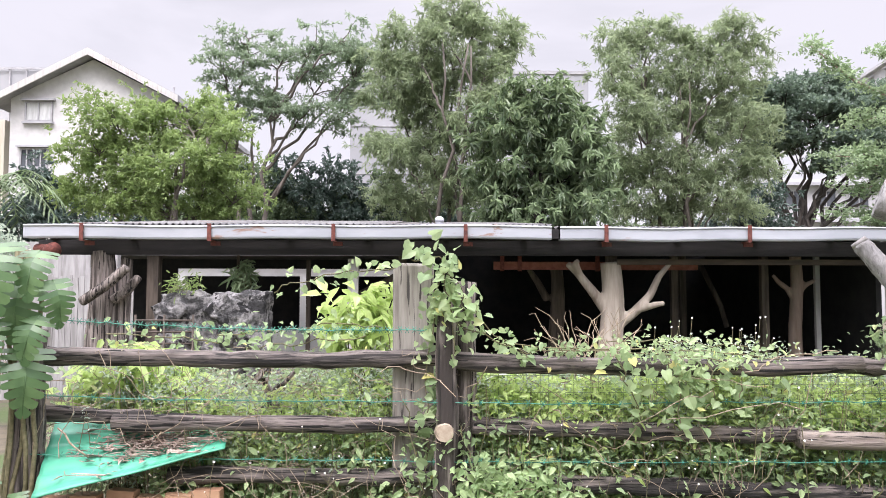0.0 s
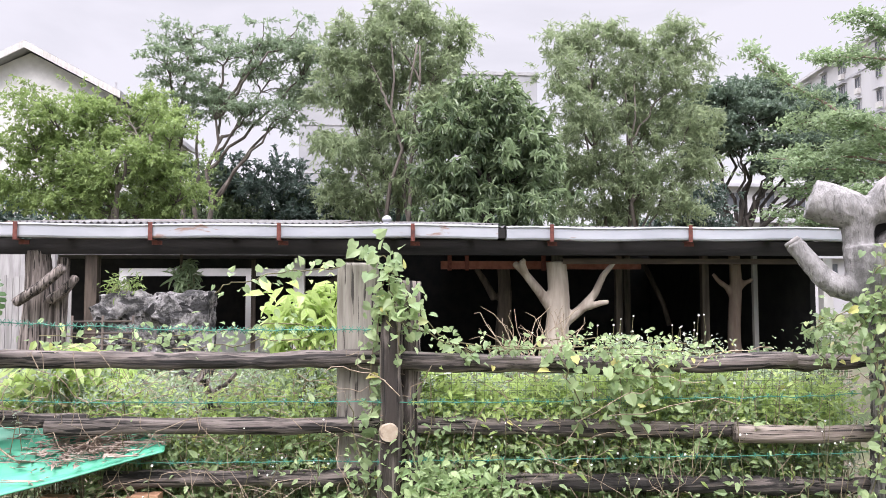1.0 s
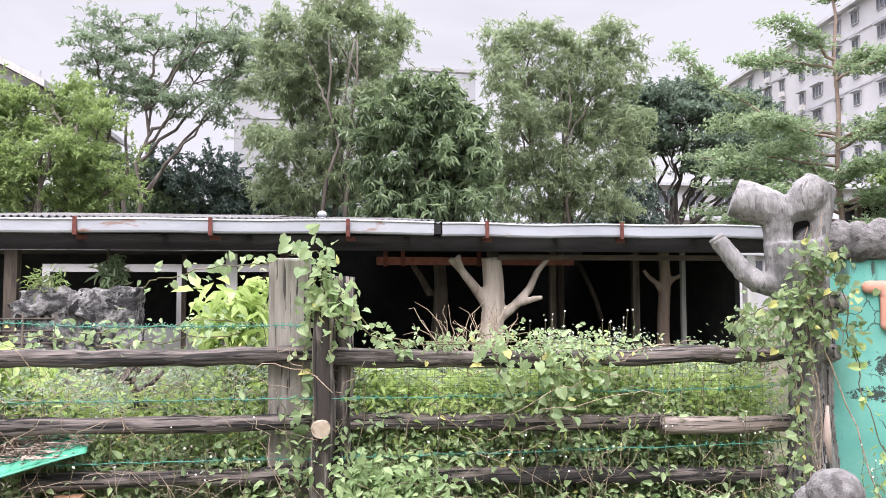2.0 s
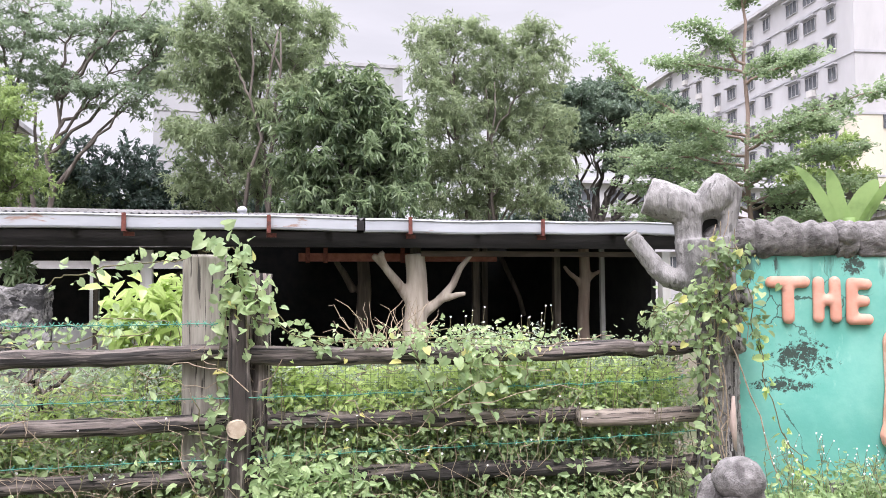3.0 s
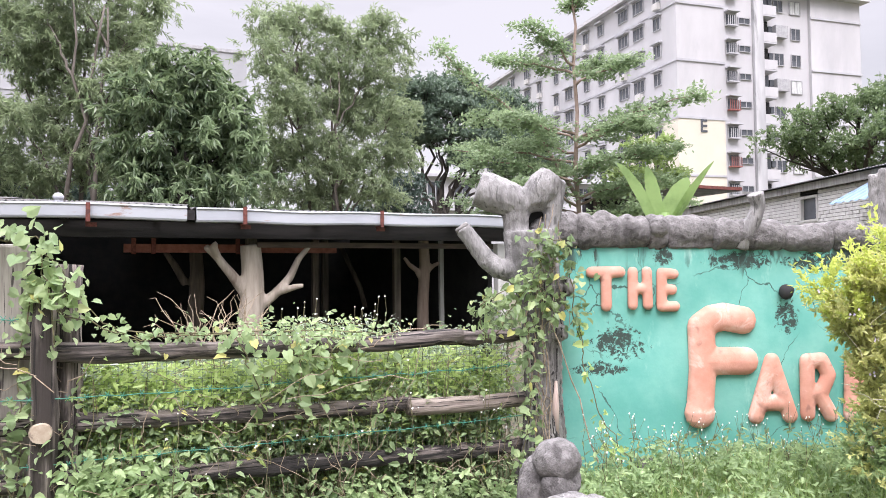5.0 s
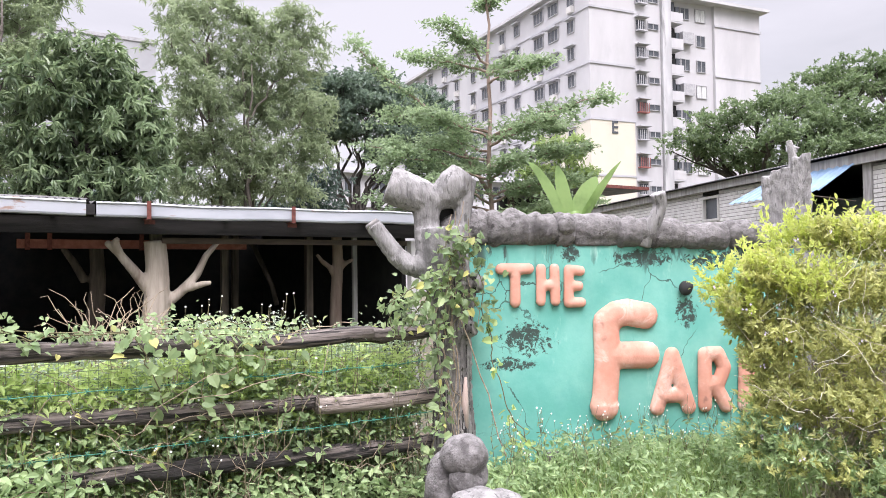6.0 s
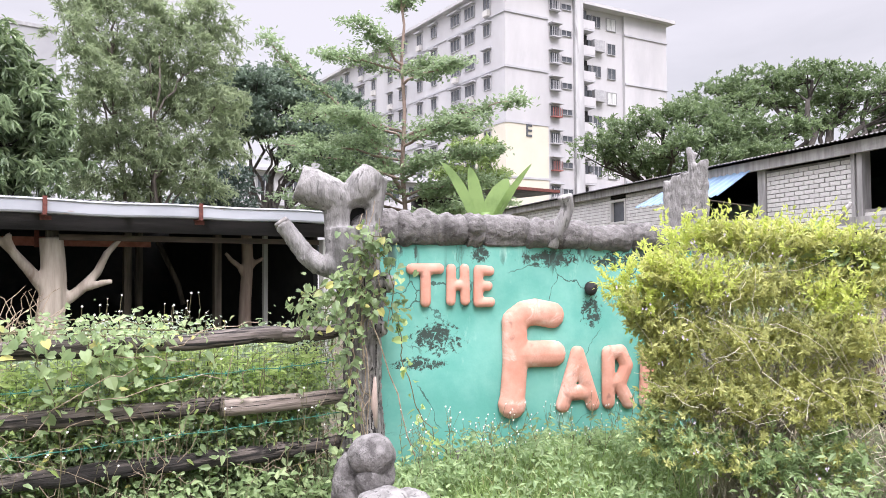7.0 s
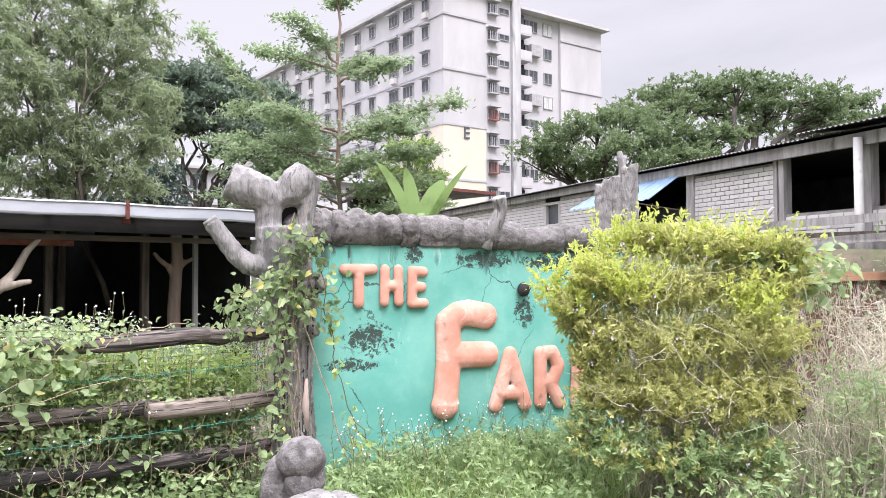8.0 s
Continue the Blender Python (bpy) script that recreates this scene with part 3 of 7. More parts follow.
speaker.tube([(-5.56, 8.8, 2.29), (-5.42, 8.72, 2.28)], 0.06, 10)
tagged(speaker.make("horn_speaker", RUST), "small rusty red horn under the eave", "speaker")

# rock formation inside
rockery = thing("rock_formation", (-3.35, 8.4, 0.1), "grey craggy limestone rock formation with black cracks", "rock")
for x0, x1, zt in ((-3.95, -3.50, 1.80), (-3.54, -3.16, 1.77), (-3.20, -2.84, 1.80)):
    rock_g = Geo().box(x0, x1, 8.20, 8.62, 0.05, zt - 0.03)
    for i in range(16):
        s_ = rng.uniform(0.05, 0.12)
        rock_g.box(-s_, s_, -0.07, 0.07, -s_ * 1.3, s_ * 1.3, pose(rng.uniform(x0, x1), 8.18 + rng.uniform(-0.03, 0.04), rng.uniform(0.6, zt - 0.14), rng.uniform(-20, 20), rng.uniform(-40, 40), rng.uniform(-20, 20)))
    for i in range(5):
        rock_g.box(-0.07, 0.07, -0.12, 0.12, -0.05, 0.05, pose(rng.uniform(x0, x1), 8.35, zt - rng.uniform(0.03, 0.07), rng.uniform(-10, 10), rng.uniform(-12, 12), 0))
    fused(rock_g, "rock", ROCK, rockery, 0.02, "", 1, 0.05, 0.08)
g = Geo()
for i in range(6):
    z = 0.9 + i * 0.12
    g.tube([(-4.15, 8.05, z), (-3.55, 8.05, z)], 0.011, 5)
for x in (-4.15, -3.85, -3.55):
    g.tube([(x, 8.05, 0.1), (x, 8.05, 1.56)], 0.013, 5)
tagged(g.make("metal_rack", DARK_WOOD), "dark thin metal rack beside the rocks", "rack")


# ---- log fence ----
FY = 5.0
fence = thing("log_fence", (-0.8, FY, 0.1), "weathered rustic log fence overgrown with vines", "fence")


def log_rail(x0, z0, x1, z1, r, y, sag=0.02, cut=None, mat=LOG):
    n = max(8, int((x1 - x0) / 0.12))
    p = curve_pts((x0, y, z0), (x1, y, z1), n, sag, 0.006)
    ob = Geo().tube(p, np.linspace(r, r * 0.92, n) * (1 + 0.05 * np.sin(np.arange(n) * 0.8)), 14, 0.05).make("rail", mat, fence)
    if cut is not None:
        e, q = (p[0], p[1]) if cut < 0 else (p[-1], p[-2])
        d = (e - q) / np.linalg.norm(e - q)
        Geo().tube([e - d * 0.075, e - d * 0.03, e + d * 0.004, e + d * 0.014], (r * 0.90, r * 1.05, r * 1.05, r * 0.80), 14, 0.03).make("cut_end", CUT_WOOD, ob, "pale sawn log end")
    return ob


log_rail(-3.62, 1.385, -0.98, 1.36, 0.058, FY)
log_rail(-0.92, 1.345, 1.74, 1.325, 0.060, FY - 0.02, 0.03, cut=1)
log_rail(1.55, 1.32, 2.3, 1.315, 0.058, FY + 0.06)
log_rail(-3.62, 1.00, -2.9, 0.97, 0.052, FY + 0.07, 0.0)
log_rail(-3.10, 0.955, -0.98, 0.93, 0.055, FY - 0.03, 0.0, cut=-1, mat=LOG)
log_rail(-0.80, 0.93, 1.42, 0.86, 0.058, FY + 0.02, 0.01)
log_rail(1.30, 0.85, 2.25, 0.83, 0.060, FY - 0.06, 0.0, cut=-1, mat=LOG_PALE)
log_rail(-2.75, 0.62, -0.98, 0.595, 0.055, FY, 0.0)
log_rail(-0.85, 0.585, 2.25, 0.475, 0.060, FY, 0.01)


def log_post(x, y, z1, r, mat, lean=0.0, label="", flat=1.0):
    n = 14
    p = [(x + lean * i / (n - 1) + 0.008 * math.sin(i), y, 0.0 + z1 * i / (n - 1)) for i in range(n)]
    return Geo().tube(p, np.linspace(r * 1.05, r * 0.93, n), 14, 0.05, flat=flat).make("post", mat, fence, label)


log_post(-0.985, FY - 0.06, 1.64, 0.075, POST_WOOD, 0.02)
log_post(-0.86, FY + 0.10, 1.86, 0.085, POST_WOOD, 0.01)
log_post(-3.66, FY - 0.02, 1.55, 0.105, POST_WOOD, 0.02, "brown log post wrapped by a climbing plant")
g = Geo()
g.box(-0.135, 0.135, -0.05, 0.05, 0.0, 1.98, pose(-1.19, FY + 0.12, 0, 0, 0, 6))
slab = g.make("post", SLAB_WOOD, fence, "wide grey weathered slab post", smooth=False)
bv = slab.modifiers.new("worn", "BEVEL")
bv.width, bv.segments = 0.018, 2
# a sawn branch knot on the post
Geo().tube([(-0.985, FY - 0.10, 0.905), (-0.985, FY - 0.165, 0.905)], (0.062, 0.055), 16, 0.05).make("knot", CUT_WOOD, fence, "pale sawn branch knot", smooth=False)

for k, (za, zb) in enumerate(((1.13, 1.10), (0.77, 0.72), (1.62, 1.55))):
    x1 = 2.2 if k < 2 else -1.1
    p = curve_pts((-3.6, FY - 0.10, za), (x1, FY - 0.10, zb), 60, 0.03, 0.004)
    g = Geo().tube(p, 0.0032, 5)
    for q in p[1:-1]:
        for s_ in (-1, 1):
            g.tube([q + np.array((-0.012, -0.006, -0.02 * s_)), q + np.array((0.012, 0.006, 0.02 * s_))], 0.0022, 4)
    g.make("barbed_wire", WIRE, fence, "green coated barbed wire strand")
g = Geo()
for x in np.arange(-0.80, 2.2, 0.055):
    g.tube([(x, FY + 0.05, 0.2), (x + 0.01, FY + 0.06, 1.30)], 0.0012, 4, caps=False)
for z in np.arange(0.2, 1.3, 0.055):
    g.tube([(-0.82, FY + 0.052, z), (2.2, FY + 0.052, z - 0.01)], 0.0016, 4, caps=False)
g.make("wire_mesh", MESH_WIRE, fence, "thin dull green welded wire mesh", kind="stuff")


# ---- sculpted cement trunk at the fence's end ----
SX, SY = 2.36, 4.88


def st(lat, z, out=0.0):
    """A place on the trunk: across, height, out to the road."""
    return (SX + 0.906 * lat - 0.423 * out, SY - 0.423 * lat - 0.906 * out, z)


low = Geo()
low.tube([st(0.02, 0.0), st(0.02, 0.3), st(0.02, 0.8), st(0.02, 1.25), st(0.0, 1.55), st(-0.03, 1.78)], (0.24, 0.18, 0.138, 0.135, 0.17, 0.185), 16, 0.06)
low.tube([st(0.06, 1.66, 0.08), st(0.20, 1.68, 0.16)], (0.09, 0.07), 10, 0.04)
low.tube([st(0.08, 1.33, 0.08), st(0.17, 1.34, 0.14)], (0.075, 0.055), 10, 0.04)
for k in range(13):
    an = k * 0.483
    low.tube([(SX + 0.02 + q * math.cos(an + w_), SY + q * math.sin(an + w_), z) for q, w_, z in ((0.22, 0, 0.0), (0.145, 0.1, 0.5), (0.128, 0.15, 0.9), (0.128, 0.25, 1.3), (0.165, 0.3, 1.65))], (0.05, 0.028, 0.020, 0.020, 0.024), 7)
t_g = Geo()
t_g.tube([st(-0.02, 1.66), st(-0.05, 1.85), st(-0.07, 2.10)], (0.18, 0.195, 0.195), 16, 0.04)
t_g.tube([st(-0.16, 1.95), st(-0.17, 2.15), st(-0.17, 2.32)], (0.105, 0.098, 0.12), 14, 0.04)
t_g.tube([st(-0.08, 2.30), st(-0.22, 2.34), st(-0.35, 2.39), st(-0.46, 2.43)], (0.10, 0.14, 0.148, 0.138), 16, 0.04)
t_g.tube([st(-0.22, 2.33), st(-0.08, 2.335), st(0.05, 2.37)], (0.11, 0.10, 0.12), 14, 0.03)
t_g.tube([st(-0.01, 2.36), st(0.05, 2.43), st(0.12, 2.52)], (0.12, 0.135, 0.11), 16, 0.04)
t_g.tube([st(0.13, 2.47), st(0.125, 2.32), st(0.095, 2.15), st(0.06, 1.95)], (0.09, 0.072, 0.066, 0.085), 12, 0.03)
t_g.tube([st(-0.06, 1.80, 0.04), st(-0.21, 1.79, 0.06), st(-0.32, 1.82, 0.07), st(-0.40, 1.88, 0.07), st(-0.58, 2.12, 0.07)], (0.10, 0.085, 0.08, 0.074, 0.062), 14, 0.04)
trunk_sign = thing("cement_tree_trunk", (SX, SY, 0.1), "grey sculpted cement tree trunk with forked top and knot hole", "sculpted trunk")
# added plate closes the knot hole; its dark colour imitates the depth's shade
Geo().box(-0.12, 0.10, -0.005, 0.005, -0.10, 0.10, Matrix.Translation(st(-0.02, 2.18, -0.07)) @ Matrix.Rotation(math.atan2(-0.423, 0.906), 4, "Z")).make("hole_shade_plate", DARK_HOLE, trunk_sign, "added dark plate for the shade inside the knot hole", smooth=False)
fused(low, "trunk", BARK_CEMENT, trunk_sign, 0.012, "dark grooved bark-like lower trunk", 2, 0.03, 0.04)
fused(t_g, "forked_top", CEMENT_ART, trunk_sign, 0.012, "pale grey forked top with a hole", 3, 0.016, 0.05)
Geo().tube([st(-0.578, 2.117, 0.07), st(-0.596, 2.141, 0.07)], (0.057, 0.050), 14, 0.03).make("branch_end", GREY_TIMBER, trunk_sign, "pale ringed branch end")
Geo().tube([st(0.20, 1.68, 0.16), st(0.222, 1.682, 0.172)], (0.06, 0.05), 12, 0.03).make("branch_end", GREY_TIMBER, trunk_sign, "pale ringed branch end")
Geo().tube([st(0.10, 0.55, 0.115), st(0.085, 0.78, 0.125), st(0.095, 0.98, 0.12)], (0.012, 0.030, 0.010), 8, 0.1).make("stripped_patch", BARE_WOOD, trunk_sign, "pale pinkish bare patch on the bark")
for c, r, m_ in (((1.71, 3.72, 0.69), (0.145, 0.145, 0.125), ROCK_CEMENT), ((1.66, 3.67, 0.55), (0.085, 0.085, 0.085), ROCK_CEMENT), ((1.68, 3.56, 0.47), (0.150, 0.150, 0.070), CEMENT_ART), ((1.65, 3.84, 0.48), (0.125, 0.125, 0.230), ROCK_CEMENT), ((1.88, 3.61, 0.40), (0.150, 0.150, 0.090), CEMENT_ART),
                 ((2.98, 4.42, 0.36), (0.10, 0.08, 0.06), ROCK_CEMENT)):
    ball(b_g := Geo(), c, r, 9, 14)
    ball(b_g, (c[0] + 0.2 * r[0], c[1], max(0.05, c[2] - r[2])), (r[0] * 0.8, r[1] * 0.8, r[2]), 7, 12)
    b_g.tube([(c[0], c[1], 0.02), (c[0], c[1], c[2])], r[0] * 0.5, 10)
    tagged(fused(b_g, "boulder", m_, None, 0.016, "", 3, 0.03, 0.08), "grey rounded boulder at the cement trunk's foot" if m_ is CEMENT_ART else "dark rounded boulder at the cement trunk's foot", "rock", "boulders by the trunk")

# ---- green sign wall ----
WA = radians(-22)
W0 = Vector((2.44, 4.99, 0.0))
WM = Matrix.Translation(W0) @ Matrix.Rotation(WA, 4, "Z")          # x along the wall, -y towards the road


def wall_material():
    m, t, b, _ = tree_of("turquoise_plaster")
    co, sep = node(t, "ShaderNodeTexCoord"), node(t, "ShaderNodeSeparateXYZ")
    t.links.new(co.outputs["Object"], sep.inputs[0])
    col = mixed(t, band(t, noise_of(t, 2.2, detail=6.0), 0.35, 0.7), (0.10, 0.36, 0.30), (0.18, 0.46, 0.39))
    col = mixed(t, band(t, noise_of(t, 5.0, (1, 1, 0.35), 7.0, 0.7), 0.58, 0.78), col, (0.36, 0.62, 0.54))
    # black mould: drips under the coping and two patches
    def near(socket, at, wide):
        n1 = node(t, "ShaderNodeMath")
        n1.operation = "SUBTRACT"
        n1.inputs[1].default_value = at
        t.links.new(socket, n1.inputs[0])
        n2 = node(t, "ShaderNodeMath")
        n2.operation = "DIVIDE"
        n2.inputs[1].default_value = wide
        t.links.new(n1.outputs[0], n2.inputs[0])
        n3 = node(t, "ShaderNodeMath")
        n3.operation = "POWER"
        n3.inputs[1].default_value = 2.0
        t.links.new(n2.outputs[0], n3.inputs[0])
        return n3.outputs[0]

    def maths(op, a, c):
        n1 = node(t, "ShaderNodeMath")
        n1.operation = op
        for s_, v in zip(n1.inputs, (a, c)):
            if isinstance(v, float):
                s_.default_value = v
            else:
                t.links.new(v, s_)
        return n1.outputs[0]

    drip = noise_of(t, 9.0, (1, 1, 0.25), 6.0, 0.7)
    speck = noise_of(t, 22.0, (1, 1, 1), 8.0, 0.75, 0.5)
    top = band(t, sep.outputs[2], 1.62, 1.92)
    black = maths("MULTIPLY", band(t, maths("ADD", maths("MULTIPLY", top, 0.27), maths("MULTIPLY", drip, 0.9)), 0.66, 0.74), band(t, noise_of(t, 2.6, (1, 1, 0.2), 3.0), 0.46, 0.58))
    col = mixed(t, black, col, (0.035, 0.06, 0.05))
    for ax, az, wx_, wz in ((0.59, 1.24, 0.26, 0.19), (0.45, 1.04, 0.27, 0.075), (1.93, 1.42, 0.12, 0.19), (0.48, 1.25, 0.12, 0.11), (0.95, 1.90, 0.12, 0.10), (1.55, 1.86, 0.34, 0.09), (2.2, 1.84, 0.34, 0.10)):
        d = maths("ADD", near(sep.outputs[0], ax, wx_), near(sep.outputs[2], az, wz))
        patch = band(t, maths("SUBTRACT", speck, maths("MULTIPLY", d, 0.22)), 0.39, 0.47)
        col = mixed(t, patch, col, (0.03, 0.05, 0.042))
    # fine cracks
    vor = node(t, "ShaderNodeTexVoronoi", Scale=2.2)
    vor.feature = "DISTANCE_TO_EDGE"
    wob = node(t, "ShaderNodeMix")
    wob.data_type = "RGBA"
    wob.inputs[0].default_value = 0.16
    t.links.new(co.outputs["Object"], wob.inputs[6])
    nz = node(t, "ShaderNodeTexNoise", Scale=5.0, Detail=4.0)
    t.links.new(co.outputs["Object"], nz.inputs["Vector"])
    t.links.new(nz.outputs[1], wob.inputs[7])
    t.links.new(wob.outputs[2], vor.inputs["Vector"])
    crack = maths("MULTIPLY", maths("LESS_THAN", vor.outputs["Distance"], 0.006), band(t, noise_of(t, 1.6, detail=2.0), 0.50, 0.60))
    col = mixed(t, crack, col, (0.05, 0.12, 0.10))
    t.links.new(col, b.inputs["Base Color"])
    b.inputs["Roughness"].default_value = 0.72
    bump_to(t, b, noise_of(t, 28.0, detail=8.0), 0.25, 0.006)
    return m


sign = thing("sign_wall", W0, "turquoise plastered sign wall with mouldy stains and puffy salmon letters", "sign wall")
sign.matrix_world = WM


def on_wall(geo, name, material, label="", smooth=True):
    ob = geo.make(name, material, None, label, smooth)
    ob.parent = sign
    return ob


xs, zs = np.linspace(-0.04, 2.92, 60), np.linspace(0.0, 1.97, 40)
v, f = [], []
for z in zs:
    for x in xs:
        v.append((x, -0.07 + 0.006 * math.sin(x * 5 + z * 3) + 0.005 * math.sin(z * 7 - x * 2), z))
nx = len(xs)
f = [(r * nx + c, r * nx + c + 1, (r + 1) * nx + c + 1, (r + 1) * nx + c) for r in range(len(zs) - 1) for c in range(nx - 1)]
g = Geo().add(v, f).box(-0.04, 2.92, -0.04, 0.09, 0.0, 1.965)
on_wall(g, "wall", wall_material())

# rock-like coping
lumps = ((-0.06, 0.36, 0.29), (0.28, 0.34, 0.30), (0.58, 0.26, 0.28), (0.82, 0.16, 0.29), (0.97, 0.40, 0.29), (1.34, 0.20, 0.26), (1.50, 0.44, 0.27), (1.92, 0.40, 0.255), (2.30, 0.30, 0.27), (2.58, 0.34, 0.25))
for x, w, h in lumps:
    g = Geo()
    z = 1.96 - 0.022 * x
    g.box(x + 0.02, x + w - 0.01, -0.10, 0.09, z + 0.02, z + h * 0.75)
    for k in range(4):
        ball(g, (x + w * (0.18 + 0.21 * k), rng.uniform(-0.05, 0.0), z + h * rng.uniform(0.42, 0.55)), (w * 0.30, 0.13 + rng.uniform(-0.01, 0.015), h * rng.uniform(0.42, 0.52)), 8, 14)
    ob = fused(g, "coping_rock", ROCK_CEMENT, None, 0.013, "", 7, 0.03, 0.14)
    ob.parent = sign
ball(g := Geo(), (0.905, -0.12, 2.12), (0.085, 0.07, 0.085), 9, 14)
ob = fused(g, "coping_rock", ROCK_CEMENT, None, 0.012, "round boulder-like knob in the coping", 2, 0.012, 0.06)
ob.parent = sign
g = Geo().tube([(1.56, -0.05, 1.98), (1.60, -0.11, 2.08), (1.66, -0.13, 2.18), (1.69, -0.14, 2.28), (1.655, -0.16, 2.375)], (0.09, 0.068, 0.060, 0.056, 0.066), 12, 0.05)
ob = fused(g, "branch_stub", CEMENT_ART, None, 0.012, "grey sculpted branch stub", 2)
ob.parent = sign
g = Geo()
ball(g, (1.915, -0.10, 1.61), (0.055, 0.06, 0.062))
ball(g, (1.935, -0.13, 1.625), (0.03, 0.035, 0.03))
ob = fused(g, "knob", DARK_HOLE, None, 0.01, "black rounded knob", 1)
ob.parent = sign


def letter(name, strokes, x, z, r, label):
    """A puffy letter of fat strokes: points in letter units, set at x, z."""
    g = Geo()
    for pts in strokes:
        n = []
        for a, c in zip(pts[:-1], pts[1:]):
            k = max(3, int(math.hypot(c[0] - a[0], c[1] - a[1]) / (r * 0.22)) + 1)
            n += [(a[0] + (c[0] - a[0]) * i / k, a[1] + (c[1] - a[1]) * i / k) for i in range(k)]
        n.append(pts[-1])
        for q in n:
            rr = r * (q[2] if len(q) > 2 else 1.0)
            ball(g, (x + q[0], -0.085, z + q[1]), (rr, rr * 0.45 + 0.012, rr), 6, 12)
    ob = fused(g, name, LETTER, None, 0.0095, label, 5)
    ob.parent = sign


# letters: T H E F A R M
letter("letter", [[(0.035, 0.295), (0.26, 0.295)], [(0.15, 0.28), (0.148, 0.035)]], 0.345, 1.485, 0.046, "puffy salmon letter T")
letter("letter", [[(0.04, 0.29), (0.035, 0.035)], [(0.15, 0.29), (0.155, 0.035)], [(0.04, 0.16), (0.15, 0.16)]], 0.665, 1.49, 0.043, "puffy salmon letter H")
letter("letter", [[(0.04, 0.295), (0.035, 0.035)], [(0.04, 0.295), (0.135, 0.285)], [(0.04, 0.165), (0.12, 0.165)], [(0.04, 0.035), (0.14, 0.035)]], 0.892, 1.475, 0.043, "puffy salmon letter E")
letter("letter", [[(0.10, 0.74), (0.105, 0.42, 0.92), (0.075, 0.08, 1.12)], [(0.10, 0.74), (0.19, 0.80), (0.28, 0.815), (0.43, 0.785)], [(0.14, 0.475), (0.44, 0.47)]], 1.135, 0.61, 0.112, "large puffy salmon letter F")
letter("letter", [[(0.055, 0.05), (0.19, 0.47)], [(0.19, 0.47), (0.325, 0.05)], [(0.10, 0.145, 0.8), (0.28, 0.145, 0.8)]], 1.60, 0.605, 0.066, "puffy salmon letter A")
letter("letter", [[(0.06, 0.06), (0.065, 0.47)], [(0.065, 0.47), (0.18, 0.475), (0.235, 0.36), (0.18, 0.235), (0.07, 0.215)], [(0.15, 0.22), (0.245, 0.05)]], 2.01, 0.60, 0.062, "puffy salmon letter R")
letter("letter", [[(0.06, 0.05), (0.08, 0.46)], [(0.08, 0.46), (0.17, 0.22)], [(0.17, 0.22), (0.27, 0.46)], [(0.27, 0.46), (0.30, 0.05)]], 2.365, 0.60, 0.068, "puffy salmon letter M")

# tall grey post at the wall's end
g = Geo()
PM = pose(5.20, 3.95, 0, 0, 0, -55.8)
for x0, x1, z1 in ((-0.19, -0.10, 2.56), (-0.12, -0.02, 2.60), (-0.04, 0.08, 2.62), (0.05, 0.14, 2.70), (0.12, 0.195, 2.73)):
    g.box(x0, x1, -0.055, 0.055, 0.0, z1, PM)
g.tube([tuple(PM @ Vector(q)) for q in ((0.06, 0, 2.55), (0.055, 0, 2.74), (0.03, 0, 2.86))], (0.045, 0.036, 0.028), 8)
g.tube([tuple(PM @ Vector(q)) for q in ((0.05, 0, 2.78), (0.12, 0, 2.79))], (0.025, 0.018), 7)
tall = fused(g, "grey_stump_post", CEMENT_ART, None, 0.014, "", 2, 0.03, 0.06)
tagged(tall, "tall grey sculpted stump post beside the sign wall", "post")
g = Geo()
a = np.linspace(0, 2 * math.pi, 17)
g.tube([(5.02 + 0.055 * math.cos(q), 3.78, 2.20 + 0.055 * math.sin(q)) for q in a], 0.014, 6)
g.make("ring", CEMENT_ART, tall, "rusty iron ring")


# ---- brick house on the bank ----
BO, BW = Vector((11.8, 6.0, 0.0)), Vector((0.34, 0.94, 0.0)).normalized()
BM = Matrix.Translation(BO) @ Matrix.Rotation(math.atan2(BW.y, BW.x), 4, "Z")      # x along the wall, +y towards the road
house_b = thing("brick_house", (11.8, 6.0, 1.9), "whitewashed brick house with open windows and a low metal roof", "house")


def hb(geo, name, material, label="", smooth=False, parent=None):
    for i, v in enumerate(geo.v):
        geo.v[i] = v @ np.array(BM.to_3x3()).T + np.array(BM.translation)
    return geo.make(name, material, parent or house_b, label, smooth)


def brick_panel(s0, s1, z0, z1, bricks):
    """Recessed mortar and the list of brick places."""
    hb(Geo().box(s0, s1, -0.20, -0.012, z0, z1), "mortar_bed", MORTAR)
    row, z = 0, z0
    while z + 0.06 < z1 + 0.02:
        s = s0 - (0.11 if row % 2 else 0.0)
        while s < s1:
            a, c = max(s, s0), min(s + 0.205, s1)
            if c - a > 0.04:
                bricks.append((a, c, z))
            s += 0.218
        z += 0.077
        row += 1


brick_places = []
brick_panel(-0.76, 1.07, 1.7, 3.50, brick_places)
brick_panel(1.28, 3.0, 1.7, 2.72, brick_places)
brick_panel(-2.35, -0.98, 1.7, 2.66, brick_places)
brick_panel(3.0, 5.68, 1.7, 3.56, brick_places)
brick_panel(6.38, 14.5, 1.7, 3.6, brick_places)
brick_panel(5.68, 6.38, 1.7, 2.90, brick_places)
brick_panel(-4.2, -2.35, 1.7, 2.66, brick_places)
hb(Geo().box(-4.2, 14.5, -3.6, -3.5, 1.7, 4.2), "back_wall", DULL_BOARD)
# added unseen end walls, ceiling and floor, coloured near-black for the room's shade
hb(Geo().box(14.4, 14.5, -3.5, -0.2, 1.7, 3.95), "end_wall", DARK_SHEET)
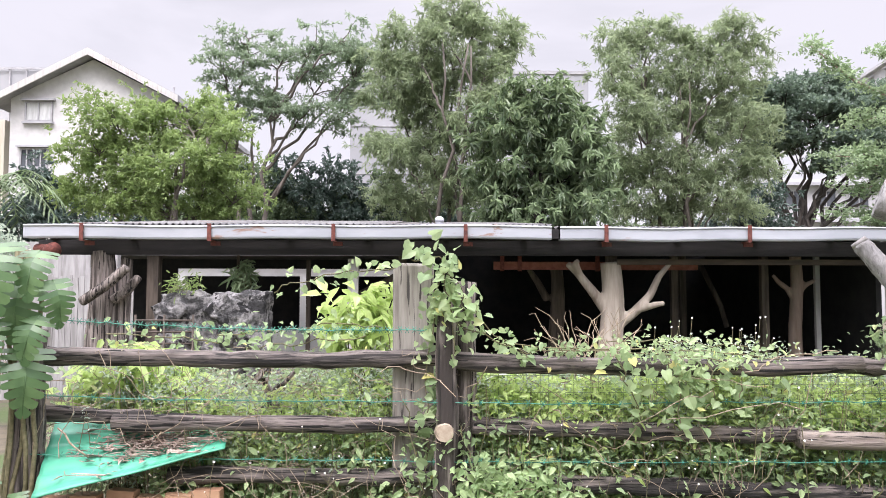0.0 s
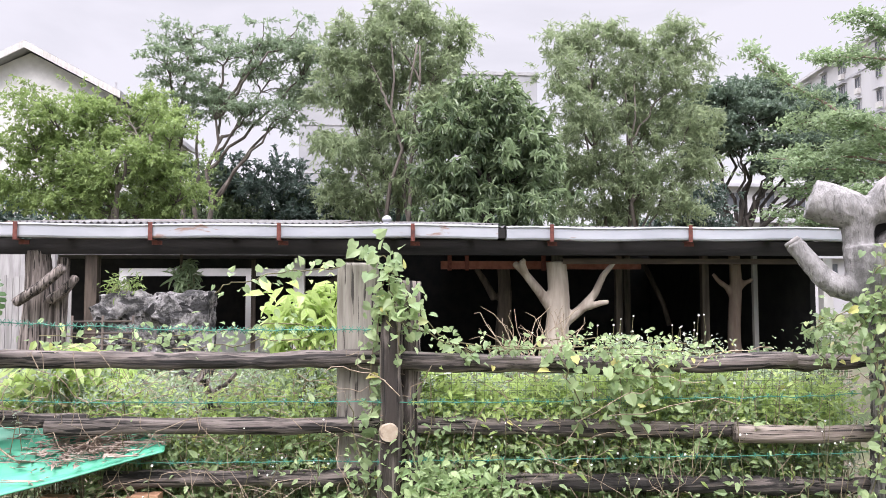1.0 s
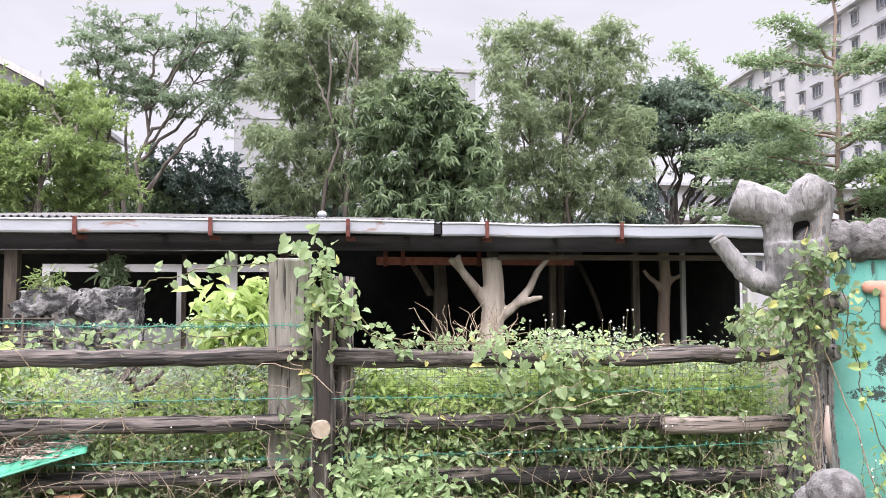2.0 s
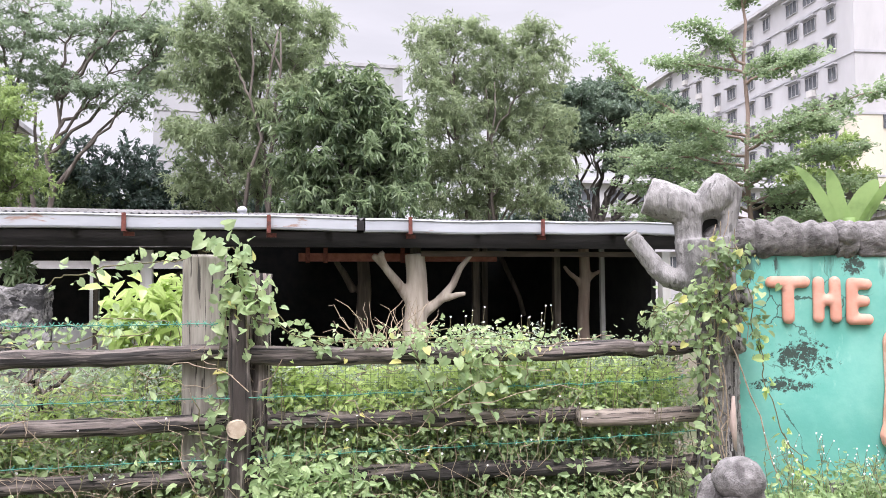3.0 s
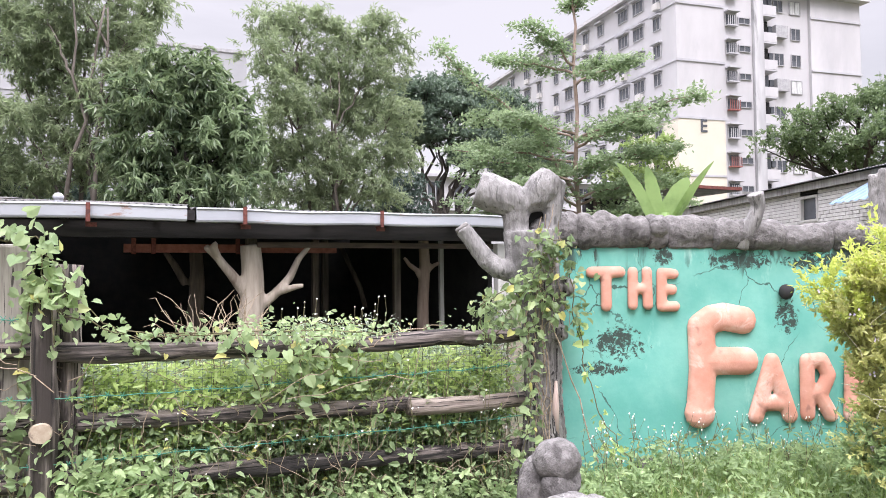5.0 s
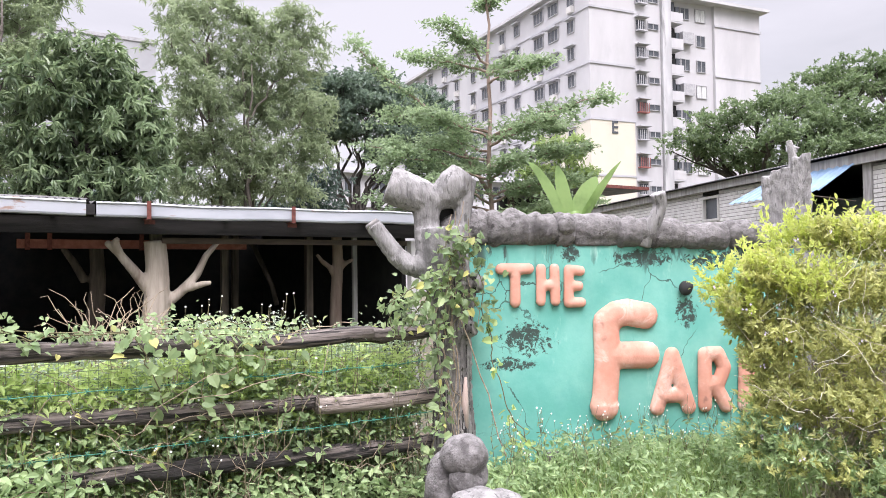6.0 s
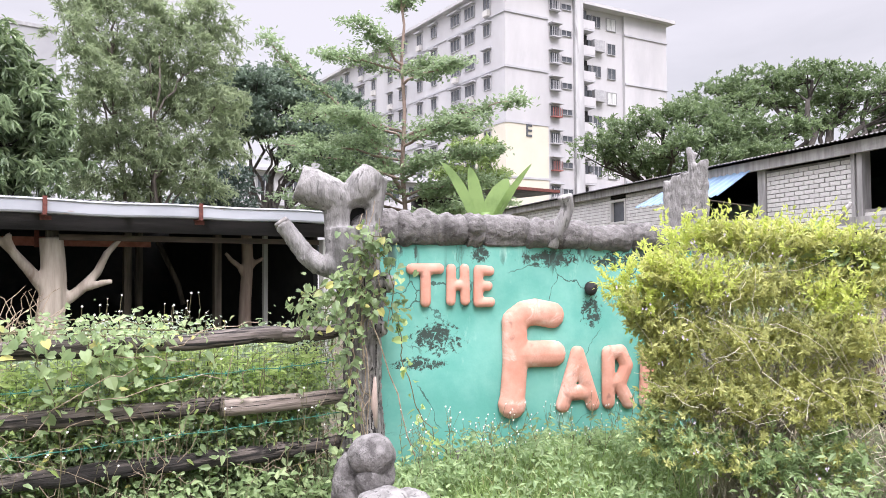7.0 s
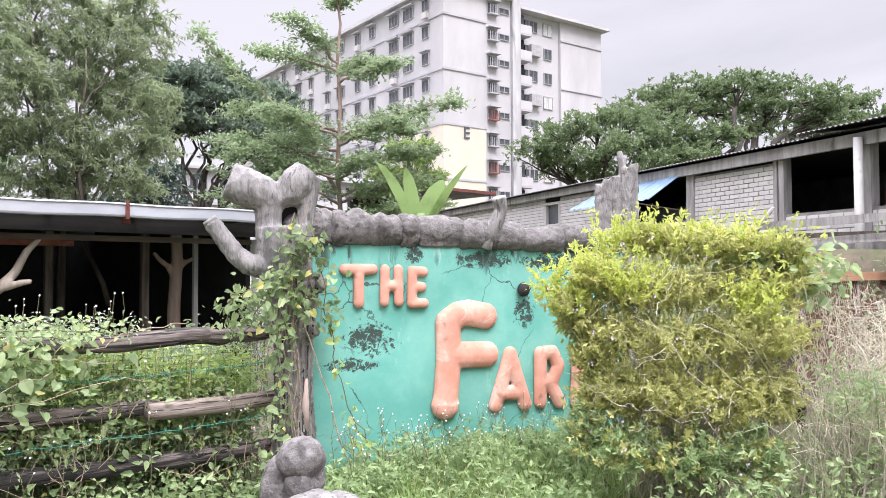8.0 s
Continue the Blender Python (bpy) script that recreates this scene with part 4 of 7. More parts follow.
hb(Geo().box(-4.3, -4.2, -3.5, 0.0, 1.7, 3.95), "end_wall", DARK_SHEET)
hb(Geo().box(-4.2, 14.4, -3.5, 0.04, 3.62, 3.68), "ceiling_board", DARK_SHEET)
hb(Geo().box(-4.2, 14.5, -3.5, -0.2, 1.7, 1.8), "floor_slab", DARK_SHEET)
for s, w in ((-0.98, 0.10), (-0.84, 0.07), (1.08, 0.19), (-2.50, 0.16), (2.94, 0.08)):
    hb(Geo().box(s, s + w, -0.14, 0.03, 1.7, 3.56), "timber_post", GREY_TIMBER)
hb(Geo().box(-4.3, 3.4, 0.06, 0.14, 3.52, 3.70), "eave_board", GREY_TIMBER, "grey painted eave board")
hb(Geo().box(3.4, 14.8, 0.05, 0.13, 3.56, 3.72), "eave_board", GREY_TIMBER, "grey painted eave board")
g = corrugated(-4.4, 14.9, 0.25, 3.74, -3.7, 4.25, 0.09, 0.012)
hb(g, "roof", ROOF, "weathered corrugated metal roof", True)
g = corrugated(-4.4, -1.6, 0.42, 3.80, -1.5, 4.06, 0.09, 0.012)
hb(g, "roof_sheet", ROOF, "loose lighter roof sheet", True)
hb(Geo().box(5.72, 6.34, -0.10, -0.06, 2.92, 3.42), "window_pane", GLASS_DARK)
for a0, a1, c0, c1 in ((5.68, 5.74, 2.88, 3.46), (6.32, 6.38, 2.88, 3.46), (5.74, 6.32, 3.40, 3.46), (5.74, 6.32, 2.88, 2.93)):
    hb(Geo().box(a0, a1, -0.12, 0.02, c0, c1), "window_frame", WHITE_PAINT)
hb(Geo().box(3.0, 14.5, -0.18, -0.02, 3.5, 3.6), "wall_plate", DARK_BEAM)
hb(Geo().box(1.3, 2.92, -0.32, -0.26, 2.72, 3.0), "inner_panel", DULL_BOARD, "dull dark green inner panel")
# awning
g = Geo()
n = 46
v, f = [], []
for j, (yy, zz, sh) in enumerate(((0.14, 3.54, 0.0), (0.68, 3.10, 0.55))):
    for i in range(n):
        v.append((1.32 + (2.2 + sh) * i / (n - 1) + 0.4 * sh, yy, zz + 0.016 * math.sin(i * 1.6)))
f = [(i, i + 1, n + i + 1, n + i) for i in range(n - 1)]
g.add(v, f).add(np.array(v) - np.array((0, 0, 0.006)), [q[::-1] for q in f])
awn = hb(g, "awning", BLUE_SHEET, "tilted pale blue corrugated awning", True)
hb(Geo().tube([(1.35, 0.12, 2.9), (1.65, 0.92, 3.04)], 0.012, 6), "stay", DARK_WOOD)
hb(Geo().tube([(-2.46, 0.22, 1.5), (-2.46, 0.22, 3.62)], 0.062, 12), "down_pipe", PIPE_WHITE, "white plastic down pipe", True)
hb(Geo().box(-2.2, -2.1, -0.9, -0.8, 2.9, 3.05), "lamp_box", WHITE_PAINT)
hb(Geo().box(-1.75, -1.55, -1.6, -1.5, 2.72, 3.05), "red_cloth", RED_GRILLE, "red cloth hanging in the dark room")
# broken plank fence and picket fence in front
picket = thing("picket_fence", (10.2, 5.0, 1.9), "broken reddish wooden picket fence on the bank", "fence")
for i in range(30):
    s = -1.1 + i * 0.125
    h = 2.40 + rng.uniform(-0.10, 0.06)
    m = BM @ pose(s, 1.35, 0, 0, rng.uniform(-4, 4), 0)
    Geo().box(-0.05, 0.05, -0.012, 0.012, 1.4, h, m).make("picket", PICKET, picket, smooth=False)
for z in (2.0, 2.25):
    Geo().box(-1.2, 2.8, 1.30, 1.335, z, z + 0.06, BM).make("rail", PICKET, picket, smooth=False)
planks = thing("plank_stack", (9.8, 3.3, 1.7), "grey broken plank screen below the window opening", "planks")
for i in range(5):
    Geo().box(-3.4, -1.0, 0.7, 0.74, 1.75 + i * 0.16, 1.86 + i * 0.16, BM @ pose(0, 0, 0, 0, (i % 3 - 1) * 1.2, 0)).make("plank", DARK_WOOD if i % 2 else GREY_TIMBER, planks, smooth=False)
Geo().tube([tuple(BM @ Vector(p)) for p in ((-1.5, 0.8, 2.7), (-1.15, 0.85, 2.3))], 0.03, 6).make("prop", GREY_TIMBER, planks)
side_fence = thing("wire_side_fence", (7.6, 2.7, 1.2), "rusty wire mesh fence below an orange-brown timber rail", "fence")
Geo().box(6.2, 10.0, 2.78, 2.88, 1.66, 1.75, pose(0, 0, 0)).make("rail", ORANGE_TIMBER, side_fence, "orange-brown timber rail", smooth=False)
g = Geo()
for i in range(70):
    x = 6.2 + i * 0.055
    g.tube([(x, 2.83, 0.7), (x + 0.5, 2.83, 1.66)], 0.003, 4, caps=False)
    g.tube([(x + 0.5, 2.83, 0.7), (x, 2.83, 1.66)], 0.003, 4, caps=False)
g.make("wire_mesh", RUST, side_fence, kind="stuff")
for x in (6.5, 7.9, 9.3):
    Geo().tube([(x, 2.86, 0.3), (x, 2.86, 1.66)], 0.045, 8, 0.04).make("post", POST_WOOD, side_fence)

# low dark roof between the tree and the brick house
lean = thing("lean_to_roof", (11, 13, 0.1), "dark rusty lean-to roof behind the sign wall", "roof")
Geo().box(10.4, 12.8, 12.6, 15.4, 3.62, 3.70).make("roof", ROOF, lean, smooth=False)
Geo().box(10.4, 12.8, 12.55, 12.6, 3.63, 3.70).make("fascia", RUST, lean, "rusty red fascia", smooth=False)
for x in (10.6, 12.6):
    Geo().box(x, x + 0.12, 15.0, 15.12, 0.0, 3.62).make("post", DARK_WOOD, lean, smooth=False)
Geo().box(10.4, 12.8, 15.2, 15.3, 0.0, 3.62).make("wall", DARK_SHEET, lean, smooth=False)


# ---- windows shared by the far buildings ----
def window_set(w, h, bars, glass):
    t = 0.07
    gx = [-w / 2, -w / 2 + t]
    for i in range(1, bars):
        x = -w / 2 + w * i / bars
        gx += [x - 0.03, x + 0.03]
    gx += [w / 2 - t, w / 2]
    gz = [-h / 2, -h / 2 + t, h / 2 - t, h / 2]
    nz, v, f = 4, [(x, y, z) for y in (-0.06, 0.04) for x in gx for z in gz], []
    half = len(gx) * nz
    solid = lambda i, j: 0 <= i < len(gx) - 1 and 0 <= j < 3 and (i % 2 == 0 or j != 1)  # noqa: E731
    for i in range(len(gx) - 1):
        for j in range(3):
            if not solid(i, j):
                continue
            a, b, c, d = i * nz + j, (i + 1) * nz + j, (i + 1) * nz + j + 1, i * nz + j + 1
            f += [(a, b, c, d), (half + d, half + c, half + b, half + a)]
            for near, (p, q) in (((i, j - 1), (a, b)), ((i + 1, j), (b, c)), ((i, j + 1), (c, d)), ((i - 1, j), (d, a))):
                if not solid(*near):
                    f.append((q, p, half + p, half + q))
    a = Geo().add(v, f).make("tmp", FRAME_GREY, None, smooth=False)
    b = Geo().box(-w / 2 + t, w / 2 - t, -0.01, 0.03, -h / 2 + t, h / 2 - t).make("tmp", glass, None, smooth=False)
    ms = (a.data, b.data)
    bpy.data.objects.remove(a)
    bpy.data.objects.remove(b)
    return ms


def put_window(ms, m, parent, label=""):
    w = new("window", ms[0])
    w.parent, w.matrix_basis = parent, m
    if label:
        tagged(w, label)
    p = new("pane", ms[1])
    p.parent = w
    return w


def put_box(me_cache, size, m, parent, name, mat, label=""):
    key = (name, size, mat.name)
    if key not in me_cache:
        o = Geo().box(-size[0] / 2, size[0] / 2, -size[1] / 2, size[1] / 2, -size[2] / 2, size[2] / 2).make("tmp", mat, None, smooth=False)
        me_cache[key] = o.data
        bpy.data.objects.remove(o)
    o = new(name, me_cache[key])
    o.parent, o.matrix_basis = parent, m
    if label:
        tagged(o, label)
    return o


BOXES = {}

# ---- apartment tower: u along the end wall, v along the long wall ----
TA = radians(-7.3)
tower = thing("apartment_tower", (53.5, 58.0, 0.1), "white weathered concrete apartment tower with many small windows", "apartment tower")
tower.matrix_world = Matrix.Translation((53.5, 58.0, 0)) @ Matrix.Rotation(TA, 4, "Z")     # x = u, y = v


def tw(geo, name, material, label="", smooth=False):
    ob = geo.make(name, material, None, label, smooth)
    ob.parent = tower
    return ob


ROOFZ, FLOOR = 32.0, 2.9
LONG = 56.0
tw(Geo().box(0.0, 9.2, 0.0, LONG, 0.0, ROOFZ), "wall", PALE_PLASTER)
tw(Geo().box(10.5, 18.4, 1.9, LONG, 0.0, ROOFZ), "wall", PALE_PLASTER)
tw(Geo().box(9.2, 10.5, 3.0, LONG, 0.0, ROOFZ), "wall", PALE_PLASTER)
tw(Geo().box(18.4, 25.4, 1.5, LONG, 0.0, ROOFZ - 0.1), "wall", PALE_PLASTER)
tw(Geo().box(9.25, 10.45, -0.35, 1.6, 0.0, ROOFZ + 1.2), "shaft", STAINED_SHAFT, "rain-stained concrete service shaft")
tw(Geo().box(-0.04, 5.6, -0.05, -0.003, 0.0, 17.3), "cream_panel", CREAM_PLASTER, "cream painted lower wall")
tw(Geo().box(-0.05, -0.003, -0.04, 9.0, 0.0, 17.3), "cream_panel", CREAM_PLASTER, "cream painted lower wall")
tw(Geo().box(-0.7, 9.2, -0.7, LONG, ROOFZ, ROOFZ + 0.35), "roof_slab", PALE_PLASTER)
tw(Geo().box(10.5, 26.1, 0.6, LONG, ROOFZ - 0.1, ROOFZ + 0.25), "roof_slab", PALE_PLASTER)
tw(Geo().box(9.3, 10.5, 1.0, 14, ROOFZ, ROOFZ + 1.6), "roof_room", PALE_PLASTER)
for k in range(4):
    z = 11.5 + k * 2 * FLOOR
    tw(Geo().box(-0.12, 5.7, -0.12, -0.052, z, z + 0.22), "string_course", GREY_BAND)
    tw(Geo().box(-0.12, -0.052, -0.05, LONG, z, z + 0.22), "string_course", GREY_BAND)
    tw(Geo().box(18.4, 25.5, 1.38, 1.498, z + 0.6, z + 0.8), "string_course", GREY_BAND)
W_SMALL, W_WIDE = window_set(1.3, 1.35, 2, GLASS_DARK), window_set(2.0, 1.35, 3, GLASS_DARK)
W_SLIT, W_PALE = window_set(1.5, 0.7, 2, GLASS_DARK), window_set(1.5, 1.5, 2, CURTAIN)
AT_SIDE = Matrix.Rotation(radians(-90), 4, "Z")
LEVELS = [ROOFZ - 1.4 - k * FLOOR for k in range(10)]
for i, z in enumerate(LEVELS):
    for j, vv in enumerate((3.2, 6.6, 9.6, 14.5, 18.0, 22.5, 26.0, 31.0, 35.0, 40.0, 45.0, 50.0)):
        wide = j in (1, 2, 5, 8)
        put_window(W_WIDE if wide else W_SMALL, Matrix.Translation((-0.07, vv, z)) @ AT_SIDE, tower)
        put_box(BOXES, (0.5, 2.3 if wide else 1.6, 0.12), Matrix.Translation((-0.27, vv, z + 0.85)), tower, "sun_hood", GREY_BAND)
        if (i * 7 + j * 3) % 4 == 0:
            put_box(BOXES, (0.45, 0.9, 0.65), Matrix.Translation((-0.25, vv - 0.2, z - 1.15)), tower, "air_conditioner", WHITE_PAINT, "white outdoor air conditioner")
    put_window(W_SMALL, Matrix.Translation((6.5, -0.07, z)), tower)
    put_window(W_SLIT, Matrix.Translation((8.2, -0.07, z + 0.1)), tower)
    put_box(BOXES, (1.5, 0.7, 0.12), Matrix.Translation((6.5, -0.40, z + 0.85)), tower, "sun_hood", GREY_BAND)
    grille = Matrix.Translation((6.5, -0.35, z - 0.1))
    for q in range(6):
        put_box(BOXES, (0.05, 0.05, 1.0), grille @ Matrix.Translation((-0.6 + 0.24 * q, -0.2, 0)), tower, "cage_bar", RED_GRILLE if i in (4, 6) else GREY_BAND)
    put_box(BOXES, (1.3, 0.5, 0.12), grille @ Matrix.Translation((0, 0, -0.5)), tower, "cage_base", RED_GRILLE if i in (4, 6) else GREY_BAND, "barred window cage base")
    put_box(BOXES, (2.3, 1.5, 1.0), Matrix.Translation((11.65, 1.15, z - 1.1)), tower, "balcony", PALE_PLASTER)
    put_box(BOXES, (2.1, 0.3, 1.5), Matrix.Translation((11.65, 1.80, z + 0.25)), tower, "balcony_opening", DARK_HOLE if i % 3 else GLASS_DARK)
    put_box(BOXES, (2.3, 1.5, 0.15), Matrix.Translation((11.65, 1.15, z - 1.7)), tower, "balcony_slab", GREY_BAND)
    put_window(W_SMALL, Matrix.Translation((14.3, 1.83, z)), tower)
    put_window(W_PALE if i % 3 == 0 else W_SMALL, Matrix.Translation((16.6, 1.83, z)), tower)
    if i % 2:
        put_box(BOXES, (1.6, 0.6, 1.3), Matrix.Translation((14.3, 1.55, z)), tower, "window_cage", FRAME_GREY, "barred window cage")
    put_box(BOXES, (0.5, 0.3, 0.7), Matrix.Translation((13.1, 1.80, z + 0.2)), tower, "small_window", GLASS_DARK)
# block letter
g = Geo()
g.box(0, 0.22, 0, 0.06, 0, 1.3)
for z in (0.0, 0.54, 1.08):
    g.box(0.22, 0.75, 0, 0.06, z, z + 0.22)
for i, v in enumerate(g.v):
    g.v[i] = v + np.array((2.6, -0.12, 16.0))
tw(g, "block_letter", GLASS_DARK, "dark painted block letter E")

# ---- gabled white house ----
gable = thing("gabled_house", (-17.2, 35, 0.1), "white gabled three-storey house with louvred windows", "house")
gable.matrix_world = Matrix.Translation((-16.6, 35, 0.2))


def gh(geo, name, material, label="", smooth=False):
    ob = geo.make(name, material, None, label, smooth)
    ob.parent = gable
    return ob


g = Geo()
prof = [(-3.7, 0.0), (3.5, 0.0), (3.5, 10.55), (0.0, 12.35), (-3.7, 10.55)]
n = len(prof)
g.add([(x, 0.0, z) for x, z in prof] + [(x, 14.0, z) for x, z in prof], [tuple(range(n)), tuple(range(2 * n - 1, n - 1, -1))] + [(i, n + i, n + (i + 1) % n, (i + 1) % n) for i in range(n)])
gh(g, "wall", WHITE_WALL)
for sx, x1 in ((1, 4.1), (-1, 4.4)):
    zz = 12.72 - 1.95 * x1 / 3.7
    g = Geo().add([(0, -0.6, 12.45), (sx * x1, -0.6, zz - 0.27), (sx * x1, -0.6, zz), (0, -0.6, 12.72), (0, 14.4, 12.45), (sx * x1, 14.4, zz - 0.27), (sx * x1, 14.4, zz), (0, 14.4, 12.72)],
                  [(0, 1, 2, 3), (7, 6, 5, 4), (0, 4, 5, 1), (3, 2, 6, 7), (1, 5, 6, 2), (0, 3, 7, 4)])
    gh(g, "roof", ROOF_TILE)
    g = Geo().add([(0, -0.68, 12.38), (sx * x1, -0.68, zz - 0.34), (sx * x1, -0.68, zz - 0.02), (0, -0.68, 12.70), (0, -0.61, 12.38), (sx * x1, -0.61, zz - 0.34), (sx * x1, -0.61, zz - 0.02), (0, -0.61, 12.70)],
                  [(0, 1, 2, 3), (7, 6, 5, 4), (0, 4, 5, 1), (3, 2, 6, 7), (1, 5, 6, 2), (0, 3, 7, 4)])
    gh(g, "barge_board", WHITE_PAINT)
gh(Geo().tube([(2.7, 3.0, 11.0), (2.7, 3.0, 11.9)], 0.05, 8), "vent_pipe", FRAME_GREY)
HW, HC = window_set(1.25, 0.92, 4, GLASS_DARK), window_set(1.25, 0.92, 2, CURTAIN)
for x, z, ms in ((-2.40, 9.90, HC), (-2.55, 7.75, HW), (-2.50, 5.35, HW), (2.55, 9.85, HW), (2.55, 7.75, HW)):
    put_window(ms, Matrix.Translation((x, -0.03, z)), gable, "louvred window with dark frame")
    put_box(BOXES, (1.5, 0.25, 0.09), Matrix.Translation((x, -0.12, z + 0.53)), gable, "sun_hood", GREY_BAND)
    put_box(BOXES, (1.4, 0.2, 0.08), Matrix.Translation((x, -0.1, z - 0.52)), gable, "window_sill", GREY_BAND)
annex = thing("cream_annex", (-23.3, 36, 0.1), "cream annex wall with steel framed screen on its roof", "building")
Geo().box(-30, -21.2, 36.2, 46, 0.0, 10.0).make("wall", CREAM_PLASTER, annex, smooth=False)
Geo().box(-26, -20.75, 39.0, 39.2, 10.0, 13.2).make("screen", FAR_GREY, annex, "pale blue-grey roof screen", smooth=False)
for x in np.arange(-26, -20.7, 0.85):
    Geo().box(x, x + 0.08, 38.9, 39.0, 10.0, 13.3).make("screen_post", FRAME_GREY, annex, smooth=False)
for z in (11.6, 13.2):
    Geo().box(-26, -20.7, 38.85, 38.9, z, z + 0.1).make("screen_rail", FRAME_GREY, annex, smooth=False)

# ---- grey block behind the trees, white flats behind the rain tree ----
far = thing("grey_block", (4, 70, 0.1), "plain grey clad building block far behind the trees", "building")
Geo().box(-8.5, 13.5, 70, 90, 0.0, 22.2).make("wall", FAR_GREY, far, smooth=False)
Geo().box(-8.6, 13.6, 69.9, 90.1, 22.2, 22.5).make("parapet", FRAME_GREY, far, smooth=False)
for k in range(4):
    Geo().box(-8.5, 13.5, 69.93, 69.998, 4.0 + 4.4 * k, 4.1 + 4.4 * k).make("joint_strip", FRAME_GREY, far, smooth=False)
flats = thing("white_flats", (33, 62, 0.1), "low white flats with window rows behind the rain tree", "flats")
flats.matrix_world = Matrix.Translation((26, 60, 0))
ob = Geo().box(0, 24, 0, 12, 0, 11.0).make("wall", PALE_PLASTER, None, smooth=False)
ob.parent = flats
FW = window_set(1.6, 1.3, 2, GLASS_DARK)
for k in range(3):
    for i in range(9):
        put_window(FW, Matrix.Translation((1.6 + i * 2.6, -0.05, 3.6 + 2.9 * k)), flats)
    put_box(BOXES, (24.2, 0.6, 0.25), Matrix.Translation((12, -0.3, 4.75 + 2.9 * k)), flats, "ledge", GREY_BAND)


# ---- trees ----
def sprays(geo, at, axis, per, reach, leaf, width, droop, shape=LEAF4, spread=0.8, tilt=0.6):
    """Leafy twigs: at and axis one row a twig, per leaves along each of them."""
    n = len(at) * per
    ax = np.repeat(axis / (np.linalg.norm(axis, axis=1)[:, None] + 1e-9), per, 0)
    t = rng.uniform(0.05, 1.0, n)[:, None]
    length = np.repeat(rng.uniform(0.6, 1.3, len(at)) * reach, per)[:, None]
    p = np.repeat(at, per, 0) + ax * t * length
    p[:, 2] -= (droop * 0.5 * (t * t) * length)[:, 0]
    d = ax * 0.7 + rng.normal(0, spread, (n, 3))
    d[:, 2] -= droop
    leaves(geo, p, d, ups(n, tilt), leaf * rng.uniform(0.6, 1.3, n), width, shape)
    return geo


def tree(name, label, base, top, trunk_r, blobs, clumps, twigs, per, clump_r, reach, leaf, width, leaf_mat, bark, droop=0.3, shape=LEAF4, flat=0.8, hollow=0.4,
         category="tree", group="", stems=1, spread=0.3, limb_every=1, tilt=0.6):
    """A tapered trunk, limbs to every clump of the crown, and leafy twigs that leave gaps between the clumps."""
    root = thing(name, base, label, category, group)
    base, top = np.array(base, float), np.array(top, float)
    sizes = np.array([b[1][0] * b[1][2] for b in blobs], float)
    centres, owner = [], []
    for i, k in enumerate(np.maximum(2, np.round(sizes / sizes.sum() * clumps).astype(int))):
        centres.append(cloud(k, blobs[i][0], blobs[i][1], hollow))
        owner += [i] * k
    centres = np.concatenate(centres)
    wood = Geo()
    spines = []
    for k in range(stems):
        off = np.array((rng.normal(0, spread), rng.normal(0, spread), 0)) if stems > 1 else np.zeros(3)
        p = curve_pts(base + off * 0.5, base + (top - base) * 0.9 + off * 1.8, 10, 0, 0.010 * np.linalg.norm(top - base))
        wood.tube(p, np.linspace(trunk_r, trunk_r * 0.25, 10), 9, 0.05)
        spines.append(p)
    mains = []
    for b in blobs:
        c = np.array(b[0], float)
        p = spines[int(np.argmin([np.linalg.norm(q[5:, :2] - c[:2], axis=1).min() for q in spines]))]
        low = p[np.argmin(np.abs(p[:, 2] - (c[2] - 0.75 * np.linalg.norm(c[:2] - p[:, :2].mean(0)) - 0.7)))]
        q = curve_pts(low, c + np.array((0, 0, 0.2 * b[1][2])), 10, 0.06 * np.linalg.norm(c - low) * rng.choice((-1, 1)), 0.018 * np.linalg.norm(c - low))
        wood.tube(q, np.linspace(trunk_r * 0.45, trunk_r * 0.14, 10), 6, 0.04, caps=False)
        mains.append(q)
    for c, o in list(zip(centres, owner))[::limb_every]:
        q = mains[o]
        e = q[4 + int(np.argmin(np.linalg.norm(q[4:] - c, axis=1) + 0.8 * (q[4:, 2] - c[2] + 0.2).clip(0)))]
        wood.tube(curve_pts(e, c, 6, -0.08 * np.linalg.norm(c - e), 0.03 * np.linalg.norm(c - e)), np.linspace(trunk_r * 0.13, trunk_r * 0.05, 6), 5, caps=False)
    wood.make("trunk", bark, root)
    m = len(centres) * twigs
    axis = rand_dirs(m, -0.15, flat)
    size = np.repeat(rng.uniform(0.55, 1.35, len(centres)), twigs)[:, None]
    at = np.repeat(centres, twigs, 0) + rng.normal(size=(m, 3)) * np.array((clump_r, clump_r, clump_r * flat * 0.8)) * size
    sprays(crown := Geo(), at, axis, per, reach, leaf, width, droop, shape, tilt=tilt)
    crown.make("crown", leaf_mat, root, smooth=False)
    return root


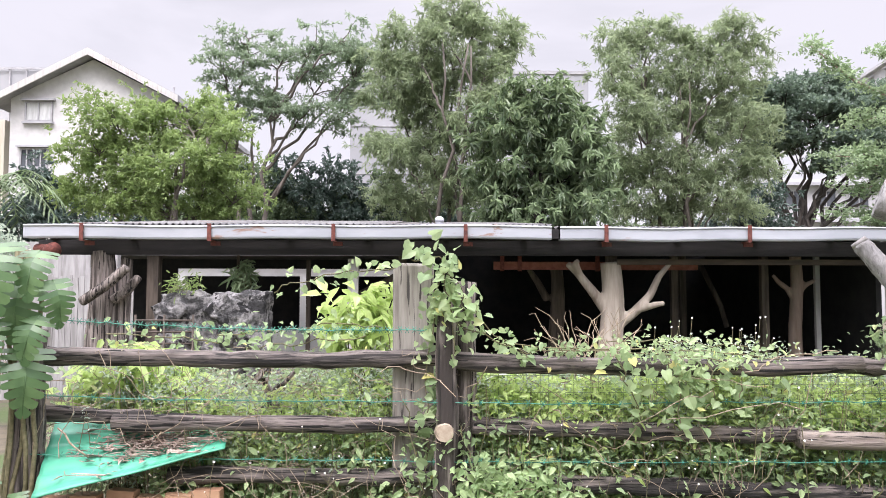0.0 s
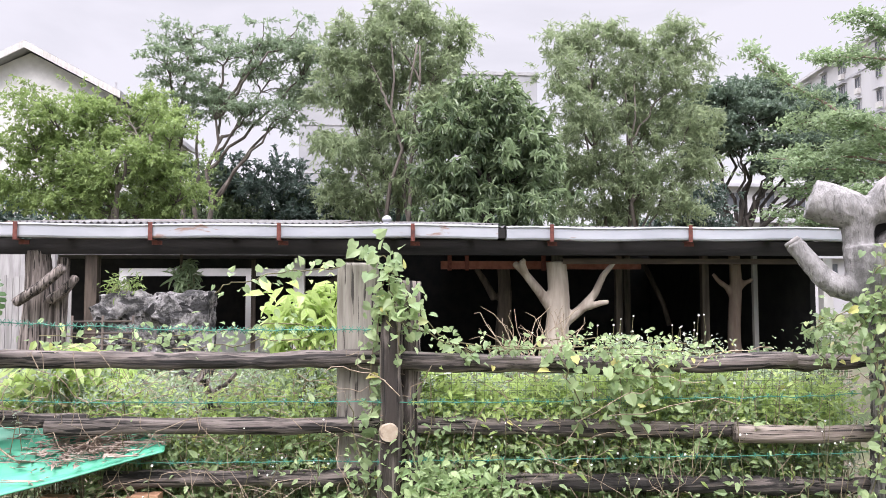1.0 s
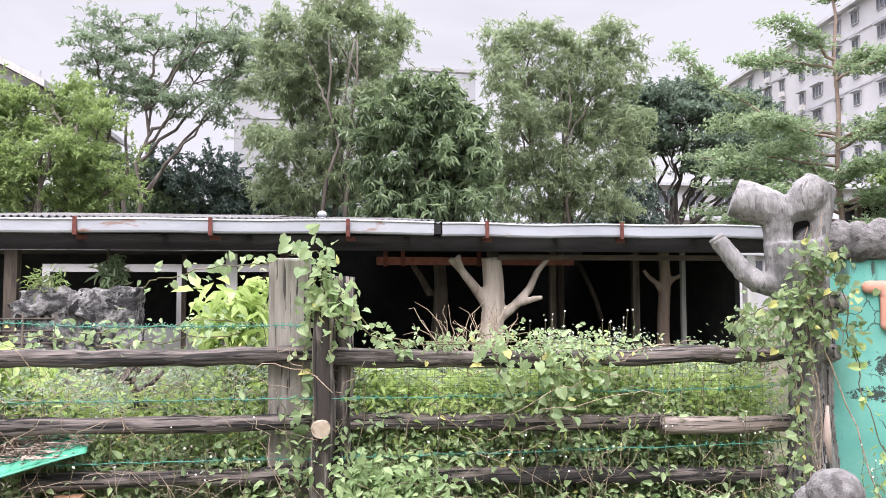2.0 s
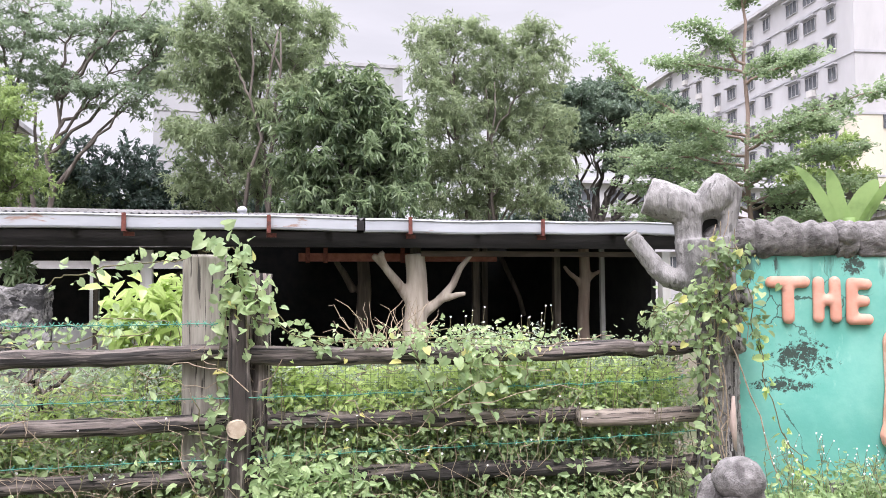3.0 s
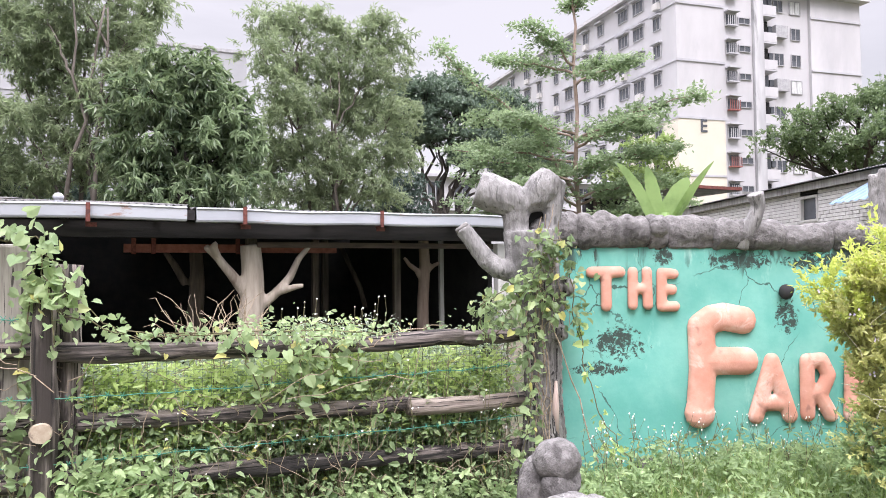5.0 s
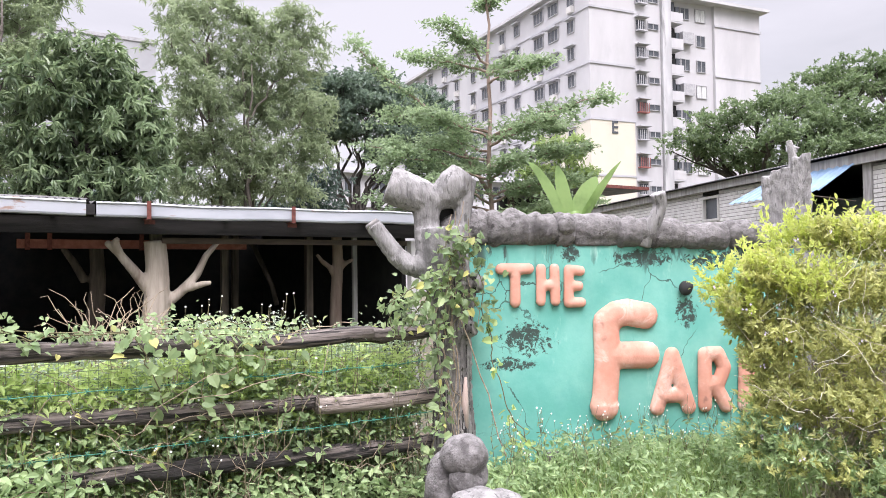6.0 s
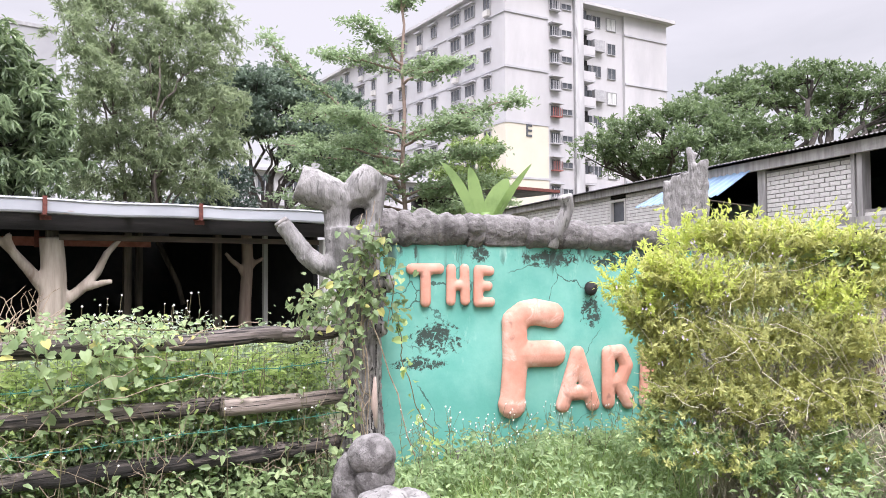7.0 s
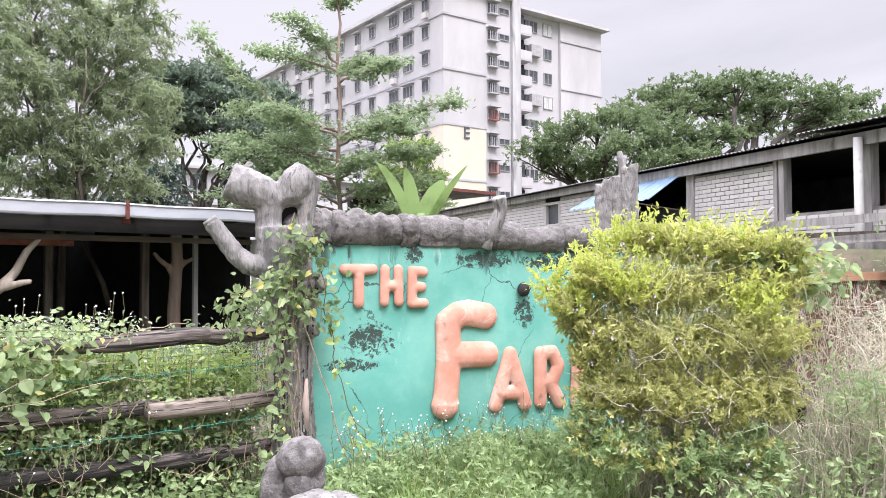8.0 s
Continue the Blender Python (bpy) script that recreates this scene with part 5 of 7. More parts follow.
# bright feathery tree before the gabled house
tree("leafy_tree", "bright green feathery tree behind the shed roof", (-7.1, 17, 0.1), (-6.9, 17, 5.4), 0.10,
     [((-8.17, 16.74, 5.69), (0.68, 0.51, 0.49)), ((-7.55, 17.04, 5.83), (0.63, 0.46, 0.44)), ((-8.58, 16.87, 5.03), (0.56, 0.58, 0.62)), ((-6.55, 17.10, 5.53), (1.07, 0.65, 0.63)), ((-7.99, 17.13, 4.70), (1.01, 0.79, 0.76)), ((-6.61, 16.57, 4.48), (1.22, 0.76, 0.73)), ((-5.50, 16.51, 4.85), (0.67, 0.69, 0.73)), ((-8.50, 17.34, 3.96), (1.02, 0.53, 0.51)), ((-6.78, 16.76, 3.77), (1.35, 0.45, 0.43)), ((-5.30, 16.73, 3.89), (0.74, 0.51, 0.49)), ((-5.98, 17.50, 5.95), (0.51, 0.40, 0.39))],
     150, 16, 20, 0.17, 0.34, 0.10, 0.40, L_BRIGHT, BARK_GREY, 0.35, flat=0.55, stems=4, spread=0.55)
# open crowned tree with bare forks
tree("open_crowned_tree", "open feathery tree with bare grey branches against the sky", (-5.6, 20, 0.1), (-4.9, 20, 7.0), 0.11,
     [((-6.62, 19.97, 7.89), (0.66, 0.46, 0.44)), ((-5.97, 20.34, 8.55), (0.97, 0.39, 0.37)), ((-4.99, 19.98, 8.13), (0.88, 0.43, 0.41)), ((-4.13, 20.14, 8.49), (0.89, 0.46, 0.44)), ((-3.25, 19.65, 8.41), (0.58, 0.60, 0.58)), ((-2.77, 20.13, 7.96), (0.74, 0.69, 0.67)), ((-3.92, 20.37, 7.56), (1.05, 0.54, 0.52)), ((-6.47, 20.02, 7.23), (0.74, 0.43, 0.41)), ((-5.48, 20.24, 7.06), (0.82, 0.46, 0.45)), ((-5.23, 20.17, 6.67), (0.67, 0.43, 0.42)), ((-4.24, 19.56, 6.45), (0.79, 0.42, 0.40)), ((-6.07, 20.26, 6.23), (0.74, 0.39, 0.37)), ((-2.91, 20.09, 6.81), (0.74, 0.54, 0.52)), ((-6.69, 19.80, 6.12), (0.58, 0.45, 0.44)), ((-3.43, 19.53, 6.22), (0.57, 0.35, 0.29))],
     120, 11, 17, 0.17, 0.36, 0.115, 0.36, L_FEATHER, BARK_GREY, 0.2, flat=0.35, hollow=0.3, stems=3, spread=0.5)
# dark understory
for bx, bz, w, mat_ in ((-12.4, 4.9, 0.7, L_DARK), (-13.0, 3.7, 0.9, L_DARK), (-11.2, 4.2, 0.8, L_DARK), (-9.6, 4.2, 1.0, L_DARK), (-4.7, 5.3, 1.1, L_DARK), (-3.6, 5.0, 1.0, L_DARK), (-2.7, 4.6, 1.0, L_WEEDY), (-6.2, 4.2, 1.1, L_WEEDY),
                        (-4.9, 3.9, 1.1, L_WEEDY), (-6.9, 5.0, 0.9, L_WEEDY), (-5.7, 4.7, 0.9, L_WEEDY), (-7.9, 4.6, 1.0, L_WEEDY), (8.7, 4.5, 0.8, L_DARK), (-1.4, 4.0, 1.2, L_DARK), (0.6, 4.6, 1.2, L_DARK), (2.3, 4.2, 1.2, L_DARK), (4.2, 3.8, 1.2, L_WEEDY), (6.2, 3.6, 1.2, L_DARK), (7.8, 3.6, 1.0, L_DARK)):
    tree("understory_tree", "dark green dense bushy tree in the shade" if mat_ is L_DARK else "mid green bushy tree behind the shed", (bx, 22.5, 0.1), (bx, 22.5, bz), 0.08,
         [((bx, 22.5, bz), (w, 0.8, 0.75)), ((bx - 0.4, 22.3, bz - 0.9), (w * 1.1, 0.9, 0.7)), ((bx + 0.5, 22.3, bz - 1.5), (w * 1.1, 0.9, 0.8))], 34, 13, 13, 0.20, 0.3, 0.17, 0.42, mat_, BARK_DARK, 0.4,
         group="understory behind the shed")
for bx, bz in ((-9.0, 3.7), (-7.4, 3.9), (-5.9, 3.8), (-4.2, 3.9), (-2.6, 3.8), (-0.9, 4.1), (1.4, 4.0), (3.4, 3.9), (5.6, 3.7), (7.4, 3.6), (9.0, 3.0)):
    tree("background_tree", "mid green bushy tree behind the shed", (bx, 25, 0.1), (bx, 25, bz), 0.07, [((bx, 25, bz), (1.1, 0.8, 0.9)), ((bx, 24.8, bz - 1.3), (1.4, 0.9, 0.9))], 26, 12, 14, 0.24, 0.34, 0.15, 0.38,
         L_WEEDY if int(bx * 2) % 3 else L_DARK, BARK_DARK, 0.3, group="understory behind the shed")
# tall grey-green tree
tree("tall_willowy_tree", "tall grey-green tree with drooping narrow leaves", (-0.9, 18, 0.1), (-0.6, 18, 8.4), 0.075,
     [((-0.56, 18.37, 8.76), (0.67, 0.49, 0.47)), ((-0.98, 17.97, 7.99), (0.53, 0.55, 0.53)), ((-0.02, 18.22, 8.08), (0.60, 0.63, 0.67)), ((0.72, 18.38, 8.00), (0.41, 0.42, 0.61)), ((-1.82, 18.21, 8.14), (0.40, 0.35, 0.33)), ((-2.07, 18.42, 7.44), (0.61, 0.56, 0.54)), ((-1.38, 17.89, 7.21), (0.59, 0.62, 0.59)), ((-0.56, 18.30, 7.20), (0.74, 0.63, 0.61)), ((0.30, 17.94, 6.96), (0.59, 0.55, 0.53)), ((-2.07, 18.44, 6.40), (0.61, 0.63, 0.61)), ((-1.11, 18.38, 6.25), (0.81, 0.70, 0.68)), ((-0.06, 17.60, 5.93), (0.78, 0.67, 0.65)), ((0.60, 17.64, 6.14), (0.39, 0.40, 0.52)), ((-2.03, 17.72, 5.22), (0.65, 0.68, 0.65)), ((-1.11, 18.47, 5.09), (0.81, 0.78, 0.75)), ((-0.17, 17.94, 4.86), (0.66, 0.69, 0.73)), ((-1.91, 18.13, 4.21), (0.73, 0.55, 0.53)), ((-0.84, 17.80, 3.97), (0.78, 0.48, 0.46))],
     215, 11, 19, 0.16, 0.32, 0.165, 0.19, L_WILLOW, BARK_GREY, 0.75, stems=4, spread=0.30, tilt=0.9)
# dark glossy tree with fresh tips
mango = tree("mango_tree", "dark glossy broad-leaved tree with drooping leaves", (1.2, 16, 0.1), (1.2, 16, 5.6), 0.12,
             [((1.05, 16.01, 6.10), (0.47, 0.43, 0.41)), ((1.57, 15.89, 5.77), (0.47, 0.42, 0.41)), ((0.55, 15.85, 5.40), (0.58, 0.55, 0.52)), ((1.30, 16.09, 5.21), (0.65, 0.61, 0.59)), ((2.02, 16.08, 5.15), (0.47, 0.49, 0.59)), ((0.24, 16.40, 4.60), (0.54, 0.56, 0.60)), ((0.94, 16.18, 4.44), (0.65, 0.62, 0.59)), ((1.83, 16.43, 4.36), (0.66, 0.63, 0.60)), ((2.49, 16.36, 4.35), (0.36, 0.38, 0.60)), ((0.36, 16.49, 3.69), (0.61, 0.38, 0.36)), ((1.18, 16.17, 3.59), (0.71, 0.37, 0.36)), ((2.04, 15.66, 3.54), (0.58, 0.36, 0.35))],
             170, 9, 12, 0.17, 0.10, 0.20, 0.27, L_MANGO, BARK_DARK, 0.75, shape=LEAF6, hollow=0.65)
tips = cloud(26, (1.3, 15.5, 4.3), (1.3, 0.55, 1.5), 0.85)
tips = tips[tips[:, 1] < 15.7]
sprays(young := Geo(), np.repeat(tips, 5, 0) + rng.normal(0, 0.09, (len(tips) * 5, 3)), rand_dirs(len(tips) * 5, 0.0), 9, 0.10, 0.18, 0.27, 0.9, LEAF6)
young.make("young_leaves", L_SAP, mango, "pale fresh young leaves", smooth=False)
# second grey-green tree
tree("acacia_tree", "rounded grey-green acacia tree with fine airy foliage", (5.2, 19, 0.1), (5.2, 19, 7.8), 0.075,
     [((3.77, 19.36, 8.27), (0.64, 0.52, 0.50)), ((4.53, 19.46, 8.61), (0.64, 0.37, 0.36)), ((5.54, 19.40, 8.45), (0.57, 0.37, 0.36)), ((6.44, 19.07, 8.41), (0.70, 0.44, 0.42)), ((7.07, 19.21, 8.02), (0.42, 0.44, 0.49)), ((3.38, 18.71, 7.27), (0.48, 0.50, 0.55)), ((4.55, 19.33, 7.60), (0.78, 0.66, 0.64)), ((5.56, 19.07, 7.46), (0.77, 0.66, 0.63)), ((6.52, 18.78, 7.09), (0.69, 0.65, 0.62)), ((3.69, 18.56, 6.31), (0.75, 0.71, 0.68)), ((4.98, 19.35, 6.36), (0.85, 0.74, 0.71)), ((6.19, 19.49, 6.40), (0.86, 0.74, 0.72)), ((6.84, 18.59, 6.05), (0.61, 0.64, 0.61)), ((3.93, 19.30, 5.25), (0.71, 0.74, 0.71)), ((4.96, 18.91, 5.04), (0.90, 0.72, 0.69)), ((6.00, 18.65, 5.00), (0.82, 0.71, 0.69)), ((6.90, 18.79, 5.10), (0.55, 0.57, 0.55)), ((4.19, 19.27, 4.16), (0.78, 0.59, 0.57)), ((5.38, 19.37, 4.10), (0.93, 0.52, 0.50)), ((6.15, 18.54, 4.08), (0.61, 0.57, 0.55))],
     250, 11, 19, 0.17, 0.34, 0.16, 0.20, L_WILLOW, BARK_GREY, 0.7, stems=4, spread=0.32, tilt=0.9)


def rain_tree(base, pads, trunk_r, leaf, label, clump, leaf_mat=L_RAIN, fork_at=0.3, dense=1.0):
    """Spreading black limbs that carry layered pads of foliage clumps."""
    root = thing("rain_tree", base, label, "tree", "rain trees")
    wood, crown = Geo(), Geo()
    base = np.array(base, float)
    fork = base + np.array((0, 0, fork_at * (max(p[0][2] for p in pads) - base[2])))
    wood.tube(curve_pts(base, fork, 6, 0, 0.1), np.linspace(trunk_r, trunk_r * 0.75, 6), 9, 0.05)
    for c, r in pads:
        c = np.array(c, float)
        q = curve_pts(fork, c - np.array((0, 0, r[2] * 0.6)), 11, -0.10 * np.linalg.norm(c - fork), 0.02 * np.linalg.norm(c - fork))
        wood.tube(q, np.linspace(trunk_r * 0.42, trunk_r * 0.10, 11), 7, 0.05, caps=False)
        k = max(8, int(dense * r[0] * r[1] / (clump * clump) * 1.6))
        tufts = cloud(k, c, r, 0.5)
        for t in tufts[::2]:
            wood.tube(curve_pts(q[rng.integers(7, 11)], t - np.array((0, 0, clump * 0.3)), 5, 0, 0.05), np.linspace(trunk_r * 0.13, trunk_r * 0.04, 5), 4, caps=False)
        twigs = 12
        m = k * twigs
        at = np.repeat(tufts, twigs, 0) + rng.normal(size=(m, 3)) * np.array((0.55, 0.55, 0.22)) * clump
        sprays(crown, at, rand_dirs(m, -0.35, 0.4), 16, clump * 0.8, leaf, 0.46, 0.1, tilt=0.45)
    wood.make("trunk", BARK_DARK, root)
    crown.make("crown", leaf_mat, root, smooth=False)
    return root


rain_tree((13.4, 30, 0.1), [((11.6, 30.4, 9.1), (0.9, 1.2, 0.5)), ((13.0, 30, 9.8), (1.2, 1.3, 0.45)), ((14.8, 30.4, 10.1), (1.3, 1.3, 0.45)), ((16.6, 30, 9.7), (1.2, 1.3, 0.45)), ((12.2, 29.6, 8.4), (1.1, 1.2, 0.4)), ((14.0, 29.4, 8.9), (1.2, 1.2, 0.4)),
                             ((15.8, 29.6, 8.9), (1.2, 1.2, 0.4)), ((17.6, 30, 8.8), (1.2, 1.2, 0.4)), ((11.8, 29.8, 7.4), (0.8, 1.1, 0.35)), ((13.3, 29.2, 7.8), (1.1, 1.1, 0.35)), ((15.0, 29.2, 7.7), (1.2, 1.1, 0.35)), ((16.8, 29.4, 7.7), (1.2, 1.1, 0.35)),
                             ((18.6, 30, 7.9), (1.1, 1.1, 0.4)), ((14.2, 29.0, 6.8), (0.7, 0.8, 0.25)), ((16.6, 29.2, 6.7), (0.8, 0.8, 0.3)), ((18.2, 29.6, 6.8), (1.0, 1.0, 0.3))],
          0.24, 0.19, "dark spreading rain tree with black forked limbs", 0.5, dense=2.1)
rain_tree((42, 30, 0.1), [((36.6, 31.1, 9.4), (1.6, 1.3, 0.9)), ((37.9, 30.5, 10.7), (1.6, 1.3, 0.7)), ((39.6, 29.1, 11.2), (1.8, 1.4, 0.7)), ((41.7, 28.0, 11.6), (1.8, 1.5, 0.7)), ((42.6, 26.1, 11.2), (1.8, 1.4, 0.6)), ((38.7, 30.7, 8.8), (2.2, 1.8, 0.9)), ((37.7, 26.9, 9.2), (1.9, 1.5, 0.7)), ((40.9, 26.2, 9.8), (1.9, 1.5, 0.8)), ((44.4, 25.5, 10.1), (2.0, 1.6, 0.8)), ((44.9, 23.5, 10.5), (1.6, 1.3, 0.7)), ((40.3, 29.2, 8.1), (2.2, 1.7, 0.8)), ((40.0, 25.3, 8.2), (2.1, 1.6, 0.8)), ((43.5, 23.9, 8.8), (2.1, 1.7, 0.7))],
          0.6, 0.25, "broad domed rain tree over the brick house", 0.8, leaf_mat=L_HAZY, dense=2.0)
rain_tree((53, 26, 0.1), [((51.1, 34.2, 14.4), (1.3, 1.1, 0.6)), ((54.0, 33.4, 15.9), (2.1, 1.6, 0.7)), ((56.3, 31.5, 16.6), (2.3, 1.8, 0.6)), ((56.1, 27.8, 16.2), (2.2, 1.8, 0.6)), ((59.4, 26.2, 16.3), (2.2, 1.8, 0.6)), ((62.0, 24.2, 15.7), (2.2, 1.8, 0.6)), ((67.3, 23.5, 15.6), (2.4, 1.9, 0.8)), ((68.6, 21.4, 14.3), (2.1, 1.7, 0.7)), ((53.6, 31.2, 14.6), (2.4, 2.0, 0.8)), ((59.2, 30.3, 15.5), (2.6, 2.1, 0.8)), ((58.7, 26.3, 14.6), (2.4, 1.9, 0.8)), ((63.7, 24.9, 14.5), (2.5, 2.0, 0.8)), ((63.5, 21.8, 13.2), (2.2, 1.8, 0.8)), ((57.1, 27.0, 13.1), (2.4, 1.9, 0.7)), ((64.4, 26.1, 13.2), (2.6, 2.1, 0.8)), ((66.9, 19.2, 12.8), (2.2, 1.8, 0.8)), ((68.6, 17.8, 12.2), (2.2, 1.8, 0.8))],
          0.8, 0.30, "broad domed rain tree over the brick house", 1.0, leaf_mat=L_HAZY, dense=2.0)

# young tiered tree behind the sign wall
sap = thing("tiered_young_tree", (5.4, 8.6, 0.1), "slender young tree with tiered flat leafy branches", "tree")
wood, crown = Geo(), Geo()
R8, F8 = np.array((0.731, -0.682, 0)), np.array((0.682, 0.731, 0))
SP = np.array((5.40, 8.58, 0.0))


def sp(lat, z, deep=0.0):
    return SP + R8 * lat + F8 * deep + np.array((0, 0, z))


stem = np.array([sp(0.0, 0.1), sp(0.03, 1.5), sp(0.03, 2.5), sp(-0.02, 3.2), sp(0.02, 4.0), sp(-0.02, 4.7), sp(0.02, 5.2), sp(-0.05, 5.75), sp(0.02, 6.2)])
wood.tube(stem, np.linspace(0.042, 0.010, 9), 8, 0.04)
limbs = [(5.3, -0.10, 0.3, 5.6), (5.3, 0.30, -0.2, 5.72), (4.4, -1.15, 0.2, 4.85), (4.3, 0.80, -0.3, 4.55), (4.45, -0.55, -0.5, 5.1), (4.4, 0.6, 0.5, 4.75), (3.55, -1.45, 0.3, 4.05), (3.45, 1.50, -0.2, 4.05), (3.5, 0.9, 0.7, 3.85),
         (3.5, -0.8, -0.8, 3.85), (3.4, 1.0, -0.7, 3.75), (3.3, -1.1, 0.9, 3.75), (2.7, -1.5, 0.1, 3.15), (2.7, 1.25, 0.0, 3.0), (2.6, -0.7, -0.8, 2.95), (2.6, 0.8, 0.8, 3.0), (3.0, -0.5, 0.6, 3.3), (2.9, 0.5, -0.6, 3.25), (2.2, -0.9, 0.3, 2.65), (2.2, 0.9, -0.2, 2.6), (2.0, 0.3, -0.7, 2.5), (3.2, -1.7, -0.2, 3.55), (2.9, -1.35, -0.5, 3.35), (2.5, -1.75, 0.3, 2.85), (3.1, 1.25, 0.3, 3.45), (2.4, 1.3, 0.4, 2.75), (2.3, -1.25, -0.4, 2.7)]
for z0, lat, deep, z1 in limbs:
    z0 = z1 - (z1 - z0) * 0.7
    a = sp(0, z0)
    q = curve_pts(a, sp(lat, z1, deep), 9, -0.05, 0.02)
    wood.tube(q, np.linspace(0.022, 0.006, 9), 5, caps=False)
    ln = np.linalg.norm(q[-1] - q[0])
    for k in range(int(11 + ln * 20)):
        t = rng.uniform(0.25, 1.0)
        c = q[min(8, int(t * 9))] + rng.normal(0, 1, 3) * np.array((0.09, 0.09, 0.04)) * (0.5 + ln * 0.5)
        n = 34
        leaves(crown, c + rng.normal(0, 1, (n, 3)) * np.array((0.07, 0.07, 0.03)), rand_dirs(n, -0.2, 0.5), ups(n, 0.5), 0.068 * rng.uniform(0.6, 1.3, n), 0.5)
# the long leaning branch
q = np.array([sp(-0.05, 2.9, 0.1), sp(-0.55, 3.75, 0.2), sp(-1.05, 4.25, 0.3), sp(-1.55, 4.62, 0.35), sp(-1.85, 4.95, 0.35), sp(-2.12, 5.25, 0.35)])
wood.tube(q, np.linspace(0.03, 0.008, 6), 6)
for k in range(70):
    t = rng.uniform(0.8, 4.95)
    i = int(t)
    c = q[i] + (q[min(5, i + 1)] - q[i]) * (t - i) + rng.normal(0, 1, 3) * np.array((0.07, 0.07, 0.05))
    n = 20
    leaves(crown, c + rng.normal(0, 1, (n, 3)) * np.array((0.06, 0.06, 0.03)), rand_dirs(n, -0.2, 0.6), ups(n, 0.5), 0.068 * rng.uniform(0.6, 1.3, n), 0.5)
wood.make("trunk", PINK_TRUNK, sap)
crown.make("crown", L_SAP, sap, smooth=False)
tree("round_bush_tree", "small round bright green tree beside the tower", (7.5, 9.4, 0.1), (7.5, 9.4, 3.6), 0.05, [((7.45, 9.3, 3.75), (0.42, 0.4, 0.26)), ((7.1, 9.6, 3.35), (0.45, 0.4, 0.25)), ((7.8, 9.2, 3.4), (0.35, 0.4, 0.22))],
     30, 10, 14, 0.10, 0.16, 0.085, 0.42, L_BRIGHT, BARK_GREY, 0.2, flat=0.5)


# ---- banana plant ----
def long_leaf(geo, a, b, wide, arch, n=12, tear=0.0, across=None):
    """One arched leaf blade with a midrib fold."""
    a, b = np.array(a, float), np.array(b, float)
    t = np.linspace(0, 1, n)
    p = a + (b - a) * t[:, None]
    p[:, 2] += arch * 4 * t * (1 - t)
    d = np.gradient(p, axis=0)
    side = np.cross(d, (0, 0, 1.0)) if across is None else np.tile(np.asarray(across, float), (n, 1))
    side /= np.linalg.norm(side, axis=1)[:, None] + 1e-9
    w = wide * np.sin(np.pi * np.clip(t * 0.93 + 0.07, 0, 1)) ** 0.6
    w = w * (1 + tear * rng.uniform(-1, 1, n))
    up = np.array((0, 0, 1.0)) * 0.18
    v = np.concatenate([p + side * w[:, None] + up * w[:, None], p, p - side * w[:, None] + up * w[:, None]])
    f = [(k * n + i, k * n + i + 1, (k + 1) * n + i + 1, (k + 1) * n + i) for k in range(2) for i in range(n - 1)]
    geo.add(v, f)


ban = thing("banana_plant", (5.6, 7.1, 0.1), "banana plant with broad upright light green leaves", "banana plant")
Geo().tube([(5.6, 7.1, 0.1), (5.6, 7.1, 1.4), (5.6, 7.1, 2.5)], (0.10, 0.09, 0.06), 10).make("stem", L_BANANA, ban)
for bx, by, bz, w, arch in ((6.02, 6.70, 3.10, 0.12, 0.07), (5.80, 6.93, 2.92, 0.14, 0.10), (5.46, 7.24, 3.08, 0.085, 0.08), (5.20, 7.48, 3.14, 0.065, 0.14)):
    g = Geo()
    long_leaf(g, (5.58, 7.12, 2.1), (bx, by, bz), w * 1.0, arch, 16, 0.05, np.array((0.6, -0.7, 0.12)) + np.array((0.3, 0.2, 0.3)) * rng.normal())
    g.make("leaf", L_BANANA, ban)
palm = thing("palm_tree", (-9.3, 16, 0.1), "green palm fronds beside the gabled house", "palm")
Geo().tube([(-9.9, 15.6, 0.1), (-9.9, 15.6, 3.9)], (0.12, 0.09), 10).make("trunk", BARK_GREY, palm)
for k in range(11):
    a = k * 0.571
    g = Geo()
    p = curve_pts((-9.9, 15.6, 3.9), (-9.9 + 1.2 * math.cos(a), 15.6 + 1.2 * math.sin(a), 3.75 + 0.4 * (k % 3 - 1)), 14, -0.35)
    g.tube(p, 0.012, 4)
    n = 120
    i = rng.integers(1, 14, n)
    d = np.cross(p[i] - p[i - 1], (0, 0, 1.0)) * rng.choice((-1, 1), n)[:, None]
    d = d / np.linalg.norm(d, axis=1)[:, None] + (p[i] - p[i - 1]) * 4 + np.array((0, 0, -0.5))
    leaves(g, p[i], d, ups(n, 0.2), 0.42, 0.09, BLADE)
    g.make("frond", L_SAP, palm, smooth=False)


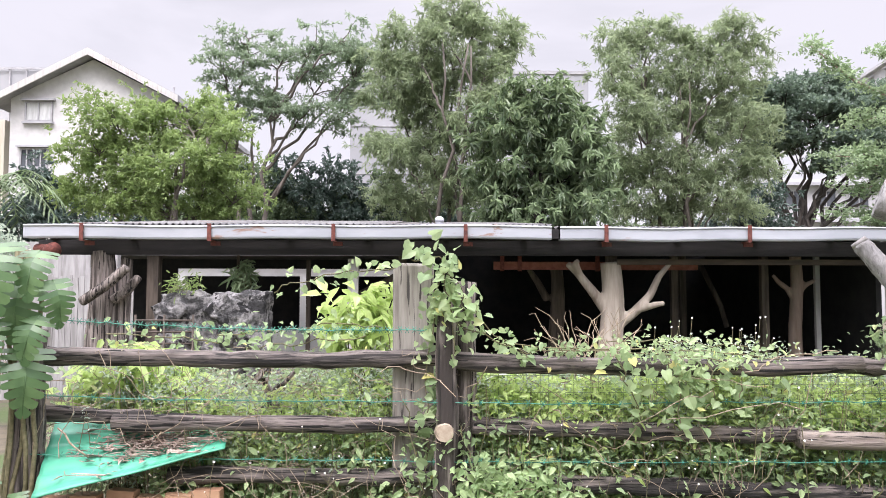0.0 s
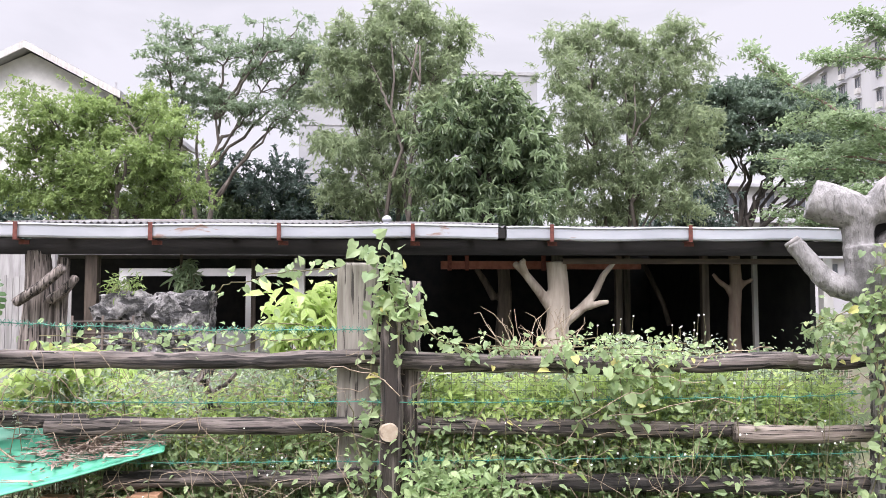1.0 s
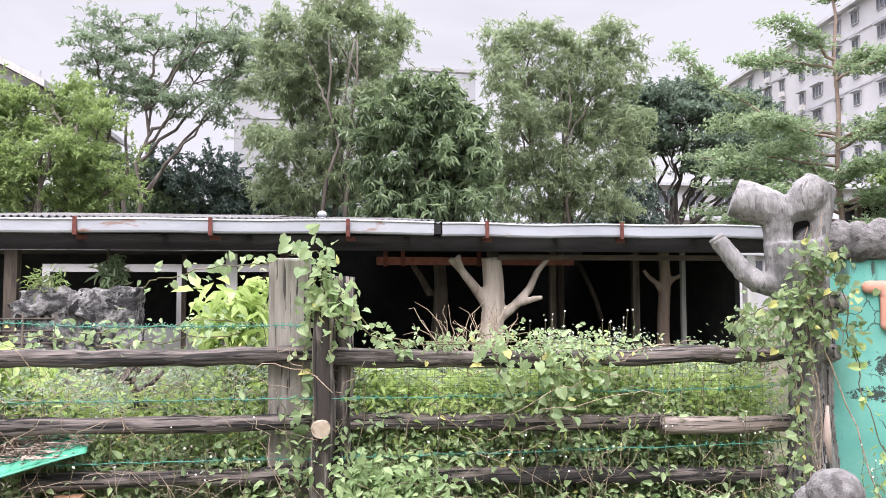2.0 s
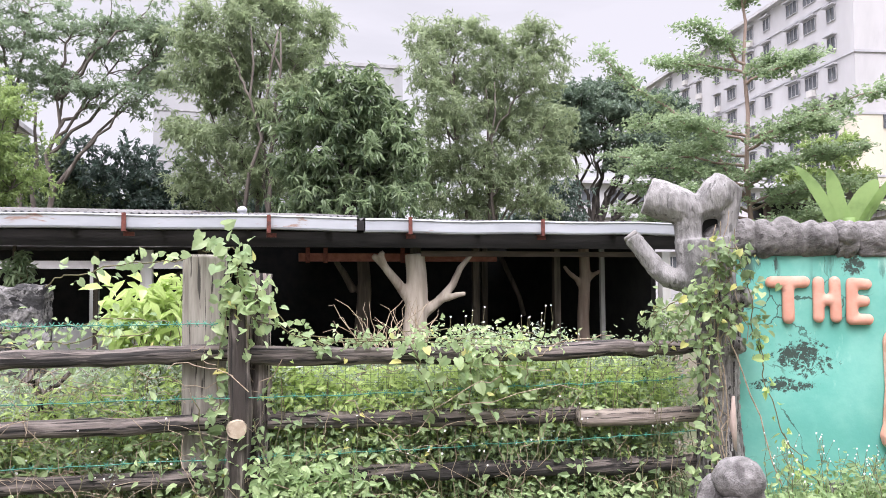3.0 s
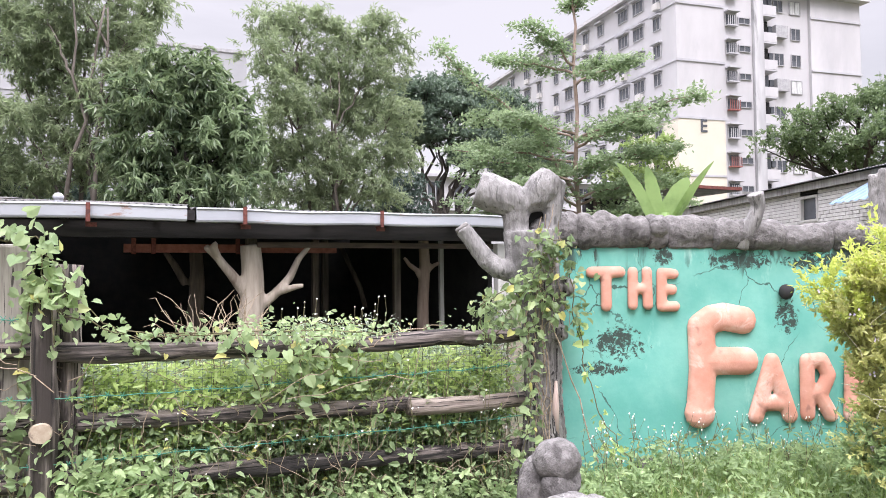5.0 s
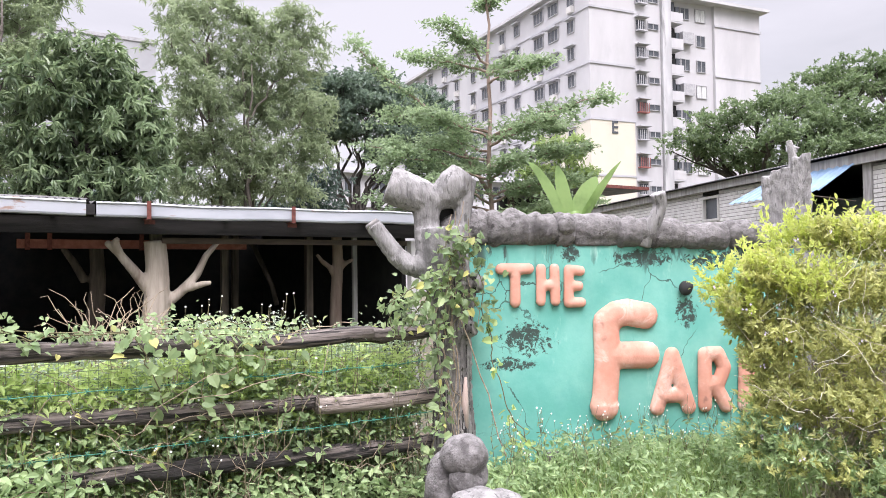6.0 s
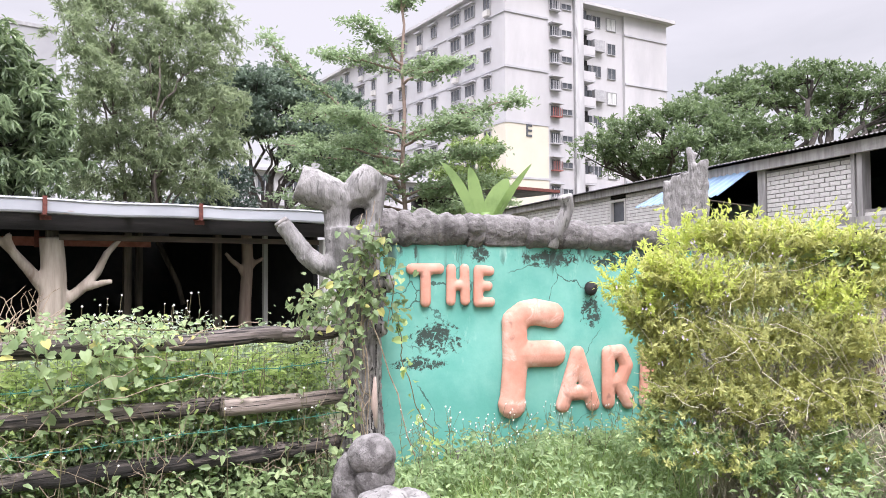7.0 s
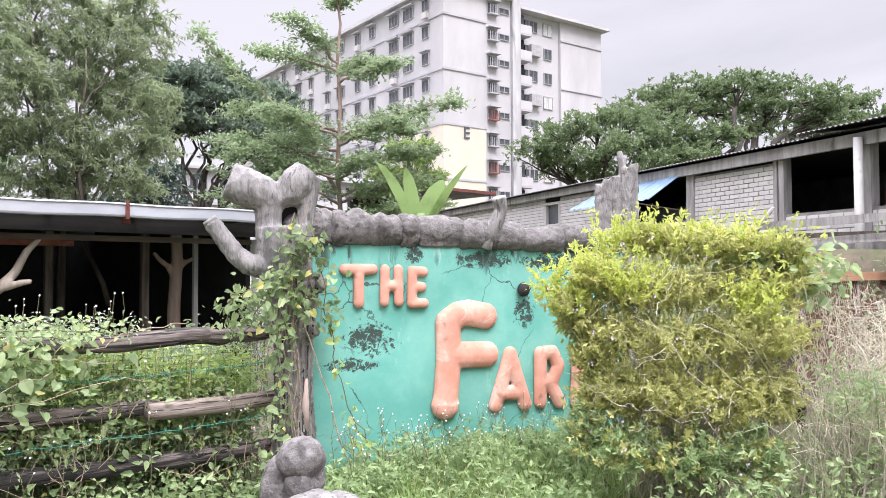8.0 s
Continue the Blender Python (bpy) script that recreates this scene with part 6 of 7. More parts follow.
# ---- weeds, vines and shrubs ----
def weed_patch(label, boxes, n, size, mat, shape=LEAF4, width=0.42, stems=60, droop=0.1, name="weeds", hump=0.07):
    """Undergrowth inside boxes (x0, x1, y0, y1, z0, z1): tufts of leaves on thin stems."""
    g, w = Geo(), Geo()
    root = thing(name, (0.5 * (boxes[0][0] + boxes[0][1]), boxes[0][2], 0.1), label, "weeds", kind="stuff")
    per = n // len(boxes)
    for x0, x1, y0, y1, z0, z1 in boxes:
        k = max(8, per // 26)
        c = np.stack([rng.uniform(x0, x1, k), rng.uniform(y0, y1, k), z0 + (z1 - z0) * rng.uniform(0, 1, k) ** 0.8], 1)
        c[:, 2] += hump * np.sin(c[:, 0] * 3.1 + c[:, 1]) * (c[:, 2] - z0) / (z1 - z0)
        s = size * 1.5
        at = np.repeat(c, 26, 0) + rng.normal(size=(k * 26, 3)) * np.array((s, s, s * 0.9))
        leaves(g, at, rand_dirs(len(at), droop, 0.7) + np.array((0, -0.35, 0)), ups(len(at), 0.6) + np.array((0, -0.75, 0)), size * rng.uniform(0.5, 1.4, len(at)), width, shape)
        for i in rng.integers(0, k, stems // len(boxes)):
            q = curve_pts((c[i][0] + rng.normal(0, 0.1), c[i][1], 0.1), c[i], 5, 0, 0.03)
            w.tube(q, (0.004, 0.004, 0.0035, 0.003, 0.002), 4, caps=False)
    g.make("foliage", mat, root, smooth=False, kind="stuff")
    w.make("stems", STEM, root, kind="stuff")
    return root


weed_patch("dense green undergrowth behind the log fence", [(-3.7, -1.2, 5.3, 6.2, 0.15, 1.18), (-1.2, 0.6, 5.25, 6.2, 0.15, 1.22), (0.6, 2.3, 5.25, 6.2, 0.15, 1.25)], 30000, 0.062, L_WEED, LEAF6, stems=90)
weed_patch("pale small-leaved weeds among the undergrowth", [(-3.3, -1.2, 5.15, 5.8, 0.4, 1.25), (-0.8, 0.7, 5.12, 5.8, 0.3, 1.28), (0.7, 2.25, 5.12, 5.8, 0.3, 1.32)], 15000, 0.036, L_PALEWEED, stems=120, width=0.40)
weed_patch("leafy weeds growing through the fence foot", [(-2.9, -1.1, 5.06, 5.2, 0.12, 0.85), (-0.9, -0.2, 4.75, 4.95, 0.12, 0.62), (-0.2, 2.1, 5.06, 5.2, 0.12, 0.78), (-0.2, 2.1, 4.80, 4.92, 0.08, 0.28), (-2.4, -1.1, 4.80, 4.92, 0.08, 0.34), (-0.8, 2.1, 5.06, 5.2, 0.45, 1.0)], 11000, 0.062, L_FRESH, LEAF6, 0.50, 60)
weed_patch("tall weeds before the dark shed", [(-0.4, 1.0, 5.6, 6.6, 0.8, 1.12), (1.0, 2.3, 5.8, 6.8, 0.8, 1.10), (-3.6, -1.6, 6.0, 7.4, 0.5, 1.15)], 8000, 0.055, L_WEED, LEAF6, stems=80, hump=0.06)
weed_patch("bright sunlit weeds under the rail", [(-0.8, 0.4, 5.1, 5.4, 0.40, 1.20), (0.4, 2.2, 5.1, 5.4, 0.40, 1.22), (-3.0, -1.3, 5.2, 5.5, 0.55, 1.1), (-0.8, 2.2, 5.1, 5.3, 0.75, 1.22)], 18000, 0.056, L_LIME, LEAF6, 0.36, 40)
weed_patch("sparse light green seedlings at the fence foot", [(-2.8, -1.1, 5.08, 5.25, 0.25, 0.95), (-0.8, 0.5, 5.06, 5.25, 0.25, 1.0), (0.5, 2.1, 5.06, 5.25, 0.25, 1.05)], 9000, 0.046, L_VINE, LEAF6, 0.5, 60)
weed_patch("pale wiry weed stalks in the undergrowth", [(-3.3, -1.2, 4.95, 5.4, 0.5, 1.30), (-0.8, 0.7, 4.95, 5.4, 0.4, 1.38), (0.7, 2.25, 4.95, 5.4, 0.4, 1.42)], 3600, 0.024, L_PALEWEED, stems=200)


def vine(name, label, paths, per_m, leaf, mat, spread, shape=HEART, width=0.8, droop=0.5, stem_r=0.004, category="vine", face=(0, -0.7, 0.7), stem_mat=None):
    root = thing(name, tuple(paths[0][0]), label, category)
    g, w = Geo(), Geo()
    for p in paths:
        p = np.array(p, float)
        seg = np.linalg.norm(np.diff(p, axis=0), axis=1)
        n = max(4, int(seg.sum() * per_m))
        t = np.sort(rng.uniform(0, seg.sum(), n))
        acc = np.concatenate([[0], np.cumsum(seg)])
        i = np.clip(np.searchsorted(acc, t) - 1, 0, len(seg) - 1)
        at = p[i] + (p[i + 1] - p[i]) * ((t - acc[i]) / seg[i])[:, None]
        fine = curve_pts(p[0], p[1], 2)
        w.tube(np.concatenate([curve_pts(a, b, 6, 0.0, 0.012)[:-1] for a, b in zip(p[:-1], p[1:])] + [p[-1:]]), stem_r, 5, caps=False)
        at = at + rng.normal(size=at.shape) * np.asarray(spread)
        leaves(g, at, rand_dirs(n, droop, 0.7), rng.normal(0, 0.75, (n, 3)) + np.asarray(face), leaf * rng.uniform(0.5, 1.35, n), width, shape)
    g.make("foliage", mat, root, smooth=False)
    w.make("stem_tangle", stem_mat or STEM, root, kind="stuff")
    return root


# on the wide post
vine("post_vine", "light green vine with heart-shaped leaves over the slab post",
     [[(-1.1, 4.93, 0.7), (-1.1, 4.92, 1.3), (-1.02, 4.93, 1.85), (-0.95, 4.92, 1.97)], [(-1.2, 4.98, 2.0), (-1.02, 4.92, 2.02), (-0.9, 4.9, 1.85), (-0.84, 4.88, 1.62)], [(-1.0, 4.9, 1.95), (-0.95, 4.86, 1.7), (-0.92, 4.86, 1.4)],
      [(-1.05, 4.9, 1.8), (-0.88, 4.88, 1.55)]], 75, 0.072, L_VINE, (0.055, 0.035, 0.055))
vine("trailing_vine", "thin trailing vine running off the post along the rail",
     [[(-0.85, 4.9, 1.75), (-0.7, 4.92, 1.55), (-0.5, 4.95, 1.42), (-0.2, 4.95, 1.4)], [(-1.3, 5.0, 1.95), (-1.6, 5.0, 1.93), (-2.0, 5.02, 1.85), (-2.1, 5.02, 1.78)], [(-0.9, 4.9, 1.6), (-0.6, 4.9, 1.45), (-0.4, 4.93, 1.35)]], 42, 0.055, L_VINE, (0.04, 0.04, 0.04))
vine("rail_vine", "green vine sprawling along the top rail",
     [[(-2.5, 5.15, 1.50), (-2.1, 5.15, 1.52), (-1.7, 5.15, 1.58), (-1.4, 5.15, 1.55)], [(-2.3, 5.1, 1.42), (-1.9, 5.1, 1.45), (-1.5, 5.1, 1.5)], [(-3.3, 5.3, 1.5), (-2.9, 5.3, 1.48), (-2.5, 5.2, 1.44)]], 80, 0.06, L_VINE, (0.06, 0.06, 0.06), shape=LEAF6, width=0.55)
vine("draped_vine", "thick mat of light green vine draped over the top rail",
     [[(-0.6, 4.95, 1.46), (-0.2, 4.93, 1.43), (0.3, 4.92, 1.43), (0.8, 4.92, 1.40), (1.2, 4.92, 1.36)], [(-0.3, 4.9, 1.42), (0.3, 4.88, 1.40), (0.9, 4.88, 1.34)], [(0.1, 5.1, 1.46), (0.6, 5.1, 1.46), (1.1, 5.1, 1.42)]], 125, 0.044, L_VINE, (0.12, 0.07, 0.045), shape=LEAF6, width=0.62)
vine("hanging_vine", "hanging cluster of large pale green vine leaves",
     [[(0.1, 4.86, 1.38), (0.2, 4.84, 1.15), (0.25, 4.84, 0.98)], [(0.4, 4.86, 1.4), (0.5, 4.84, 1.2), (0.52, 4.83, 0.92)], [(0.7, 4.86, 1.38), (0.72, 4.84, 1.15), (0.6, 4.83, 1.0)], [(0.9, 4.86, 1.32), (0.88, 4.84, 1.1)], [(0.3, 4.85, 1.3), (0.8, 4.85, 1.2)]], 75, 0.072, L_VINE, (0.09, 0.045, 0.07))
vine("fence_creeper", "green creeper climbing the lower rails", [[(-1.1, 4.88, 0.3), (-1.15, 4.88, 0.7), (-1.25, 4.9, 1.1)], [(-0.85, 4.88, 0.3), (-0.8, 4.86, 0.65), (-0.88, 4.86, 0.95)], [(-0.7, 4.86, 0.3), (-0.6, 4.85, 0.6)], [(1.0, 5.1, 0.5), (1.1, 5.1, 0.9), (1.3, 5.0, 1.2)], [(1.75, 4.88, 0.3), (1.8, 4.88, 0.6)]],
     85, 0.066, L_VINE, (0.08, 0.04, 0.08), shape=LEAF6, width=0.5)
# on the cement trunk
vine("trunk_vine", "leafy vine wrapped round the cement tree trunk",
     [[(2.05, 4.68, 0.3), (2.12, 4.66, 0.8), (2.12, 4.66, 1.3), (2.2, 4.64, 1.75), (2.28, 4.62, 2.0)], [(1.9, 4.75, 1.35), (2.05, 4.68, 1.6), (2.2, 4.63, 1.85), (2.3, 4.6, 2.0)], [(2.3, 4.6, 1.98), (2.42, 4.58, 1.85), (2.46, 4.58, 1.6), (2.44, 4.6, 1.4)], [(1.8, 4.8, 1.55), (2.0, 4.7, 1.68), (2.2, 4.63, 1.65)], [(2.2, 4.63, 1.7), (2.3, 4.6, 1.5), (2.2, 4.62, 1.3)], [(2.12, 4.66, 1.9), (2.24, 4.62, 2.04), (2.36, 4.58, 2.02), (2.42, 4.57, 1.9)], [(1.84, 4.78, 1.62), (1.80, 4.8, 1.45), (1.86, 4.78, 1.3)]],
     125, 0.055, L_CREEPER, (0.06, 0.05, 0.06), width=0.72)
vine("yellowing_vine", "thin yellowing vine hanging beside the cement trunk",
     [[(2.50, 4.6, 1.35), (2.58, 4.58, 1.0), (2.66, 4.52, 0.7), (2.74, 4.42, 0.38)], [(2.50, 4.6, 1.5), (2.53, 4.58, 1.2)], [(2.62, 4.5, 0.75), (2.82, 4.38, 0.35)]], 24, 0.058, L_LIME, (0.03, 0.02, 0.03))
g = Geo()
g.tube(curve_pts(st(0.02, 1.50, 0.2), st(0.36, 0.42, 0.30), 9, -0.05, 0.012), 0.005, 5, caps=False)
for k in range(9):
    g.tube(curve_pts(st(rng.uniform(0.0, 0.14), rng.uniform(1.9, 2.3), 0.12), st(rng.uniform(-0.05, 0.2), rng.uniform(1.3, 1.7), 0.2), 9, 0.0, 0.03), 0.0035, 4, caps=False)
tagged(g.make("dry_vine_stems", DRY_STEM, kind="stuff"), "long dry runners hanging from the cement trunk", "vine")
g = Geo()
for k in range(6):
    a, b = rng.uniform(-0.16, 0.1), rng.uniform(-0.2, 0.14)
    g.tube(curve_pts(st(a, rng.uniform(1.2, 1.75), 0.2), st(b, rng.uniform(0.3, 1.0), 0.22), 9, 0.0, 0.025), rng.uniform(0.003, 0.006), 4, caps=False)
tagged(g.make("dry_vine_stems", DRY_STEM, kind="stuff"), "dry brown vine stems on the cement trunk", "vine")


def shrub(name, label, centre, radii, tips, per, leaf, width, mat, tip_r=0.1, shape=LEAF6, droop=0.3, foot=0.1, category="shrub", hollow=0.5, twig=0.006, top_mat=None):
    root = thing(name, (centre[0], centre[1], foot), label, category)
    g, w = Geo(), Geo()
    t = cloud(tips, centre, radii, hollow)
    t = t[t[:, 2] > foot + 0.05]
    for q in t[::2]:
        w.tube(curve_pts((centre[0] + rng.normal(0, radii[0] * 0.2), centre[1] + rng.normal(0, radii[1] * 0.2), foot), q, 6, -0.05, 0.04), np.linspace(twig * 1.6, twig * 0.4, 6), 4, caps=False)
    n = len(t) * per
    at = np.repeat(t, per, 0) + rng.normal(size=(n, 3)) * tip_r
    leaves(g, at, rand_dirs(n, droop, 0.8), ups(n, 0.6), leaf * rng.uniform(0.55, 1.3, n), width, shape)
    g.make("foliage", mat, root, smooth=False)
    w.make("branchwork", STEM, root, kind="stuff")
    return root


shrub("lime_shrub", "bright lime green shrub with drooping oval leaves", (-1.52, 5.75, 1.52), (0.30, 0.25, 0.33), 34, 14, 0.17, 0.36, L_LIME, 0.07, droop=0.9)
shrub("lime_shrub", "bright lime green shrub with drooping oval leaves", (-3.25, 5.6, 1.12), (0.48, 0.25, 0.26), 42, 12, 0.17, 0.36, L_LIME, 0.07, droop=0.9)
shrub("fern_clump", "fern clump on the limestone rock", (-3.75, 8.3, 1.86), (0.18, 0.12, 0.07), 16, 12, 0.08, 0.2, L_BRIGHT, 0.06, foot=1.6)
shrub("hanging_fern", "dark green hanging fern by the shed post", (-3.28, 9.1, 1.95), (0.10, 0.1, 0.2), 22, 12, 0.14, 0.22, L_SAP, 0.05, foot=1.6, droop=0.8)
shrub("far_shrub", "pale green shrub beside the shed end", (-6.6, 9.5, 2.2), (0.5, 0.4, 0.35), 60, 24, 0.09, 0.45, L_PALEWEED, 0.1)
shrub("shed_weed", "dark green weed in front of the shed", (4.1, 8.4, 1.2), (0.25, 0.2, 0.3), 26, 16, 0.09, 0.4, L_WEED, 0.08)
g = Geo().tube([(-2.93, 8.4, 1.62), (-2.93, 8.4, 1.80)], (0.07, 0.10), 14)
g.tube([(-2.93, 8.4, 1.80), (-2.93, 8.4, 1.795)], (0.11, 0.11), 14)
tagged(g.make("flower_pot", DARK_HOLE), "dark plastic flower pot beside the rocks", "pot")

# golden shrub before the sign wall
gold = thing("golden_shrub", (3.95, 2.6, 0.15), "large golden green flowering shrub before the sign wall", "shrub")
g, g2, g3, w, fl = Geo(), Geo(), Geo(), Geo(), Geo()
G_TOP = [((3.84, 3.03, 1.88), (0.14, 0.14, 0.09)), ((3.93, 2.81, 1.91), (0.16, 0.16, 0.08)), ((4.02, 2.59, 1.85), (0.19, 0.19, 0.10)), ((4.23, 2.40, 1.87), (0.19, 0.19, 0.08)), ((4.46, 2.19, 1.81), (0.17, 0.17, 0.08)), ((3.46, 3.26, 1.60), (0.12, 0.12, 0.06)), ((3.49, 3.11, 1.47), (0.15, 0.15, 0.08)), ((3.58, 3.01, 1.68), (0.17, 0.17, 0.10)), ((4.06, 2.16, 1.48), (0.20, 0.20, 0.05)), ((3.59, 2.73, 1.61), (0.20, 0.20, 0.09))]
G_MID = G_TOP[1:5] + G_TOP[6:8] + [((3.58, 3.04, 1.15), (0.10, 0.10, 0.15)), ((3.61, 3.02, 0.92), (0.09, 0.09, 0.14)), ((3.52, 3.09, 1.34), (0.10, 0.10, 0.08)), ((3.74, 2.87, 1.55), (0.23, 0.23, 0.15)), ((3.90, 2.59, 1.57), (0.26, 0.26, 0.15)), ((4.27, 2.38, 1.60), (0.27, 0.27, 0.15)), ((4.50, 2.15, 1.62), (0.15, 0.15, 0.13)), ((3.59, 2.89, 1.27), (0.19, 0.19, 0.15)), ((3.76, 2.59, 1.24), (0.26, 0.26, 0.17)), ((4.03, 2.34, 1.26), (0.26, 0.26, 0.17)), ((4.26, 2.13, 1.28), (0.18, 0.18, 0.17)), ((3.56, 2.79, 0.93), (0.17, 0.17, 0.17)), ((3.70, 2.52, 0.91), (0.22, 0.22, 0.16)), ((3.94, 2.30, 0.91), (0.22, 0.22, 0.16)), ((4.25, 2.15, 0.91), (0.18, 0.18, 0.17))]
G_LOW = [((3.55, 2.68, 0.61), (0.20, 0.20, 0.16)), ((3.70, 2.41, 0.57), (0.23, 0.23, 0.16)), ((4.05, 2.21, 0.58), (0.22, 0.22, 0.16)), ((3.48, 3.02, 0.67), (0.15, 0.15, 0.15)), ((4.33, 2.62, 0.96), (0.32, 0.32, 0.24)), ((4.12, 2.94, 1.11), (0.28, 0.28, 0.24)), ((4.65, 2.44, 1.27), (0.28, 0.28, 0.24))]
FOOT = np.array((4.0, 2.7, 0.15))
for lumps_, geo_, sprigs, per_, leaf_ in ((G_TOP, g, 15, 22, 0.042), (G_MID, g3, 40, 24, 0.040), (G_LOW[:4], g2, 24, 20, 0.042), (G_LOW, g3, 14, 20, 0.040)):
    for c, r in lumps_:
        k = int(sprigs * (1.8 + 38.0 * r[0] * r[2]))
        t = cloud(k, c, np.array(r) * 0.90, 0.35)
        out = t - np.array((4.0, 2.7, 0.6))
        out = out / np.linalg.norm(out, axis=1)[:, None] * 0.7 + rng.normal(0, 0.5, t.shape) + np.array((-0.05, -0.1, 0.35))
        sprays(geo_, t, out, per_, 0.24 if geo_ is g else 0.15, leaf_, 0.42, -0.1, LEAF4, 0.7)
        for q, d in zip(t[::16], out[::16]):
            w.tube(np.concatenate([curve_pts(FOOT + rng.normal(0, 0.14, 3) * np.array((1, 1, 0)), q, 7, -0.10, 0.04), [q + d * 0.12]]), np.linspace(0.006, 0.001, 8), 4, caps=False)
        for q in t[::40]:
            m = 5
            a = np.arange(m) * 2 * math.pi / m
            d = np.stack([np.cos(a), -0.8 * np.ones(m), np.sin(a)], 1)
            for e in range(3):
                leaves(fl, np.repeat((q + np.array((-0.06, -0.06, 0.03)) + rng.normal(0, 0.012, 3))[None], m, 0), d, np.tile((0, -1.0, 0.3), (m, 1)), 0.014, 0.8)
# bare wiry twigs that stand out of the leaves
for k in range(150):
    a = cloud(1, (3.9, 2.6, 1.05), (0.72, 0.55, 0.75), 0.6)[0]
    w.tube(curve_pts(a, a + np.array((rng.normal(0, 0.2), rng.normal(-0.05, 0.16), rng.normal(0.02, 0.14))), 6, rng.normal(0, 0.05), 0.012), np.linspace(0.0026, 0.0012, 6), 4, caps=False)
g.make("young_foliage", L_YELLOW, gold, "bright yellow-green young sprigs", smooth=False)
g3.make("foliage", L_GOLD, gold, "golden olive-green leaves", smooth=False)
g2.make("lower_foliage", L_FRESH, gold, "darker green lower leaves", smooth=False)
w.make("branchwork", L_STRAW, gold, kind="stuff")
fl.make("blossom", LILAC, gold, "tiny pale lilac flowers", smooth=False, kind="stuff")
vine("shrub_creeper", "green leafy creeper over the golden shrub",
     [[(4.3, 2.35, 1.8), (4.5, 2.05, 1.9), (4.75, 1.85, 1.8)], [(4.4, 2.3, 1.7), (4.7, 1.9, 1.65)], [(4.2, 2.5, 1.9), (4.6, 2.2, 1.85)], [(4.6, 2.3, 1.6), (4.8, 2.0, 1.7)]], 110, 0.085, L_VINE, (0.07, 0.07, 0.07), shape=HEART, width=0.75)

# dry brambles and straw
g, w = Geo(), Geo()
n = 6500
at = np.stack([rng.uniform(4.3, 5.6, n), rng.uniform(1.1, 2.1, n), 0.3 + 1.25 * rng.uniform(0, 1, n) ** 1.3], 1)
leaves(g, at, rand_dirs(n, -0.2), ups(n), rng.uniform(0.05, 0.24, n), 0.02, BLADE)
bram = thing("dry_brambles", (4.8, 1.6, 0.2), "pale dry tangled brambles and straw", "brambles", kind="stuff")
g.make("straw", L_STRAW, bram, smooth=False, kind="stuff")
for k in range(260):
    a = np.array((rng.uniform(4.1, 5.4), rng.uniform(1.2, 2.2), 0.25))
    w.tube(curve_pts(a, a + np.array((rng.normal(0, 0.5), rng.normal(0, 0.3), rng.uniform(0.4, 1.3))), 8, -0.2, 0.03), np.linspace(0.003, 0.0013, 8), 4, caps=False)
w.make("stems", L_STRAW, bram, kind="stuff")
weed_patch("mixed green weeds at the bramble foot", [(3.3, 5.3, 1.5, 2.5, 0.15, 0.55), (4.3, 5.6, 1.2, 2.0, 0.3, 1.1)], 5200, 0.055, L_FRESH, LEAF6, stems=60)
shrub("edge_tree", "leafy green branches by the white pipe", (8.55, 2.35, 2.35), (0.16, 0.2, 0.75), 40, 20, 0.10, 0.42, L_SAP, 0.1, droop=0.4, foot=1.0)
weed_patch("scrub on the bank below the brick house", [(6.0, 8.6, 3.2, 5.0, 0.8, 1.75), (7.0, 9.5, 2.9, 4.0, 1.0, 1.75)], 6000, 0.09, L_WEED, stems=40)

# grass and flowering weeds before the sign wall
g = Geo()
n = 9000
lx, ly = rng.uniform(0.1, 2.6, n), rng.uniform(-1.6, -0.12, n)
p = np.array([tuple(WM @ Vector((a, b, 0))) for a, b in zip(lx, ly)])
p[:, 2] = ground_height(p[:, 0], p[:, 1]) - 0.02
d = rng.normal(0, 0.45, (n, 3)) + np.array((0, -0.1, 1.0))
leaves(g, p, d, rng.normal(0, 1, (n, 3)) + np.array((0, -1, 0.3)), rng.uniform(0.06, 0.22, n), 0.06, BLADE)
tagged(g.make("grass", L_GRASS, kind="stuff", smooth=False), "green grass before the sign wall", "grass")
a_, b_, c_ = WM @ Vector((0.5, -0.6, 0)), WM @ Vector((1.4, -0.5, 0)), WM @ Vector((2.2, -0.5, 0))
weed_patch("low broad-leaved weeds along the sign wall", [(a_.x - 0.5, a_.x + 0.5, a_.y - 0.35, a_.y + 0.3, 0.2, 0.42), (b_.x - 0.5, b_.x + 0.5, b_.y - 0.4, b_.y + 0.3, 0.22, 0.47), (c_.x - 0.5, c_.x + 0.4, c_.y - 0.4, c_.y + 0.2, 0.2, 0.50), (2.3, 3.6, 2.9, 3.8, 0.12, 0.36)],
           11000, 0.05, L_FRESH, LEAF6, 0.42, 60)


